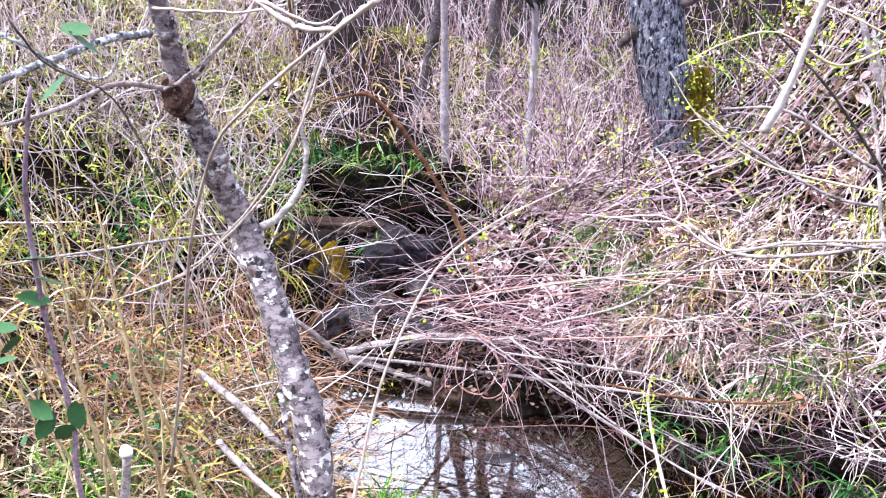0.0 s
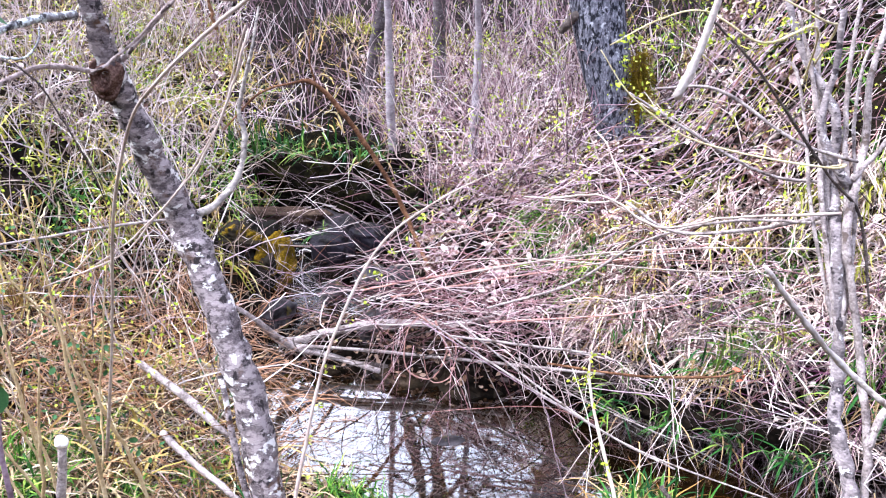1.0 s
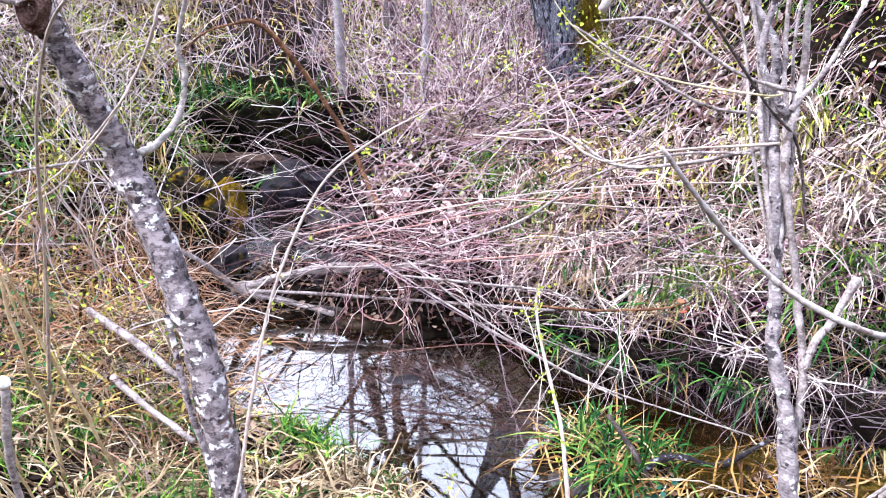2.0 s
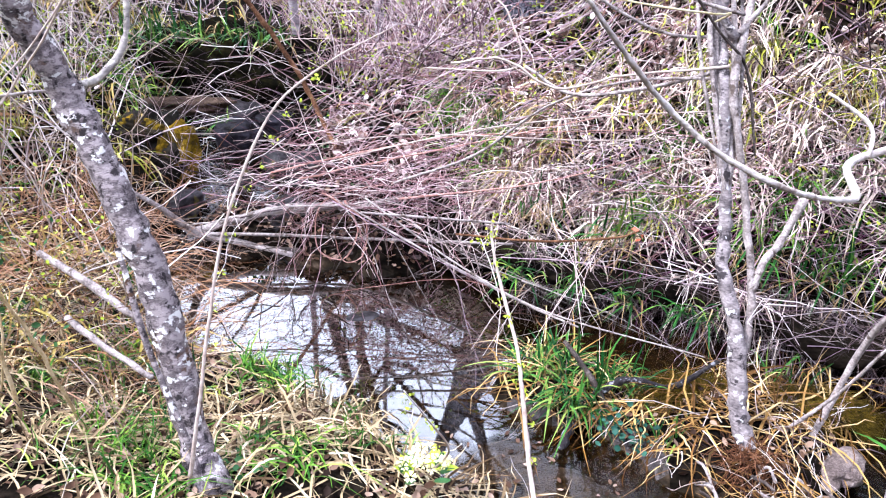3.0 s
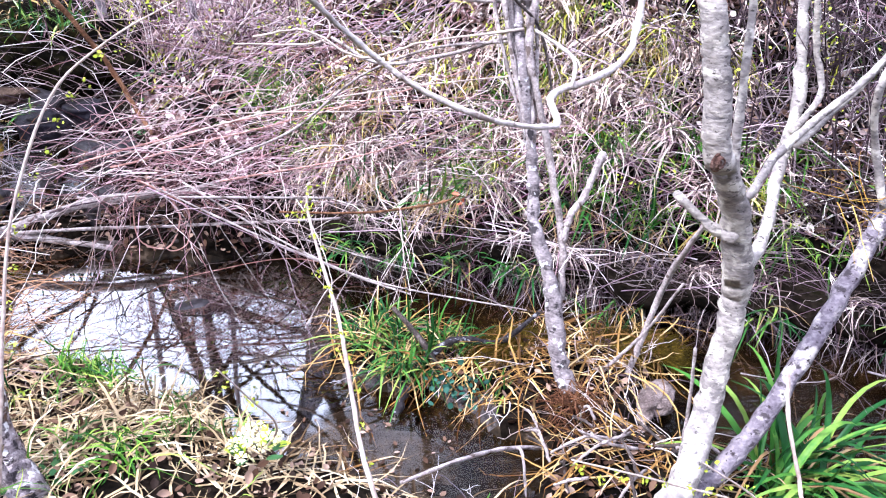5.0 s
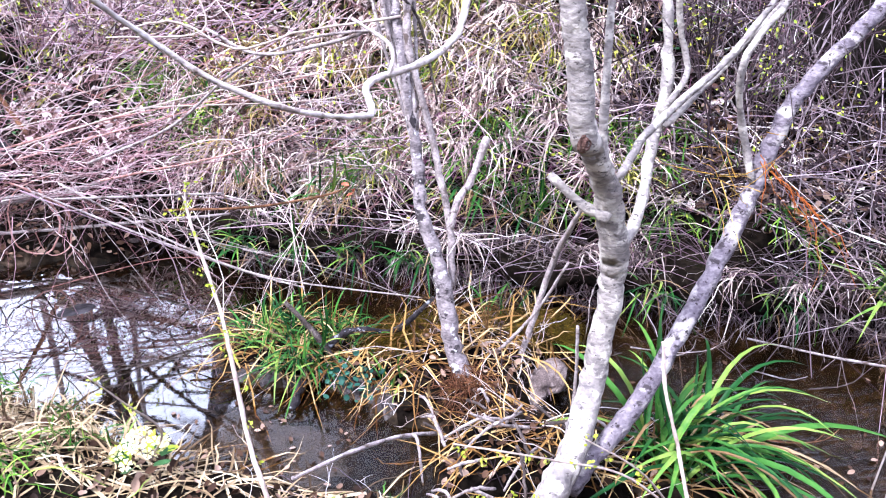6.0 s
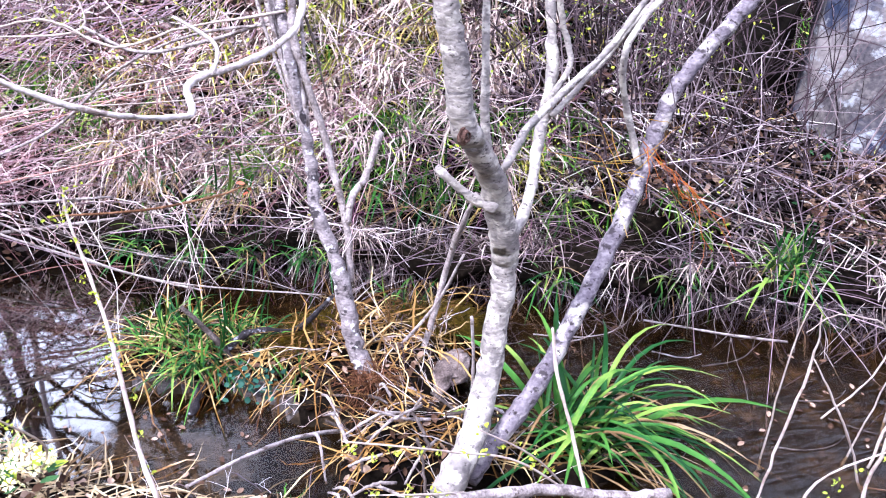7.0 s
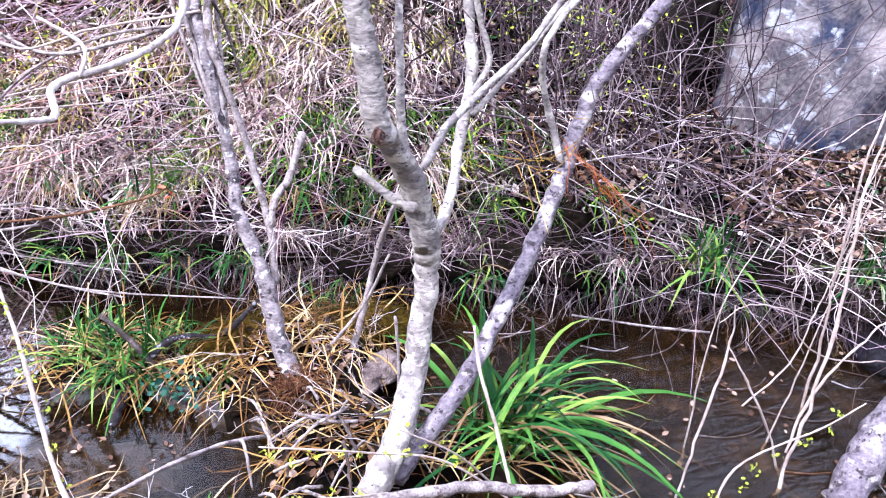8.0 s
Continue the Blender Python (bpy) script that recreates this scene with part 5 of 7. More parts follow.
p = sample(2400, -5, 2.6, 4.4, 12, lambda x, y: ((DF(x, y) > 0.3) | (DN(x, y) > 0.3)) * clumpy(x, y, 1.5, 36, 0.05))
grass("olive_grass", p, 0.26, 0.8, OLIVE, "olive and yellow grass between the brush", 0.0055)
p = sample(600, 1.2, 5.5, 2.4, 7.0, lambda x, y: (DF(x, y) > 0.25) * clumpy(x, y, 2.2, 37, 0.1) * (1 - 0.9 * ss((x - 3.8) / 0.6)))
grass("olive_grass", p, 0.2, 0.8, OLIVE, "olive and yellow grass on the far bank", 0.003)

n = 150
start = np.stack([rng.uniform(-1.0, 0.5, n), rng.uniform(4.1, 5.3, n), rng.uniform(0.35, 1.05, n)], -1)
twigs("twig_spray", start, rng.choice([0.1, 3.2], n) + rng.normal(0, 0.5, n), rng.normal(0.0, 0.45, n), rng.uniform(0.2, 0.8, n), rng.uniform(0.1, 0.5, n), rng.uniform(0.001, 0.0026, n), TWIGS_ONE, "thin bare twigs spread over the brook", wobble=0.06, bush=0.7, piece="twig", above=False)

# Brush on the slope behind.
p = sample(520, -1.2, 1.6, 5.1, 8.0, lambda x, y: (DF(x, y) > 0.3) * (0.15 + clumpy(x, y, 1.2, 25)) * (np.abs(x - 1.15 - 0.1 * (y - 0.2)) > 0.22))
n = len(p)
twigs("brush_thicket", on_ground(p), rng.uniform(0, 6.28, n), rng.normal(0.95, 0.5, n), rng.uniform(0.4, 1.15, n), rng.uniform(0.0, 0.35, n), rng.uniform(0.0022, 0.0065, n), BRUSH, "dense purplish-brown bare brush on the slope", "shrubs", k=9, wobble=0.1, fork=1.0)
p = sample(700, 1.2, 7.0, 3.6, 8.0, lambda x, y: (DF(x, y) > 1.0) * (0.1 + clumpy(x, y, 1.1, 26)) * (np.hypot(x - 1.75, y - 5.0) > 0.9))
n = len(p)
twigs("brush_thicket", on_ground(p), rng.uniform(0, 6.28, n), rng.normal(1.0, 0.4, n), rng.uniform(0.4, 1.2, n), rng.uniform(0.0, 0.5, n), rng.uniform(0.002, 0.006, n), BRUSH, "bare brush under the trees", "shrubs", k=7, wobble=0.06)
p = sample(560, 3.2, 5.2, 2.6, 4.6, lambda x, y: (DF(x, y) > 0.25) * 1.0)
n = len(p)
twigs("bare_shrub", on_ground(p), rng.uniform(0, 6.28, n), rng.normal(1.0, 0.4, n), rng.uniform(0.4, 1.8, n), rng.uniform(0.1, 0.6, n), rng.uniform(0.002, 0.007, n), DARKBRUSH_ONE, "dark bare brush beside the boulder", "shrubs", k=8, bush=0.6, piece="stem")
p = sample(1500, -5.0, -0.2, 3.2, 10.5, lambda x, y: (DN(x, y) > 0.1) * (0.15 + clumpy(x, y, 1.2, 27)))
n = len(p)
twigs("brush_thicket", on_ground(p), rng.uniform(0, 6.28, n), rng.normal(1.0, 0.4, n), rng.uniform(0.4, 1.2, n), rng.uniform(0.0, 0.6, n), rng.uniform(0.0025, 0.0065, n), PALETWIG, "pale dry stems and brambles on the slope", "shrubs", k=6)
p = sample(900, -9, 12, 7.5, 14, lambda x, y: 0.2 + clumpy(x, y, 0.6, 28))
n = len(p)
twigs("far_brush", on_ground(p), rng.uniform(0, 6.28, n), rng.normal(1.25, 0.25, n), rng.uniform(0.5, 1.2, n), rng.uniform(0.0, 0.3, n), rng.uniform(0.004, 0.010, n), BRUSH, "far bare brush in the wood", "shrubs", k=5, fork=1.0)

p = sample(500, -1.8, 0.1, 2.0, 4.2, lambda x, y: (DN(x, y) > 0.02) * clumpy(x, y, 3, 51, 0.1))
stuff("ground_ivy", leaves("ground_ivy", on_ground(p, 0.0) + np.column_stack([np.zeros((len(p), 2)), rng.uniform(0.03, 0.35, len(p))]), rng.uniform(0.018, 0.04, len(p)), 1.6, 1.0, 1.1), BRAMBLE, "small green leaves among the brambles", "leaves")

p = sample(330, -1.3, 1.1, 5.3, 7.4, lambda x, y: ((DF(x, y) > 0.05) | (DN(x, y) > 0.05)) * 1.0)
n = len(p)
twigs("brush_thicket", on_ground(p), rng.uniform(0, 6.28, n), rng.normal(1.0, 0.4, n), rng.uniform(0.3, 0.9, n), rng.uniform(0.0, 0.5, n), rng.uniform(0.0016, 0.005, n), BRUSH, "lilac bare stems crowding over the brook", "shrubs", k=7, wobble=0.06)

p = sample(300, -3.4, 0.2, 6.6, 11.0, lambda x, y: 1.0 + 0 * x)
n = len(p)
twigs("brush_thicket", on_ground(p), rng.uniform(0, 6.28, n), rng.normal(1.0, 0.4, n), rng.uniform(0.4, 1.0, n), rng.uniform(0.0, 0.4, n), rng.uniform(0.003, 0.007, n), BRUSH, "pale lilac brush closing the brook's hollow", "shrubs", k=6, wobble=0.06)
p = sample(900, -3.4, 0.2, 6.6, 11.5, lambda x, y: 1.0 + 0 * x)
grass("dead_grass", p, 0.34, 0.8, STRAW, "tall dry grass up the brook's hollow", 0.006)
p = sample(420, -3.2, -1.0, 3.4, 6.0, lambda x, y: (DN(x, y) > 0.1) * 1.0)
n = len(p)
twigs("brush_thicket", on_ground(p), rng.uniform(0, 6.28, n), rng.normal(0.9, 0.4, n), rng.uniform(0.3, 0.9, n), rng.uniform(0.0, 0.6, n), rng.uniform(0.0018, 0.005, n), PALETWIG, "pale dry stems leaning over the slope", "shrubs", k=6, wobble=0.06)


# ---- grass tussocks and long canes ----
def tussock(x, y, count, length, material, label, width=0.0042, toward=None, lift=0.0, droop=0.8):
    """One grass tussock: arching blades from one foot, leaning the way the bank falls."""
    z = float(height(x, y)) + lift
    t = thing("grass_tussock", (x, y, z), label, "grass", "grass tussocks on the banks")
    a = rng.uniform(0, 6.28, count) if toward is None else toward + rng.normal(0, 0.9, count)
    ln = length * rng.uniform(0.5, 1.3, count)
    foot = np.column_stack([x + rng.normal(0, 0.03, count), y + rng.normal(0, 0.03, count), np.full(count, z)])
    lines = strands(foot, a, rng.normal(0.95, 0.3, count), ln, droop * rng.uniform(0.6, 1.4, count), 8, 0.03, lift == 0)
    w = width * rng.uniform(0.55, 1.3, count)[:, None] * np.array([0.7, 0.95, 1, 1, 0.9, 0.72, 0.45, 0.08])[None, :]
    across = np.stack([-np.sin(a), np.cos(a), rng.normal(0, 0.3, count)], -1)
    across /= np.linalg.norm(across, axis=1, keepdims=True)
    put("foliage", ribbons("foliage", lines, w, across), material, t, kind="stuff")


fall = math.atan2(-0.86, -0.5)
for x, y in sample(70, 1.15, 3.7, 2.6, 4.6, lambda x, y: (DF(x, y) > 0.24) * (DF(x, y) < 0.95)):
    q = rng.random()
    tussock(x, y, int(rng.integers(26, 60)), rng.uniform(0.22, 0.4), BLEACHED if q < 0.6 else STRAW if q < 0.82 else OLIVE, "pale straw grass tussock drooping on the far bank" if q < 0.82 else "olive-green grass tussock on the far bank", toward=fall)
for x, y in sample(34, 1.7, 3.7, 2.8, 4.8, lambda x, y: (DF(x, y) > 0.3) * (DF(x, y) < 1.5)):
    tussock(x, y, int(rng.integers(22, 46)), rng.uniform(0.2, 0.34), BLEACHED, "bleached grass tussock on the steep far bank", width=0.0046, toward=fall)
for x, y in sample(24, 1.2, 3.7, 2.8, 5.0, lambda x, y: (DF(x, y) > 0.3) * (DF(x, y) < 1.5)):
    tussock(x, y, int(rng.integers(12, 24)), rng.uniform(0.14, 0.24), GREEN, "small fresh green grass tussock among dead grass", toward=fall)
for x, y in sample(22, 1.6, 4.2, 2.4, 3.9, lambda x, y: (DF(x, y) > 0.24) * (DF(x, y) < 0.6)):
    tussock(x, y, int(rng.integers(20, 40)), rng.uniform(0.2, 0.32), GREEN, "fresh green sedge tussock on the far bank", toward=fall)
for x, y in sample(22, 0.9, 5.0, 3.2, 7.0, lambda x, y: (DF(x, y) > 0.9) * (DF(x, y) < 3.0)):
    q = rng.random()
    tussock(x, y, int(rng.integers(18, 36)), rng.uniform(0.18, 0.3), STRAW if q < 0.55 else OLIVE, "dry grass tussock among fallen leaves" if q < 0.55 else "olive grass tussock among fallen leaves", width=0.005)
for x, y in sample(46, -0.6, 1.75, 1.5, 3.0, lambda x, y: (DN(x, y) > 0.02) * (DN(x, y) < 1.2) * (np.hypot(x - 1.2, y - 2.13) > 0.3)):
    q = rng.random()
    tussock(x, y, int(rng.integers(24, 50)), rng.uniform(0.2, 0.36), NEARSTRAW if q < 0.7 else GREEN, "bleached grass tussock flattened on the near bank" if q < 0.7 else "fresh green grass tussock on the near bank", width=0.0036, droop=1.1)
for x, y in sample(60, -3.2, -0.3, 2.4, 7.5, lambda x, y: (DN(x, y) > 0.08) * (DN(x, y) < 3.4)):
    q = rng.random()
    tussock(x, y, int(rng.integers(22, 44)), rng.uniform(0.25, 0.45), STRAW if q < 0.4 or y < 3.6 else OLIVE if q < 0.85 else GREEN, "dry yellow grass tussock on the brambly slope" if q < 0.4 or y < 3.6 else "olive-green grass tussock on the brambly slope", width=0.005)

# Dead grass and bare twigs that overhang the undercut, and lie along it.
for x, y in sample(40, 1.5, 5.6, 1.2, 4.0, lambda x, y: (DF(x, y) > -0.03) * (DF(x, y) < 0.16)):
    q = rng.random()
    tussock(x, y, int(rng.integers(10, 26)), rng.uniform(0.14, 0.32), ROOTS if q < 0.4 or x > 4.0 else BLEACHED if q < 0.8 else DARKBRUSH, "withered grass fringe hanging over the undercut bank", width=0.0026, toward=fall + rng.normal(0, 0.5), lift=max(0.0, 0.24 - float(height(x, y))) + 0.02, droop=1.5)
n = 420
p = sample(n, 1.3, 5.6, 1.2, 4.2, lambda x, y: (DF(x, y) > -0.12) * (DF(x, y) < 0.6) * (0.35 + 0.65 * ss((x - 2.2) / 0.8)))
q = np.column_stack([p, np.maximum(height(p[:, 0], p[:, 1]), 0.12) + rng.uniform(0.0, 0.2, n)])
twigs("bank_twig_clump", q, rng.choice([-0.55, 2.6], n) + rng.normal(0, 0.45, n), rng.normal(0.05, 0.25, n), rng.uniform(0.25, 1.2, n), rng.uniform(0.0, 0.4, n), rng.uniform(0.001, 0.0026, n), DARKBRUSH_ONE, "bare grey twigs strewn along the undercut bank", above=False, wobble=0.05, bush=0.6, piece="twig")
n = 120
start = np.stack([rng.normal(0.9, 0.3, n), rng.normal(3.92, 0.1, n), rng.uniform(0.36, 0.6, n)], -1)
twigs("cane_nest", start, rng.choice([0.1, 3.2], n) + rng.normal(0, 0.55, n), rng.normal(0.15, 0.35, n), rng.uniform(0.2, 0.75, n), rng.uniform(0.0, 0.5, n), rng.uniform(0.0014, 0.0034, n), PINK_ONE, "nest of reddish canes caught on the driftwood", wobble=0.07, k=9, above=False, bush=0.5, piece="cane")
n = 20
start = np.stack([rng.uniform(0.55, 1.3, n), rng.normal(3.62, 0.08, n), rng.uniform(0.3, 0.5, n)], -1)
twigs("drooping_cane_clump", start, rng.normal(-1.2, 0.7, n), rng.normal(-0.1, 0.4, n), rng.uniform(0.25, 0.6, n), rng.uniform(0.3, 1.0, n), rng.uniform(0.0012, 0.003, n), PINK_ONE, "thin canes drooping from the driftwood to the pool", wobble=0.07, k=9, above=False, bush=0.5, piece="cane")

LILAC_ONE = surface("lilac_twigs_single", [(0.04, 0.022, 0.032), (0.17, 0.105, 0.14), (0.42, 0.30, 0.35), (0.62, 0.50, 0.54), (0.80, 0.72, 0.72)], 6, 0.7, 0, per_object=0.75)
n = 170
p = sample(n, 1.7, 4.8, 1.6, 3.8, lambda x, y: (DF(x, y) > -0.15) * (DF(x, y) < 0.75))
q = np.column_stack([p, np.maximum(height(p[:, 0], p[:, 1]), 0.15) + rng.uniform(0.02, 0.25, n)])
twigs("bank_twig_clump", q, rng.choice([-0.5, 2.65], n) + rng.normal(0, 0.7, n), rng.normal(0.15, 0.4, n), rng.uniform(0.3, 1.1, n), rng.uniform(0.0, 0.5, n), rng.uniform(0.0014, 0.0034, n), LILAC_ONE, "pale lilac twigs strewn over the far bank", above=False, wobble=0.05, bush=0.6, piece="twig")
n = 1700
p = sample(n, 1.6, 5.6, 1.0, 3.9, lambda x, y: (DF(x, y) > -0.10) * (DF(x, y) < 0.12))
q = np.column_stack([p, np.maximum(height(p[:, 0], p[:, 1]), 0.14) + rng.uniform(-0.02, 0.05, n)])
twigs("root_fringe", q, fall + rng.normal(0, 1.2, n), rng.normal(-0.9, 0.5, n), rng.uniform(0.05, 0.22, n), rng.uniform(0.2, 0.8, n), rng.uniform(0.0008, 0.0022, n), DARKBRUSH, "dark fringe of root hairs under the turf edge", above=False, wobble=0.08, fork=0.3)
for x, y in sample(34, 2.9, 5.0, 1.1, 2.6, lambda x, y: (DF(x, y) < -0.05) * (DN(x, y) < -0.05)):
    a, ln, k = rng.normal(-0.5, 0.5), rng.uniform(0.12, 0.5), rng.uniform(0.0016, 0.004)
    limb("floating_twig", [(x + ln * u * math.cos(a + 0.4 * u * u), y + ln * u * math.sin(a + 0.4 * u * u), 0.002 + rng.uniform(0, 0.006), k * (1 - 0.5 * u)) for u in (0, 0.35, 0.7, 1)], (DARKWOOD, RUST, DRIFT)[rng.integers(3)], label="thin dead twig floating on the stream", category="twig", group="twigs floating on the stream", sides=6, per=3, wobble=0.4)
p = sample(170, 2.8, 5.2, 0.9, 2.8, lambda x, y: (DF(x, y) < 0.0) * (DN(x, y) < 0.0) * clumpy(x, y, 2.6, 97, 0.0))
stuff("leaf_litter", leaves("leaf_litter", np.column_stack([p, np.full(len(p), 0.004)]), rng.uniform(0.012, 0.035, len(p)), 0.25, 0.8), BROWNLEAF, "sodden brown leaves drifting on the stream", "leaves")

LILAC = surface("lilac_cane_bark", [(0.17, 0.10, 0.135), (0.36, 0.245, 0.30), (0.55, 0.43, 0.46)], 12, 0.6, 0.15)
REDDISH = surface("reddish_cane_bark", [(0.10, 0.04, 0.035), (0.26, 0.12, 0.10), (0.44, 0.26, 0.22)], 12, 0.6, 0.15)
for q in range(96):
    x, y = sample(1, 0.3, 2.6, 3.6, 5.6, lambda x, y: (DF(x, y) > 0.1) * (DF(x, y) < 1.7))[0]
    a, ln = rng.choice([0.22, 3.3], p=[0.7, 0.3]) + rng.normal(0, 0.35), rng.uniform(0.6, 1.9)
    up, k, row = rng.uniform(0.04, 0.3), rng.uniform(0.0022, 0.0046), []
    bow = rng.normal(0, 0.12)
    for i, u in enumerate(np.linspace(0, 1, 6)):
        px, py = x + ln * u * math.cos(a + bow * u), y + ln * u * math.sin(a + bow * u)
        row.append((px, py, float(height(px, py)) + 0.04 + up * math.sin(0.3 + 2.4 * u) + rng.normal(0, 0.012), k * (1 - 0.6 * u)))
    kind = rng.integers(5)
    limb("long_cane", row, (LILAC, SHOOT, REDDISH, LILAC, DARKWOOD)[kind], label=("lilac bare cane arching low over the far bank", "pale pinkish bare cane lying over the far bank", "reddish bare cane arching over the far bank", "lilac bare cane arching low over the far bank", "dark bare cane lying over the far bank")[kind], category="shrub", group="long canes over the far bank", sides=6, per=4, wobble=0.4)

# Small leaves: ivy on the ground, first leaves on the brush.
p = sample(2600, -2.5, 6.4, 1.2, 6.5, lambda x, y: ((DF(x, y) > 0.1) | (DN(x, y) > 0.05)) * clumpy(x, y, 1.9, 30, 0.25) * (np.hypot(x - 1.4, y) > 1.3))
stuff("ground_ivy", leaves("ground_ivy", on_ground(p, 0.03), rng.uniform(0.015, 0.035, len(p)), 0.9, 1.0, 1.3), BRAMBLE, "small green leaves creeping over the ground", "leaves")
c = sample(1450, -2.5, 4.4, 2.6, 7.6, lambda x, y: (DF(x, y) > 0.1) | ((DN(x, y) > 0.2) & (x < 0)))
c = np.column_stack([c, height(c[:, 0], c[:, 1]) + rng.uniform(0.1, 1.0, len(c))])
p = np.repeat(c, 9, axis=0) + rng.normal(0, 0.035, (len(c) * 9, 3))
stuff("spring_leaves", leaves("spring_leaves", p, rng.uniform(0.009, 0.024, len(p)), 2.0, 1.0), BUD, "first yellow-green leaves on the brush", "leaves")


# ---- sedge tufts ----
def blade_mesh(name, length, lean, droop, width):
    s = np.linspace(0, 1, 9)
    out = length * (np.sin(lean) * s + 0.25 * droop * s**2)
    up = length * (np.cos(lean) * s - droop * s**2.2)
    line = np.stack([out, 0 * s + 0.03 * length * np.sin(s * 3), up], -1)[None]
    w = width * np.array([0.55, 0.85, 1, 1, 0.95, 0.82, 0.62, 0.36, 0.04])[None]
    return ribbons(name, line, w, np.array([[0, 1.0, 0]]))


BLADES = [blade_mesh("blade", 1.0, lean, droop, 0.017) for lean, droop in ((0.12, 0.05), (0.2, 0.2), (0.3, 0.35), (0.42, 0.5), (0.55, 0.62), (0.7, 0.75), (0.9, 0.8), (0.35, 0.7))]
DRY = [blade_mesh("dry_blade", 1.0, lean, droop, 0.009) for lean, droop in ((0.6, 0.85), (0.9, 0.8), (1.15, 0.55), (0.4, 0.95))]
for me in BLADES:
    me.materials.append(SEDGE)
for me in DRY:
    me.materials.append(DRYBLADE)


def tuft(place, count, length, label, spread=0.09, side=None, dry=0.2, wide=1.0, low=0):
    place = (place[0], place[1], max(place[2] - 0.03, float(height(place[0], place[1]))))
    t = thing("sedge_tuft", place, label, "sedge", "sedge tufts by the stream")
    for _ in range(count):
        withered = rng.random() < dry
        me = DRY[rng.integers(len(DRY))] if withered else BLADES[rng.integers(low if rng.random() < 0.75 else 0, len(BLADES))]
        ob = new("withered_blade" if withered else "blade", me)
        turn = rng.uniform(0, 360) if side is None or rng.random() < 0.35 else side + rng.normal(0, 45)
        k = length * rng.uniform(0.55, 1.15)
        r, a = spread * math.sqrt(rng.random()), rng.uniform(0, 6.28)
        ob.parent = t
        ob.matrix_basis = pose(r * math.cos(a), r * math.sin(a), -0.02, rng.normal(0, 6), rng.normal(0, 6), turn) @ Matrix.Diagonal((k, k * wide * rng.uniform(0.7, 1.2), k, 1))
    return t


tuft((3.02, 1.85, 0.04), 135, 0.76, "large glossy green sedge tuft with some withered blades", 0.12, -14, 0.3, 0.82, 3)
tuft((1.70, 2.90, 0.09), 150, 0.27, "bright green sedge tuft on the islet's tip", 0.13, None, 0.14, 1.15, 2)
tuft((1.80, 2.72, 0.05), 120, 0.26, "bright green sedge tuft over the water", 0.10, 250, 0.15, 1.15, 2)
tuft((1.98, 2.84, 0.08), 110, 0.28, "green and straw sedge tuft on the islet", 0.11, -10, 0.4, 1.0)
tuft((2.12, 2.50, 0.03), 26, 0.20, "small green sedge tuft in the shallows", 0.06, None, 0.15, 1.3)
tuft((4.36, 2.33, 0.3), 85, 0.33, "green sedge tuft hanging from the far bank", 0.10, 250, 0.12, 1.5)
tuft((5.05, 2.0, 0.27), 50, 0.26, "green sedge tuft beside the boulder", 0.09, 240, 0.15, 1.4)
tuft((4.62, 2.2, 0.05), 26, 0.2, "small sedge tuft at the far waterline", 0.07, 240, 0.2, 1.3)
tuft((2.66, 3.42, 0.45), 60, 0.32, "half-withered sedge tuft on the far bank", 0.12, 245, 0.45, 1.2)
tuft((2.95, 3.28, 0.4), 55, 0.32, "half-withered sedge tuft hanging over the far bank", 0.12, 250, 0.45, 1.2)
for x, y in ((1.62, 3.62), (1.85, 3.5), (2.12, 3.4), (2.4, 3.26), (3.42, 2.78), (3.9, 2.55)):
    tuft((x, y, 0.2), 34, 0.3, "dark green sedge hanging from the undercut bank", 0.09, 235, 0.15, 1.2, 3)
tuft((2.05, 3.62, 0.42), 60, 0.3, "straw-coloured sedge tuft on the far bank", 0.13, 250, 0.75, 1.2)
tuft((1.72, 3.85, 0.42), 45, 0.28, "straw-coloured sedge tuft above the pool", 0.12, 250, 0.7, 1.2)
tuft((0.62, 2.72, 0.12), 45, 0.2, "green grass tuft on the pool's near edge", 0.14, None, 0.3, 1.0)
tuft((1.02, 2.32, 0.12), 40, 0.2, "green grass tuft near the primroses", 0.12, None, 0.3, 1.0)
tuft((0.2, 2.62, 0.2), 40, 0.22, "green grass tuft at the leaning tree", 0.14, None, 0.3, 1.0)
tuft((2.72, 2.9, 0.1), 30, 0.22, "small sedge tuft behind the mound", 0.1, None, 0.35, 1.2)
tuft((-0.8, 5.45, 0.86), 60, 0.3, "bright green fern-like tuft hanging over the dark bank", 0.2, 270, 0.15, 1.6)
tuft((-0.42, 5.42, 0.9), 60, 0.32, "bright green tuft hanging over the dark bank", 0.2, 270, 0.25, 1.6)
tuft((-0.02, 5.45, 0.88), 60, 0.3, "bright green tuft hanging over the dark rock", 0.2, 270, 0.2, 1.6)
tuft((-0.2, 4.85, 0.5), 24, 0.16, "small bright tuft on the brook's ledge", 0.06, None, 0.1, 1.5)


crowfoot = thing("crowfoot", (1.98, 2.56, 0.05), "blue-green lobed leaves of a marsh plant beside sedge", "plant")
c = np.column_stack([rng.normal(1.98, 0.06, 70), rng.normal(2.54, 0.05, 70), rng.uniform(0.03, 0.13, 70)])
put("foliage", leaves("foliage", c, rng.uniform(0.016, 0.032, 70), 1.0, 0.8, 1.5), surface("blue_green_leaf", [(0.006, 0.03, 0.02), (0.018, 0.065, 0.045), (0.045, 0.12, 0.08)], 14, 0.5, 0.2, island=0.6), crowfoot, kind="stuff")


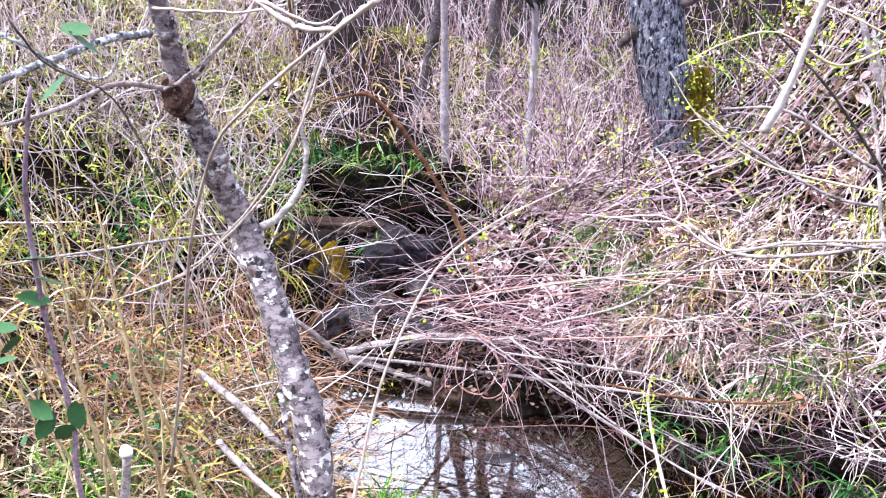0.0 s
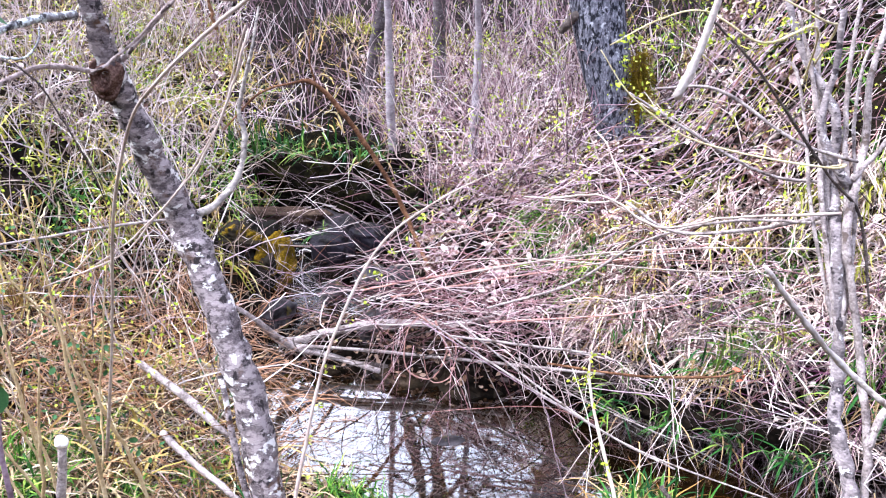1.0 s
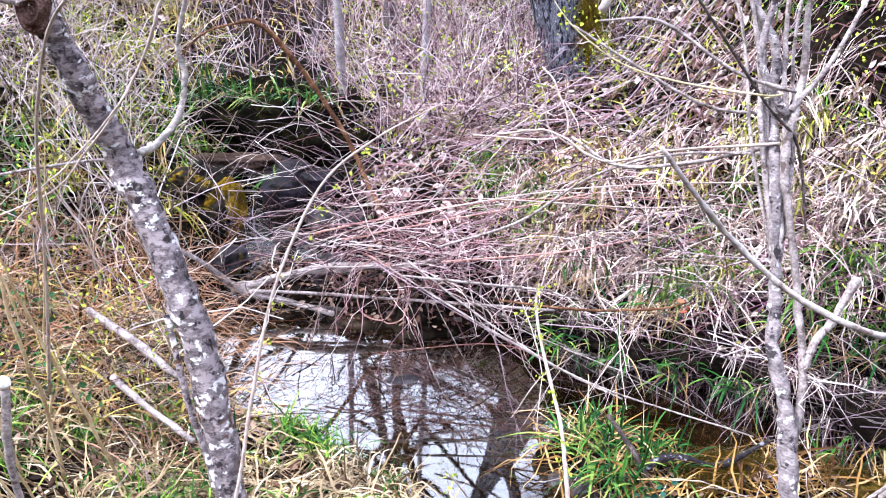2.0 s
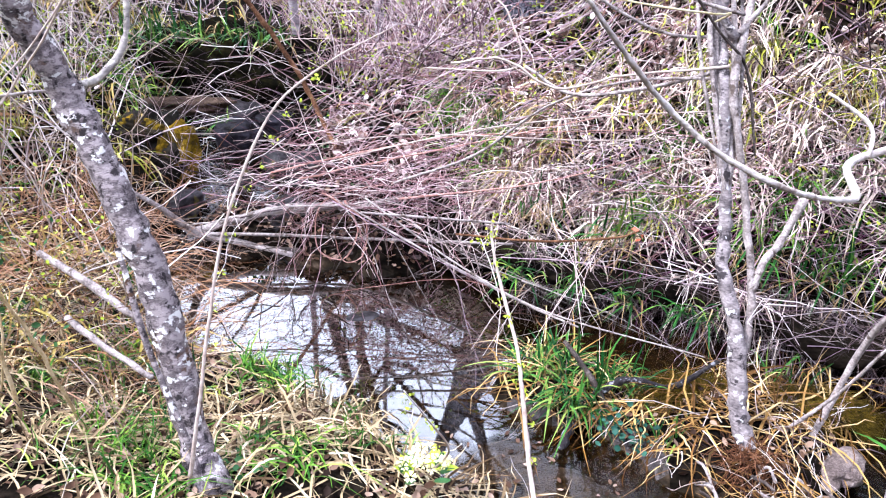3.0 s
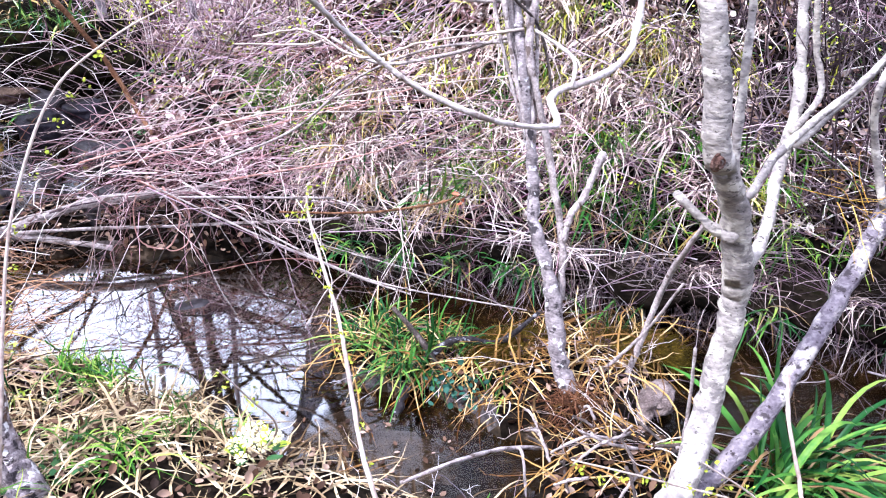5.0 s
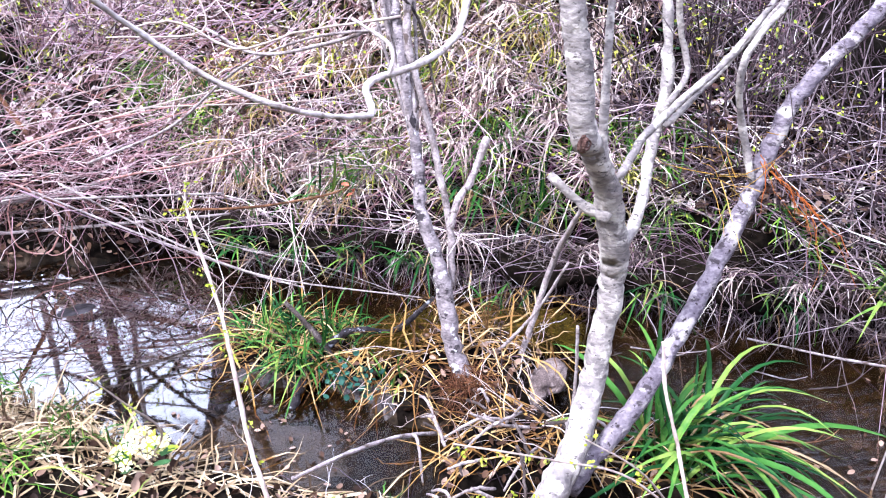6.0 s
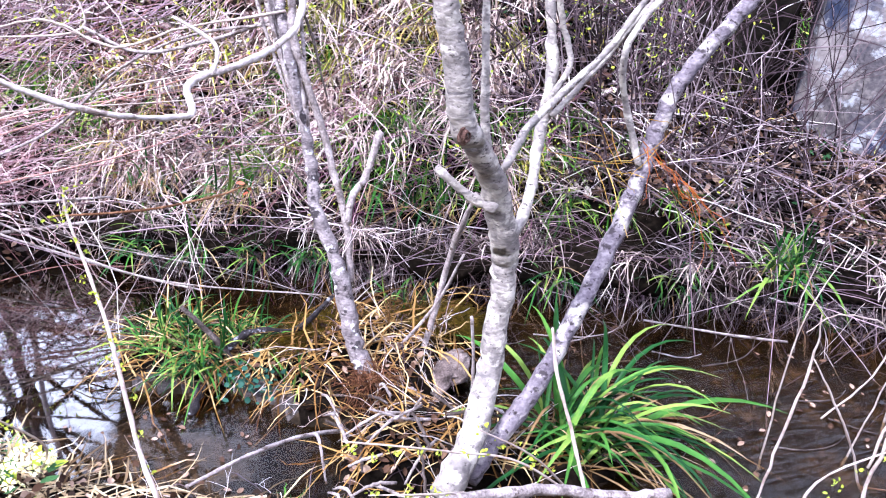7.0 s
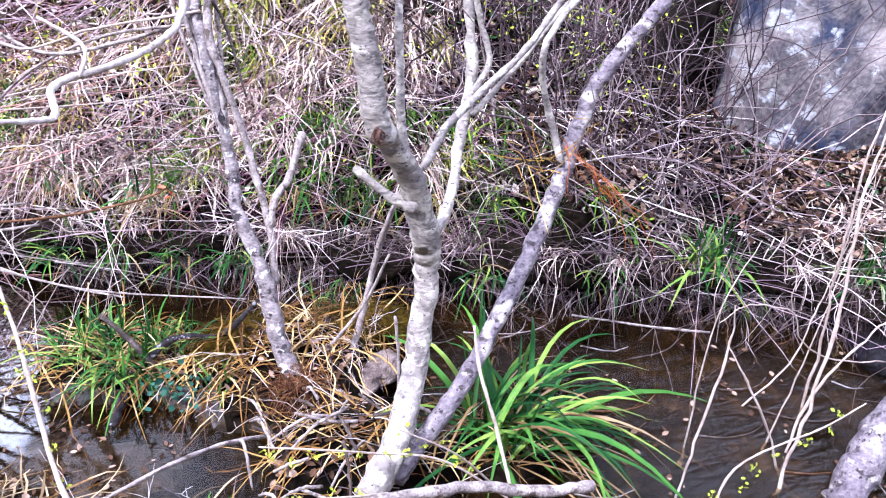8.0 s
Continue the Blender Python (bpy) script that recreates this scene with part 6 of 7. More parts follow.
# ---- flowers and leafy shoots ----
PETAL = surface("primrose_petal", [(0.70, 0.66, 0.22), (0.80, 0.77, 0.36), (0.84, 0.82, 0.50)], 30, 0.6, 0.05)
primrose = thing("primrose", (1.20, 2.18, 0.14), "clump of pale yellow primroses with green leaves", "flower")
flower_me = bpy.data.meshes.new("flower")
bm = bmesh.new()
for q in range(5):
    a = q * 2 * math.pi / 5
    ring = [bm.verts.new((r * math.cos(a + d), r * math.sin(a + d), z)) for r, d, z in ((0.003, 0, 0), (0.011, -0.45, 0.004), (0.019, -0.38, 0.003), (0.016, 0.0, 0.005), (0.019, 0.38, 0.003), (0.011, 0.45, 0.004))]
    bm.faces.new(ring)
bm.to_mesh(flower_me)
bm.free()
flower_me.materials.append(PETAL)
for _ in range(26):
    fl = new("flower", flower_me)
    fl.parent = primrose
    r, a = 0.085 * math.sqrt(rng.random()), rng.uniform(0, 6.28)
    k = rng.uniform(0.9, 1.3)
    fl.matrix_basis = pose(r * math.cos(a), r * math.sin(a) - 0.02, 0.07 + 0.05 * rng.random(), 25 + rng.normal(0, 22), rng.normal(0, 22), rng.uniform(0, 360)) @ Matrix.Diagonal((k, k, k, 1))
leaf_me = leaves("leaf", np.zeros((1, 3)), np.array([1.0]), 0.0, 0.6)
leaf_me.materials.append(BRAMBLE)
bud_me = leaves("leaf", np.zeros((1, 3)), np.array([1.0]), 0.0, 0.6)
bud_me.materials.append(BUD)
for _ in range(14):
    lf = new("leaf", bud_me if rng.random() < 0.5 else leaf_me)
    lf.parent = primrose
    a = rng.uniform(0, 360)
    lf.matrix_basis = pose(0, 0, 0.03, 0, 0, a) @ pose(0, 0.075, 0.01, 22 + rng.normal(0, 16), rng.normal(0, 15), 0) @ Matrix.Diagonal((0.045, 0.085, 0.085, 1))


def leaf_on(parent, place, size, me, tilt=35):
    lf = new("leaf", me)
    lf.parent = parent
    lf.matrix_parent_inverse = parent.matrix_world.inverted()
    lf.matrix_basis = Matrix.Translation(place) @ pose(0, 0, 0, rng.normal(25, tilt), rng.normal(0, tilt), rng.uniform(0, 360)) @ Matrix.Diagonal((size, size, size, 1))


CANE = surface("purple_cane", [(0.10, 0.06, 0.08), (0.22, 0.15, 0.19), (0.36, 0.28, 0.32)], 18, 0.6, 0.2)
bramble = thing("bramble", (0.24, 1.3, 1.3), "bramble cane with green leaflets and prickly purple stem", "shrub")
bramble_cane = limb("cane", [(0.24, 1.34, 0.5, 0.006), (0.24, 1.3, 1.3, 0.0055), (0.25, 1.3, 1.47, 0.0052), (0.24, 1.3, 1.61, 0.005), (0.23, 1.3, 1.76, 0.0045), (0.24, 1.3, 1.94, 0.004), (0.28, 1.3, 2.1, 0.0035)], CANE, bramble, sides=8)
for x, z in ((0.24, 1.81), (0.2, 1.76), (0.265, 1.77), (0.225, 1.735), (0.2, 1.51), (0.27, 1.51), (0.2, 1.48), (0.235, 1.465), (0.15, 1.67), (0.165, 1.64), (0.13, 1.6), (0.33, 2.1), (0.38, 2.19), (0.39, 2.17), (0.23, 2.07)):
    leaf_on(bramble_cane, (x, 1.29, z), 0.058, leaf_me, 30)


def sprouts(parent, a, b, n, size=0.0135, three=7):
    """Small fresh leaves in bunches along a stretch of a shoot."""
    for q in range(n):
        k = (q + 0.5) / n
        c = Vector(a).lerp(Vector(b), k) + Vector(rng.normal(0, 0.014, 3))
        for _ in range(three):
            leaf_on(parent, c + Vector(rng.normal(0, 0.009, 3)), size * rng.uniform(0.7, 1.3), bud_me, 55)


def shoot(points, label, runs, material=None):
    t = thing("leafy_shoot", points[0][:3], label, "shrub")
    stem = limb("stem", points, material or SHOOT, t, sides=8)
    for a, b, n in runs:
        sprouts(stem, a, b, n)
    return t


shoot([(0.41, 2.0, 0.11, 0.0074), (0.48, 2.1, 0.5, 0.0063), (0.51, 2.2, 0.74, 0.0057), (0.56, 2.35, 1.04, 0.0051), (0.69, 2.5, 1.34, 0.0041), (0.86, 2.6, 1.48, 0.0031), (1.07, 2.7, 1.58, 0.0021)], "tall straight pale shoot with small fresh leaves", [((0.5, 2.15, 0.5), (0.56, 2.35, 1.04), 5), ((0.56, 2.35, 1.04), (0.86, 2.6, 1.48), 7)])
shoot([(1.63, 1.76, 0.06, 0.0085), (1.552, 1.97, 0.285, 0.008), (1.517, 2.2, 0.5, 0.0072), (1.5, 2.32, 0.602, 0.0066), (1.447, 2.6, 0.7, 0.0055), (1.414, 2.72, 0.82, 0.0045), (1.42, 2.75, 0.91, 0.003)], "straight pale shoot with bunches of fresh leaves", [((1.517, 2.2, 0.5), (1.414, 2.72, 0.82), 9), ((1.36, 2.72, 0.76), (1.46, 2.74, 0.92), 6), ((1.56, 1.95, 0.26), (1.5, 2.32, 0.6), 5)])
shoot([(2.9, 1.45, 0.12, 0.004), (2.6, 1.5, 0.42, 0.0035), (2.35, 1.5, 0.55, 0.003), (2.05, 1.5, 0.68, 0.002)], "thin twig with yellow-green leaves over the near bank", [((2.5, 1.5, 0.48), (2.02, 1.5, 0.68), 7)])
shoot([(2.8, 1.55, 0.2, 0.004), (2.62, 1.5, 0.45, 0.003), (2.42, 1.5, 0.62, 0.002)], "thin twig with yellow-green leaves beside the pale tree", [((2.75, 1.53, 0.3), (2.42, 1.5, 0.62), 6)])
shoot([(3.5, 1.25, -0.05, 0.005), (3.6, 1.3, 0.2, 0.004), (4.0, 1.3, 0.25, 0.003), (4.2, 1.3, 0.3, 0.002)], "reddish twig with fresh leaves by the stream", [((3.5, 1.27, 0.1), (4.15, 1.3, 0.28), 8)])
shoot([(1.2, 2.3, 0.05, 0.005), (1.28, 2.1, 0.35, 0.004), (1.22, 1.95, 0.6, 0.003), (1.15, 1.9, 0.75, 0.002)], "thin brown twig with fresh leaves over the pool", [((1.25, 2.0, 0.45), (1.15, 1.9, 0.75), 5)])

# Reed stalks, a rusty hanging bunch, leaf tufts and moss.
REED = surface("dry_reed", [(0.22, 0.15, 0.07), (0.38, 0.28, 0.15), (0.52, 0.42, 0.27)], 14, 0.7, 0.1)
for a, b, k in (((-0.43, 2.2, 1.45), (-0.33, 2.2, 0.35), 0.006), ((-0.27, 2.2, 1.6), (-0.18, 2.2, 0.35), 0.0065), ((-0.63, 2.3, 1.85), (-0.5, 2.35, 0.5), 0.005), ((-0.1, 2.35, 1.5), (-0.3, 2.3, 0.35), 0.004), ((-0.9, 2.9, 1.7), (-0.62, 2.8, 0.5), 0.005), ((-0.75, 2.1, 1.5), (-0.2, 2.0, 0.4), 0.004)):
    mid = [(a[i] + b[i]) / 2 + float(rng.normal(0, 0.035)) for i in range(3)]
    low = [a[i] * 0.25 + b[i] * 0.75 + float(rng.normal(0, 0.015)) for i in range(3)]
    limb("reed_stalk", [(*b, k), (*low, k), (*mid, k * 0.9), (*a, k * 0.4)], REED, label="tall straw-yellow dry stalk among brambles", category="reed", group="dry stalks", sides=6, wobble=0.5)
for _ in range(6):
    x, y = rng.uniform(-0.75, 0.15), rng.uniform(1.95, 2.7)
    z, tall, k = float(height(x, y)), rng.uniform(0.7, 1.35), rng.uniform(0.003, 0.0062)
    dx, dy = rng.normal(-0.12, 0.16), rng.normal(0, 0.08)
    limb("reed_stalk", [(x, y, z, k), (x + dx * 0.3, y + dy * 0.3, z + tall * 0.35, k), (x + dx * 0.65 + rng.normal(0, 0.02), y + dy * 0.6, z + tall * 0.7, k * 0.85), (x + dx, y + dy, z + tall, k * 0.4)], REED, label="tall straw-yellow dry stalk among brambles", category="reed", group="dry stalks", sides=6, wobble=0.5)
cut = thing("cut_stick", (-0.12, 1.9, 0.5), "pale stick with a white cut end", "branch")
cut_wood = limb("stick", [(-0.14, 1.92, 0.45, 0.012), (-0.12, 1.9, 0.7, 0.012), (-0.08, 1.9, 0.94, 0.013)], DRIFT, cut, sides=10)
end_mesh = rock_mesh("cut_end", (0.019, 0.019, 0.019), 44, 0.15, 3)
end = put("cut_end", end_mesh, surface("white_cut_wood", [(0.62, 0.56, 0.50), (0.78, 0.74, 0.70), (0.85, 0.83, 0.80)], 40, 0.8, 0.4), cut_wood, "white rounded cut end")
end.matrix_world = pose(-0.08, 1.9, 0.955)
rusty = thing("rusty_bunch", (3.35, 2.22, 1.07), "bunch of rust-orange dead twigs caught on the leaning stem", "twigs")
n = 22
lines = strands(np.array([3.36, 2.24, 1.06]) + rng.uniform(0, 0.3, n)[:, None] * np.array([0.66, -0.36, -0.66]) + rng.normal(0, 0.012, (n, 3)), rng.normal(-0.5, 0.16, n), rng.normal(-0.74, 0.14, n), rng.uniform(0.06, 0.3, n), rng.uniform(0.0, 0.3, n), 8, 0.08, False)
put("spray", tubes("spray", lines, taper(n, 8, rng.uniform(0.0013, 0.0032, n))), surface("rust_twigs", [(0.16, 0.035, 0.008), (0.42, 0.11, 0.02), (0.62, 0.23, 0.06)], 8, 0.8, 0, island=0.6), rusty, kind="stuff")
n = 16
lines = strands(np.tile([3.3, 2.28, 0.98], (n, 1)) + rng.normal(0, 0.06, (n, 3)), rng.uniform(0, 6.28, n), rng.normal(0.2, 0.7, n), rng.uniform(0.1, 0.3, n), rng.uniform(0.0, 0.3, n), 7, 0.06, False)
put("tangle", tubes("tangle", lines, taper(n, 7, rng.uniform(0.001, 0.0025, n))), surface("ochre_twigs", [(0.25, 0.12, 0.02), (0.48, 0.28, 0.05), (0.6, 0.42, 0.12)], 8, 0.8, 0, island=0.6), rusty, kind="stuff")
nest = thing("root_nest", (2.42, 2.4, 0.08), "rust-brown mat of fine roots at the stem's foot", "roots")
n = 800
c = np.column_stack([rng.normal(2.38, 0.05, n), rng.normal(2.33, 0.04, n), rng.uniform(0.0, 0.17, n)])
put("root_mat", tubes("root_mat", strands(c, rng.uniform(0, 6.28, n), rng.normal(0.5, 0.6, n), rng.uniform(0.05, 0.14, n), rng.uniform(0.2, 1.0, n), 6, 0.08, False), taper(n, 6, rng.uniform(0.001, 0.0028, n))), surface("fine_roots", [(0.02, 0.007, 0.003), (0.09, 0.034, 0.015), (0.24, 0.115, 0.06)], 8, 0.85, 0, island=0.7), nest, kind="stuff")
red_leaf = surface("rust_red_leaf", [(0.28, 0.05, 0.03), (0.45, 0.11, 0.06), (0.55, 0.2, 0.12)], 20, 0.6, 0.2)
curled = thing("dead_leaves", (2.09, 3.3, 0.57), "curled rust-red dead leaves on a twig", "leaves")
put("leaf", leaves("leaf", np.array([(2.07, 3.29, 0.58), (2.1, 3.3, 0.55), (2.13, 3.3, 0.57), (2.09, 3.28, 0.53)]), np.array([0.042, 0.036, 0.032, 0.03]), 2.0, 2.0), red_leaf, curled)


def moss_pad(place, size, seed, label, moss=MOSS):
    """A low cushion: a displaced dome with short stems standing out of it."""
    t = thing("moss_cushion", place, label, "moss")
    ob = put("cushion", rock_mesh("cushion", size, seed, 0.55, 5), moss, t)
    ob.matrix_basis, ob.matrix_parent_inverse = Matrix(), Matrix()
    m = 2400
    u = rng.normal(0, 1, (m, 3))
    u[:, 2] = np.abs(u[:, 2])
    u /= np.linalg.norm(u, axis=1, keepdims=True)
    st = u * np.array(size)
    fr = put("fringe", tubes("fringe", strands(st, np.arctan2(u[:, 1], u[:, 0]), np.arcsin(u[:, 2]) * 0.8, rng.uniform(0.015, 0.12, m), rng.uniform(0.2, 0.9, m), 4, 0.05, False), taper(m, 4, rng.uniform(0.0008, 0.0018, m))), moss, ob, kind="stuff")
    fr.matrix_basis, fr.matrix_parent_inverse = Matrix(), Matrix()
    return t


moss_pad((2.74, 2.71, 0.05), (0.23, 0.12, 0.06), 31, "yellow-green moss cushion on the mound")
moss_pad((2.3, 2.74, 0.07), (0.2, 0.12, 0.06), 32, "yellow-brown moss cushion behind the stem")
moss_pad((1.79, 5.52, 1.25), (0.03, 0.055, 0.33), 33, "tall yellow moss against the stout trunk", surface("golden_hanging_moss", [(0.025, 0.016, 0.002), (0.12, 0.08, 0.006), (0.34, 0.25, 0.02)], 24, 0.95, 1.0))
moss_pad((3.05, 4.65, 1.0), (0.2, 0.14, 0.14), 34, "yellow-brown mossy hummock on the slope")

# Leafy and bare whips over the far bank.
WHIP = surface("yellowish_whip", [(0.30, 0.24, 0.12), (0.50, 0.42, 0.24), (0.64, 0.58, 0.40)], 14, 0.6, 0.1)
shoot([(2.14, 3.3, 1.8, 0.004), (2.06, 3.0, 2.02, 0.0042), (1.85, 2.8, 1.99, 0.0036), (1.67, 2.8, 2.08, 0.003), (1.53, 2.8, 2.05, 0.0025), (1.39, 2.8, 1.97, 0.0018)], "arching whip with yellow-green spring leaves", [((1.85, 2.8, 1.99), (1.39, 2.8, 1.97), 12), ((2.06, 3.0, 2.02), (1.85, 2.8, 1.99), 4)], WHIP)
shoot([(2.16, 3.3, 1.85, 0.0038), (2.12, 3.0, 2.02, 0.0038), (2.02, 2.8, 2.06, 0.0034), (1.82, 2.8, 2.15, 0.003), (1.6, 2.85, 2.22, 0.002)], "thin whip with yellow-green spring leaves", [((2.02, 2.8, 2.0), (1.6, 2.85, 2.2), 12)], WHIP)
shoot([(2.22, 3.2, 1.5, 0.0036), (2.16, 2.8, 1.62, 0.0036), (2.04, 2.6, 1.66, 0.0033), (1.8, 2.6, 1.69, 0.003), (1.61, 2.6, 1.74, 0.0026), (1.45, 2.6, 1.85, 0.0022), (1.35, 2.6, 1.98, 0.0016)], "drooping yellowish whip with a few leaves", [((1.61, 2.6, 1.74), (1.38, 2.6, 1.95), 6)], WHIP)
for pts in ([(4.34, 1.6, -0.25, 0.008), (4.3, 1.6, 0.35, 0.007), (4.22, 1.6, 0.83, 0.006), (4.22, 1.6, 1.24, 0.005), (4.3, 1.62, 1.7, 0.003)], [(3.7, 1.6, -0.25, 0.005), (3.73, 1.6, 0.13, 0.0045), (3.73, 1.6, 0.6, 0.0035), (3.78, 1.6, 0.9, 0.002)], [(4.4, 1.4, 0.36, 0.004), (4.07, 1.4, 0.46, 0.0036), (3.85, 1.4, 0.6, 0.0032), (3.77, 1.4, 0.74, 0.003), (3.6, 1.4, 0.82, 0.0025), (3.45, 1.4, 0.78, 0.0018)], [(4.08, 1.7, 0.0, 0.005), (4.29, 1.7, 0.17, 0.0045), (4.27, 1.7, 0.41, 0.004), (4.38, 1.7, 0.62, 0.0036), (4.45, 1.7, 1.02, 0.003), (4.6, 1.7, 1.5, 0.002)], [(4.0, 1.5, -0.1, 0.005), (4.12, 1.5, 0.3, 0.004), (4.05, 1.5, 0.7, 0.003), (4.2, 1.55, 1.1, 0.002)]):
    bent = [(x + (rng.normal(0, 0.03) if 0 < q < len(pts) - 1 else 0), y, z, r * 0.75) for q, (x, y, z, r) in enumerate(pts)]
    limb("bare_shoot", bent, SHOOT, label="pale bare whip curving up beside the stream", category="shrub", group="whips beside the stream", sides=7, wobble=0.7)
    at = bent[len(bent) // 2]
    limb("bare_shoot", [(*at[:3], at[3] * 0.6), (at[0] + rng.normal(0.05, 0.06), at[1], at[2] + 0.12, at[3] * 0.5), (at[0] + rng.normal(0.1, 0.12), at[1] + 0.02, at[2] + rng.uniform(0.2, 0.36), at[3] * 0.25)], SHOOT, label="thin pale side twig beside the stream", category="shrub", group="whips beside the stream", sides=6, wobble=0.6)

# Long bare sticks that slope from the driftwood and the far bank down to the water.
for pts in ([(0.68, 3.6, 0.54), (1.66, 3.35, 0.12)], [(0.94, 3.7, 0.44), (1.44, 3.5, 0.25), (1.93, 3.3, 0.07)], [(1.11, 3.65, 0.37), (2.23, 3.2, 0.05)], [(1.28, 3.6, 0.3), (1.88, 3.35, 0.12), (2.44, 3.05, 0.06)], [(1.36, 3.5, 0.28), (2.05, 3.3, 0.2)], [(0.82, 3.8, 0.56), (1.0, 3.6, 0.28), (1.23, 3.35, -0.01)], [(0.66, 3.8, 0.47), (0.83, 3.65, 0.32), (0.98, 3.4, 0.08), (1.1, 3.25, -0.05)], [(1.5, 3.5, 0.31), (1.92, 3.4, 0.34), (2.48, 3.2, 0.33)], [(1.6, 3.4, 0.24), (2.35, 3.05, 0.07)], [(1.82, 3.5, 0.42), (2.57, 3.2, 0.22)]):
    k = rng.uniform(0.0014, 0.003)
    mid = [tuple(np.array(pts[0]) * 0.5 + np.array(pts[1]) * 0.5 + rng.normal(0, 0.02, 3))] if len(pts) == 2 else []
    row = [pts[0]] + mid + list(pts[1:])
    limb("fallen_branch", [(*q, k * (1.2 - 0.7 * i / (len(row) - 1))) for i, q in enumerate(row)], (DRIFT, LILAC, DARKWOOD, BROWNBARK)[rng.integers(4)], label="long bare stick sloping down to the water", category="branch", group="sloping sticks", sides=7, wobble=0.5)
for pts in ([(0.99, 3.75, 0.49), (1.67, 3.8, 0.57), (2.2, 3.85, 0.71)], [(0.46, 3.9, 0.52), (1.09, 4.0, 0.64), (1.92, 4.1, 0.8), (2.48, 4.1, 0.98)], [(0.32, 3.9, 0.55), (0.92, 4.0, 0.67), (1.39, 4.1, 0.71), (2.42, 4.1, 0.77)], [(0.71, 3.8, 0.45), (0.77, 3.8, 0.28), (0.69, 3.8, 0.11), (0.56, 3.8, 0.16), (0.56, 3.82, 0.36), (0.65, 3.84, 0.46), (0.9, 3.9, 0.5)], [(0.6, 3.78, 0.5), (0.74, 3.78, 0.41), (0.82, 3.78, 0.32), (0.79, 3.78, 0.14), (0.69, 3.78, 0.11), (0.65, 3.78, 0.26)]):
    limb("red_cane", [(*q, 0.0045 * (1.2 - 0.8 * i / (len(pts) - 1))) for i, q in enumerate(pts)], surface("red_cane_bark", [(0.20, 0.09, 0.07), (0.38, 0.20, 0.17), (0.56, 0.38, 0.33)], 12, 0.6, 0.15) if pts[0][0] == 0.99 else bpy.data.materials["red_cane_bark"], label="long reddish bramble cane over the driftwood", category="shrub", group="red canes", sides=7, wobble=0.4)
# Single twigs that cross the view before the far bank.
for pts, bark, text in (
    ([(-0.091, 1.75, 2.146, 0.0028), (-0.049, 1.79, 2.053, 0.0026), (0.061, 1.83, 1.989, 0.0023), (0.099, 1.87, 1.878, 0.0021), (0.126, 1.91, 1.751, 0.0018), (0.127, 1.95, 1.657, 0.0016)], DARKWOOD, "dark thin twig hanging before the leaning tree"),
    ([(-0.164, 1.8, 2.115, 0.0045), (-0.109, 1.83, 2.076, 0.004), (-0.066, 1.86, 2.036, 0.0035), (0.004, 1.89, 2.009, 0.003), (0.033, 1.92, 2.038, 0.0025), (0.027, 1.95, 2.074, 0.002)], LICHEN, "crooked lichened twig beside the leaning tree"),
    ([(-0.07, 2.3, 1.91, 0.005), (0.026, 2.367, 1.985, 0.0047), (0.127, 2.433, 2.1, 0.0043), (0.14, 2.5, 2.151, 0.004)], BROWNBARK, "brown twig rising past the branch scar"),
    ([(0.387, 1.5, 2.207, 0.0028), (0.501, 1.5, 2.203, 0.0026), (0.593, 1.5, 2.21, 0.0024), (0.653, 1.5, 2.228, 0.0022)], SHOOT, "thin pale twig hanging at the top of the bank"),
    ([(0.644, 1.35, 2.237, 0.0042), (0.705, 1.333, 2.204, 0.0045), (0.771, 1.317, 2.204, 0.0047), (0.841, 1.3, 2.245, 0.005)], SHOOT, "pale forked twig hanging over the pool"),
    ([(0.674, 1.4, 2.235, 0.0022), (0.679, 1.4, 2.184, 0.0025), (0.688, 1.4, 2.146, 0.0028)], RUST, "short reddish twig over the pool"),
    ([(0.607, 1.75, 2.108, 0.0028), (0.557, 1.738, 1.971, 0.0026), (0.485, 1.725, 1.83, 0.0023), (0.349, 1.712, 1.682, 0.002), (0.237, 1.7, 1.595, 0.0018)], SHOOT, "long thin arching shoot over the pool"),
    ([(-0.064, 3.65, 0.36, 0.0045), (0.255, 3.683, 0.412, 0.0042), (0.423, 3.717, 0.446, 0.0038), (0.735, 3.75, 0.445, 0.0035)], DRIFT, "thin bleached stick across the driftwood"),
    ([(1.245, 3.2, 1.33, 0.004), (1.449, 3.15, 1.362, 0.0043), (1.645, 3.1, 1.271, 0.0045), (1.899, 3.05, 1.338, 0.0047), (2.255, 3, 1.394, 0.005)], SHOOT, "pale forked twig reaching over the far bank"),
    ([(1.659, 3.2, 1.236, 0.0038), (1.454, 3.217, 1.342, 0.0032), (1.422, 3.233, 1.473, 0.0026), (1.359, 3.25, 1.61, 0.002)], SHOOT, "pale upright side twig over the far bank"),
):
    limb("loose_twig", pts, bark, label=text, category="branch", group="single twigs over the stream", sides=7, wobble=0.4)

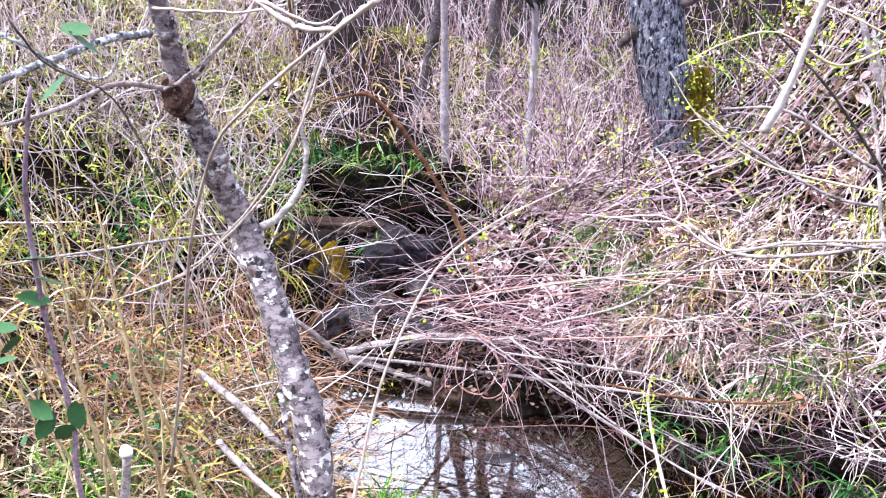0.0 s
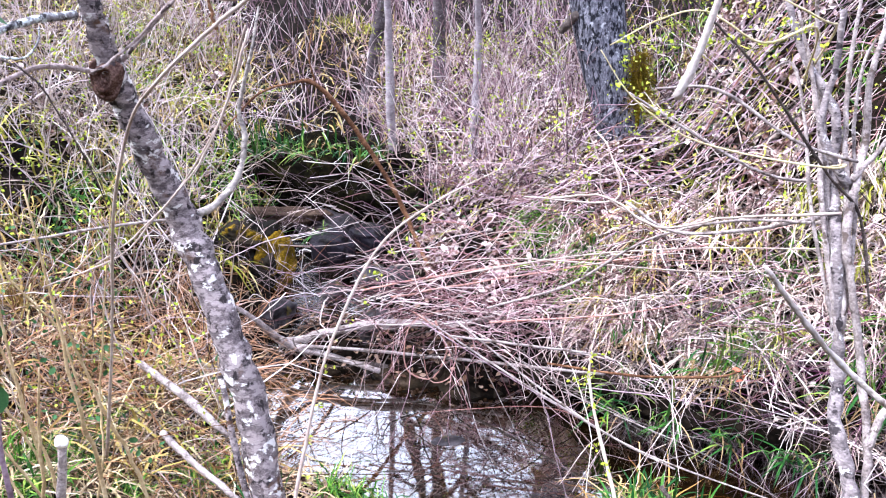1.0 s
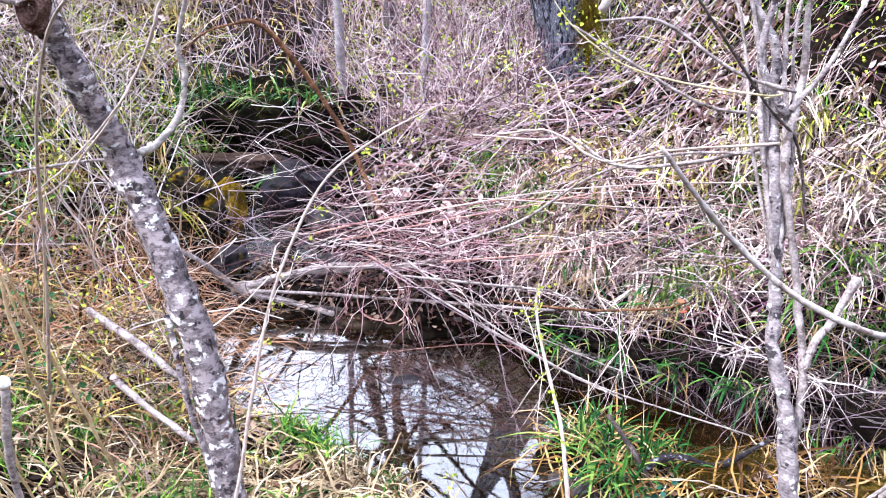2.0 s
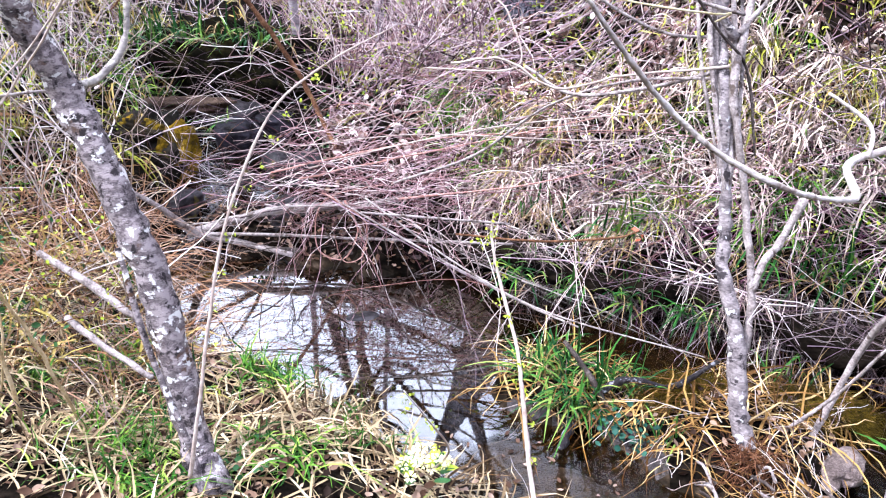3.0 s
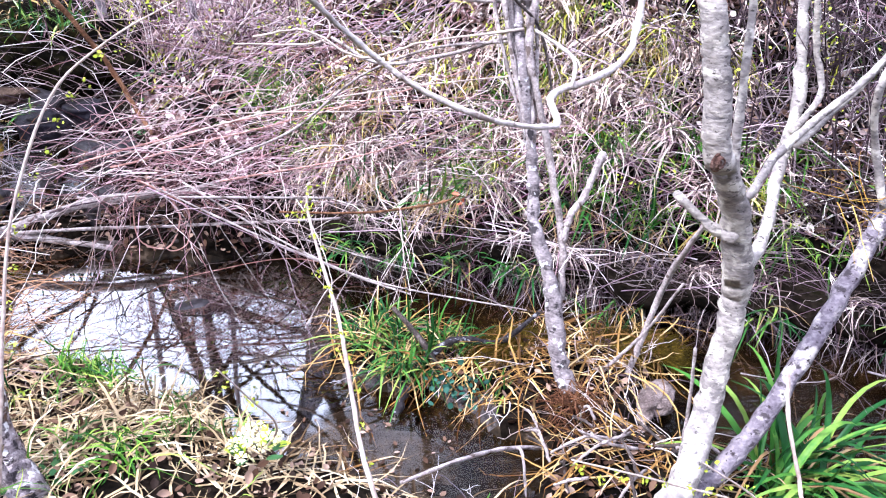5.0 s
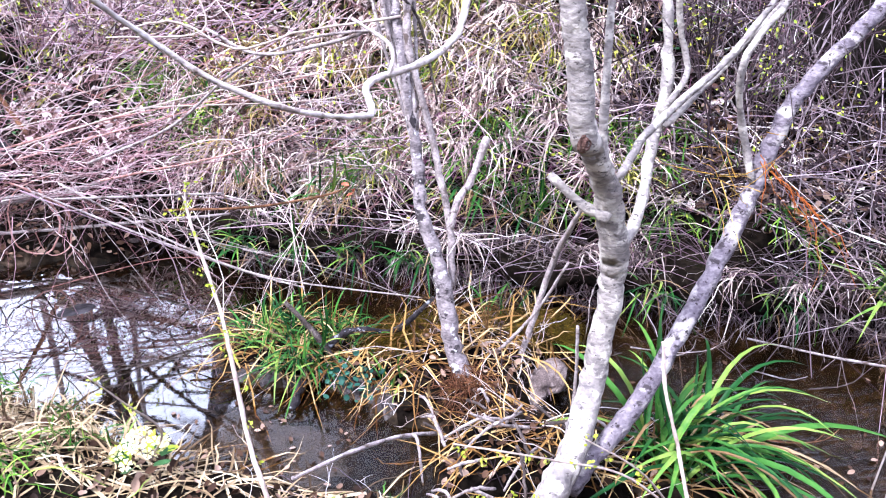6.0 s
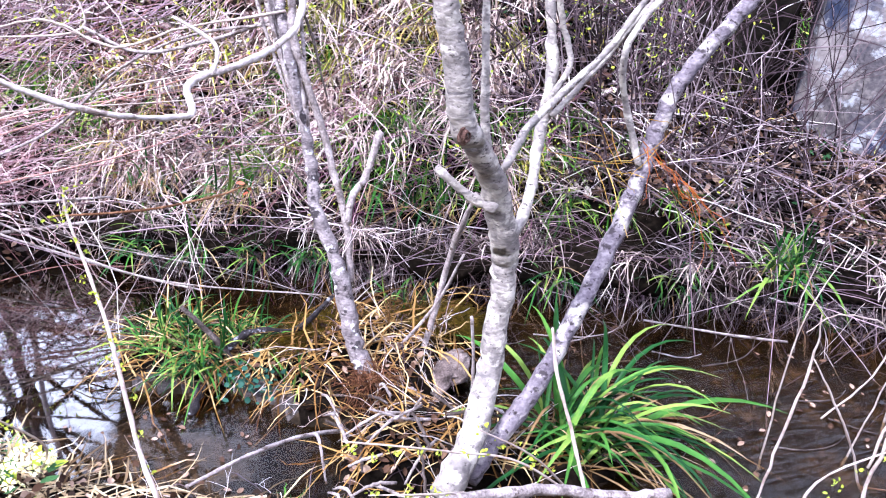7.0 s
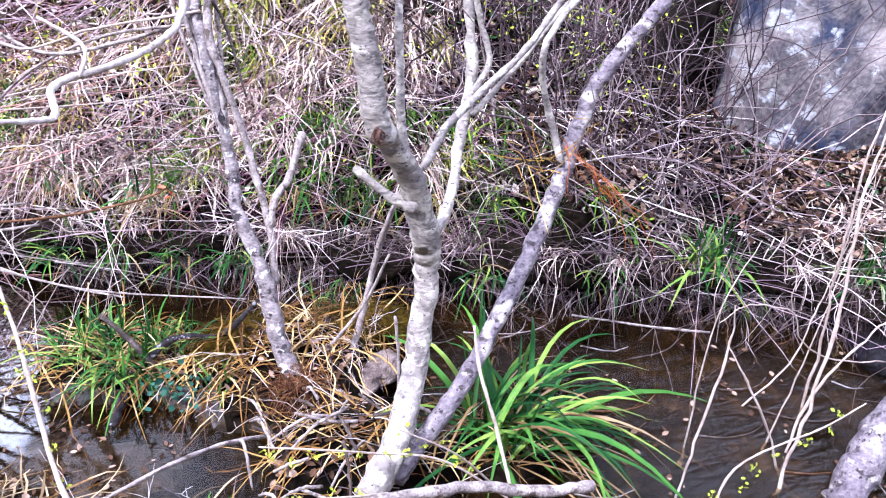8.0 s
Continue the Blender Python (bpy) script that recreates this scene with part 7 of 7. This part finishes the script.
# Bleached roots and broken sticks at the pale tree's foot.
for q in range(26):
    a, ln = rng.uniform(0, 6.28), rng.uniform(0.08, 0.3)
    x, y = rng.uniform(2.1, 2.62), rng.uniform(1.75, 2.25)
    z = max(float(height(x, y)), 0.0) + rng.uniform(0.02, 0.1)
    limb("broken_stick", [(x, y, z, 0.006), (x + ln * 0.5 * math.cos(a), y + ln * 0.5 * math.sin(a), z + rng.normal(0.02, 0.03), 0.006), (x + ln * math.cos(a), y + ln * math.sin(a), z + rng.normal(0.0, 0.05), 0.004)], DRIFT if q % 3 else DARKWOOD, label="short bleached stick lying at the tree's foot" if q % 3 else "short dark stick lying at the tree's foot", category="branch", group="sticks at the pale tree's foot", sides=6, wobble=0.3)
shoot([(2.62, 1.62, 0.1, 0.004), (2.45, 1.55, 0.3, 0.0035), (2.3, 1.5, 0.4, 0.003), (2.12, 1.5, 0.46, 0.002)], "thin twig with star-like fresh leaves", [((2.5, 1.57, 0.25), (2.1, 1.5, 0.46), 10)])
shoot([(2.66, 1.6, 0.08, 0.004), (2.5, 1.52, 0.22, 0.003), (2.3, 1.48, 0.26, 0.002)], "low twig with star-like fresh leaves", [((2.6, 1.57, 0.14), (2.28, 1.48, 0.26), 9)])

# ---- bare trees up the slope ----
def bare_tree(place, tall, girth, label, seed, lean=0.0, line=None, boughs=9, stout=1.0):
    r = np.random.default_rng(seed)
    t = thing("bare_tree", place, label, "tree", "bare trees on the slope")
    pts, x, y = [], 0.0, 0.0
    for q in range(9):
        k = q / 8
        pts.append((place[0] + x, place[1] + y, place[2] - 0.15 + tall * k, girth * (1 - 0.93 * k) * (1.25 if q == 0 else 1)))
        x, y = x + r.normal(lean, 0.07) * tall / 8, y + r.normal(0, 0.06) * tall / 8
    if line:
        tall, pts = line[-1][2] - line[0][2], [tuple(np.array([np.interp(k, np.linspace(0, 1, len(line)), [q[c] for q in line]) for c in range(4)])) for k in np.linspace(0, 1, 9)]
    bole = limb("trunk", pts, SAPLING if girth < 0.045 else POLE if girth < 0.06 else DARKBARK, t, sides=12)
    trunk = np.array(pts)
    lines, radii = [], []

    def grow(start, heading, rise, length, rad, depth):
        k = 7
        s = np.linspace(0, 1, k)
        d = np.array([math.cos(heading) * math.cos(rise), math.sin(heading) * math.cos(rise), math.sin(rise)])
        line = start + d * (s * length)[:, None] + np.cumsum(r.normal(0, 0.03, (k, 3)), 0) * length * s[:, None]
        line[:, 2] += 0.16 * length * s**2
        lines.append(line)
        radii.append(rad * np.linspace(1, 0.3, k))
        if depth:
            for _ in range(4 if depth > 1 else 3):
                i = r.integers(2, k)
                grow(line[i], heading + r.normal(0, 0.75), rise + r.normal(0, 0.45), length * r.uniform(0.3, 0.6), rad * 0.5, depth - 1)

    for _ in range(boughs):
        k = r.uniform(0.3, 1.0)
        at = np.array([np.interp(k, np.linspace(0, 1, 9), trunk[:, c]) for c in range(4)])
        grow(at[:3], r.uniform(0, 6.28), r.normal(0.05, 0.3) if line else r.uniform(0.2, 0.9), tall * r.uniform(0.16, 0.34) * (1.2 - 0.5 * k), (at[3] * 0.75 + 0.010) * stout, 1 if line else 2)
    put("crown", tubes("crown", np.array(lines), np.maximum(np.array(radii), 0.003)), DARKBARK, bole, "bare branches and fine twigs", kind="stuff")


for q, (x, y, tall, girth) in enumerate([(-7.5, 9.6, 7.5, 0.11), (-6.5, 10.6, 8.0, 0.12), (2.6, 7.6, 7.0, 0.09), (3.6, 6.2, 5.5, 0.07), (5.0, 6.8, 7.5, 0.11), (0.12, 5.9, 5.2, 0.035), (0.72, 5.6, 4.6, 0.03), (7.2, 5.6, 7.0, 0.1), (-8.2, 11.8, 9.0, 0.14), (4.4, 9.6, 8.5, 0.12)]):
    bare_tree((x, y, float(height(x, y))), tall, girth, "dark bare tree on the slope" if girth > 0.06 else "slender bare sapling in the brush", 40 + q, 0.03 * (-1) ** q)
bare_tree((-0.55, 7.6, 0.7), 7, 0.05, "slender leaning bare tree above the brook", 61, line=[(-0.6, 7.65, 0.3, 0.062), (-0.38, 7.6, 1.4, 0.055), (-0.16, 7.5, 2.4, 0.05), (0.08, 7.4, 3.4, 0.046), (0.3, 7.3, 4.6, 0.036), (0.42, 7.25, 6.0, 0.02)], boughs=8, stout=1.3)
bare_tree((0.2, 7.5, 0.7), 7, 0.05, "slender upright bare tree above the brook", 62, line=[(0.2, 7.55, 0.3, 0.062), (0.21, 7.5, 1.4, 0.056), (0.25, 7.4, 2.6, 0.052), (0.27, 7.25, 3.4, 0.048), (0.3, 7.1, 4.6, 0.036), (0.34, 7.0, 6.2, 0.02)], boughs=8, stout=1.3)
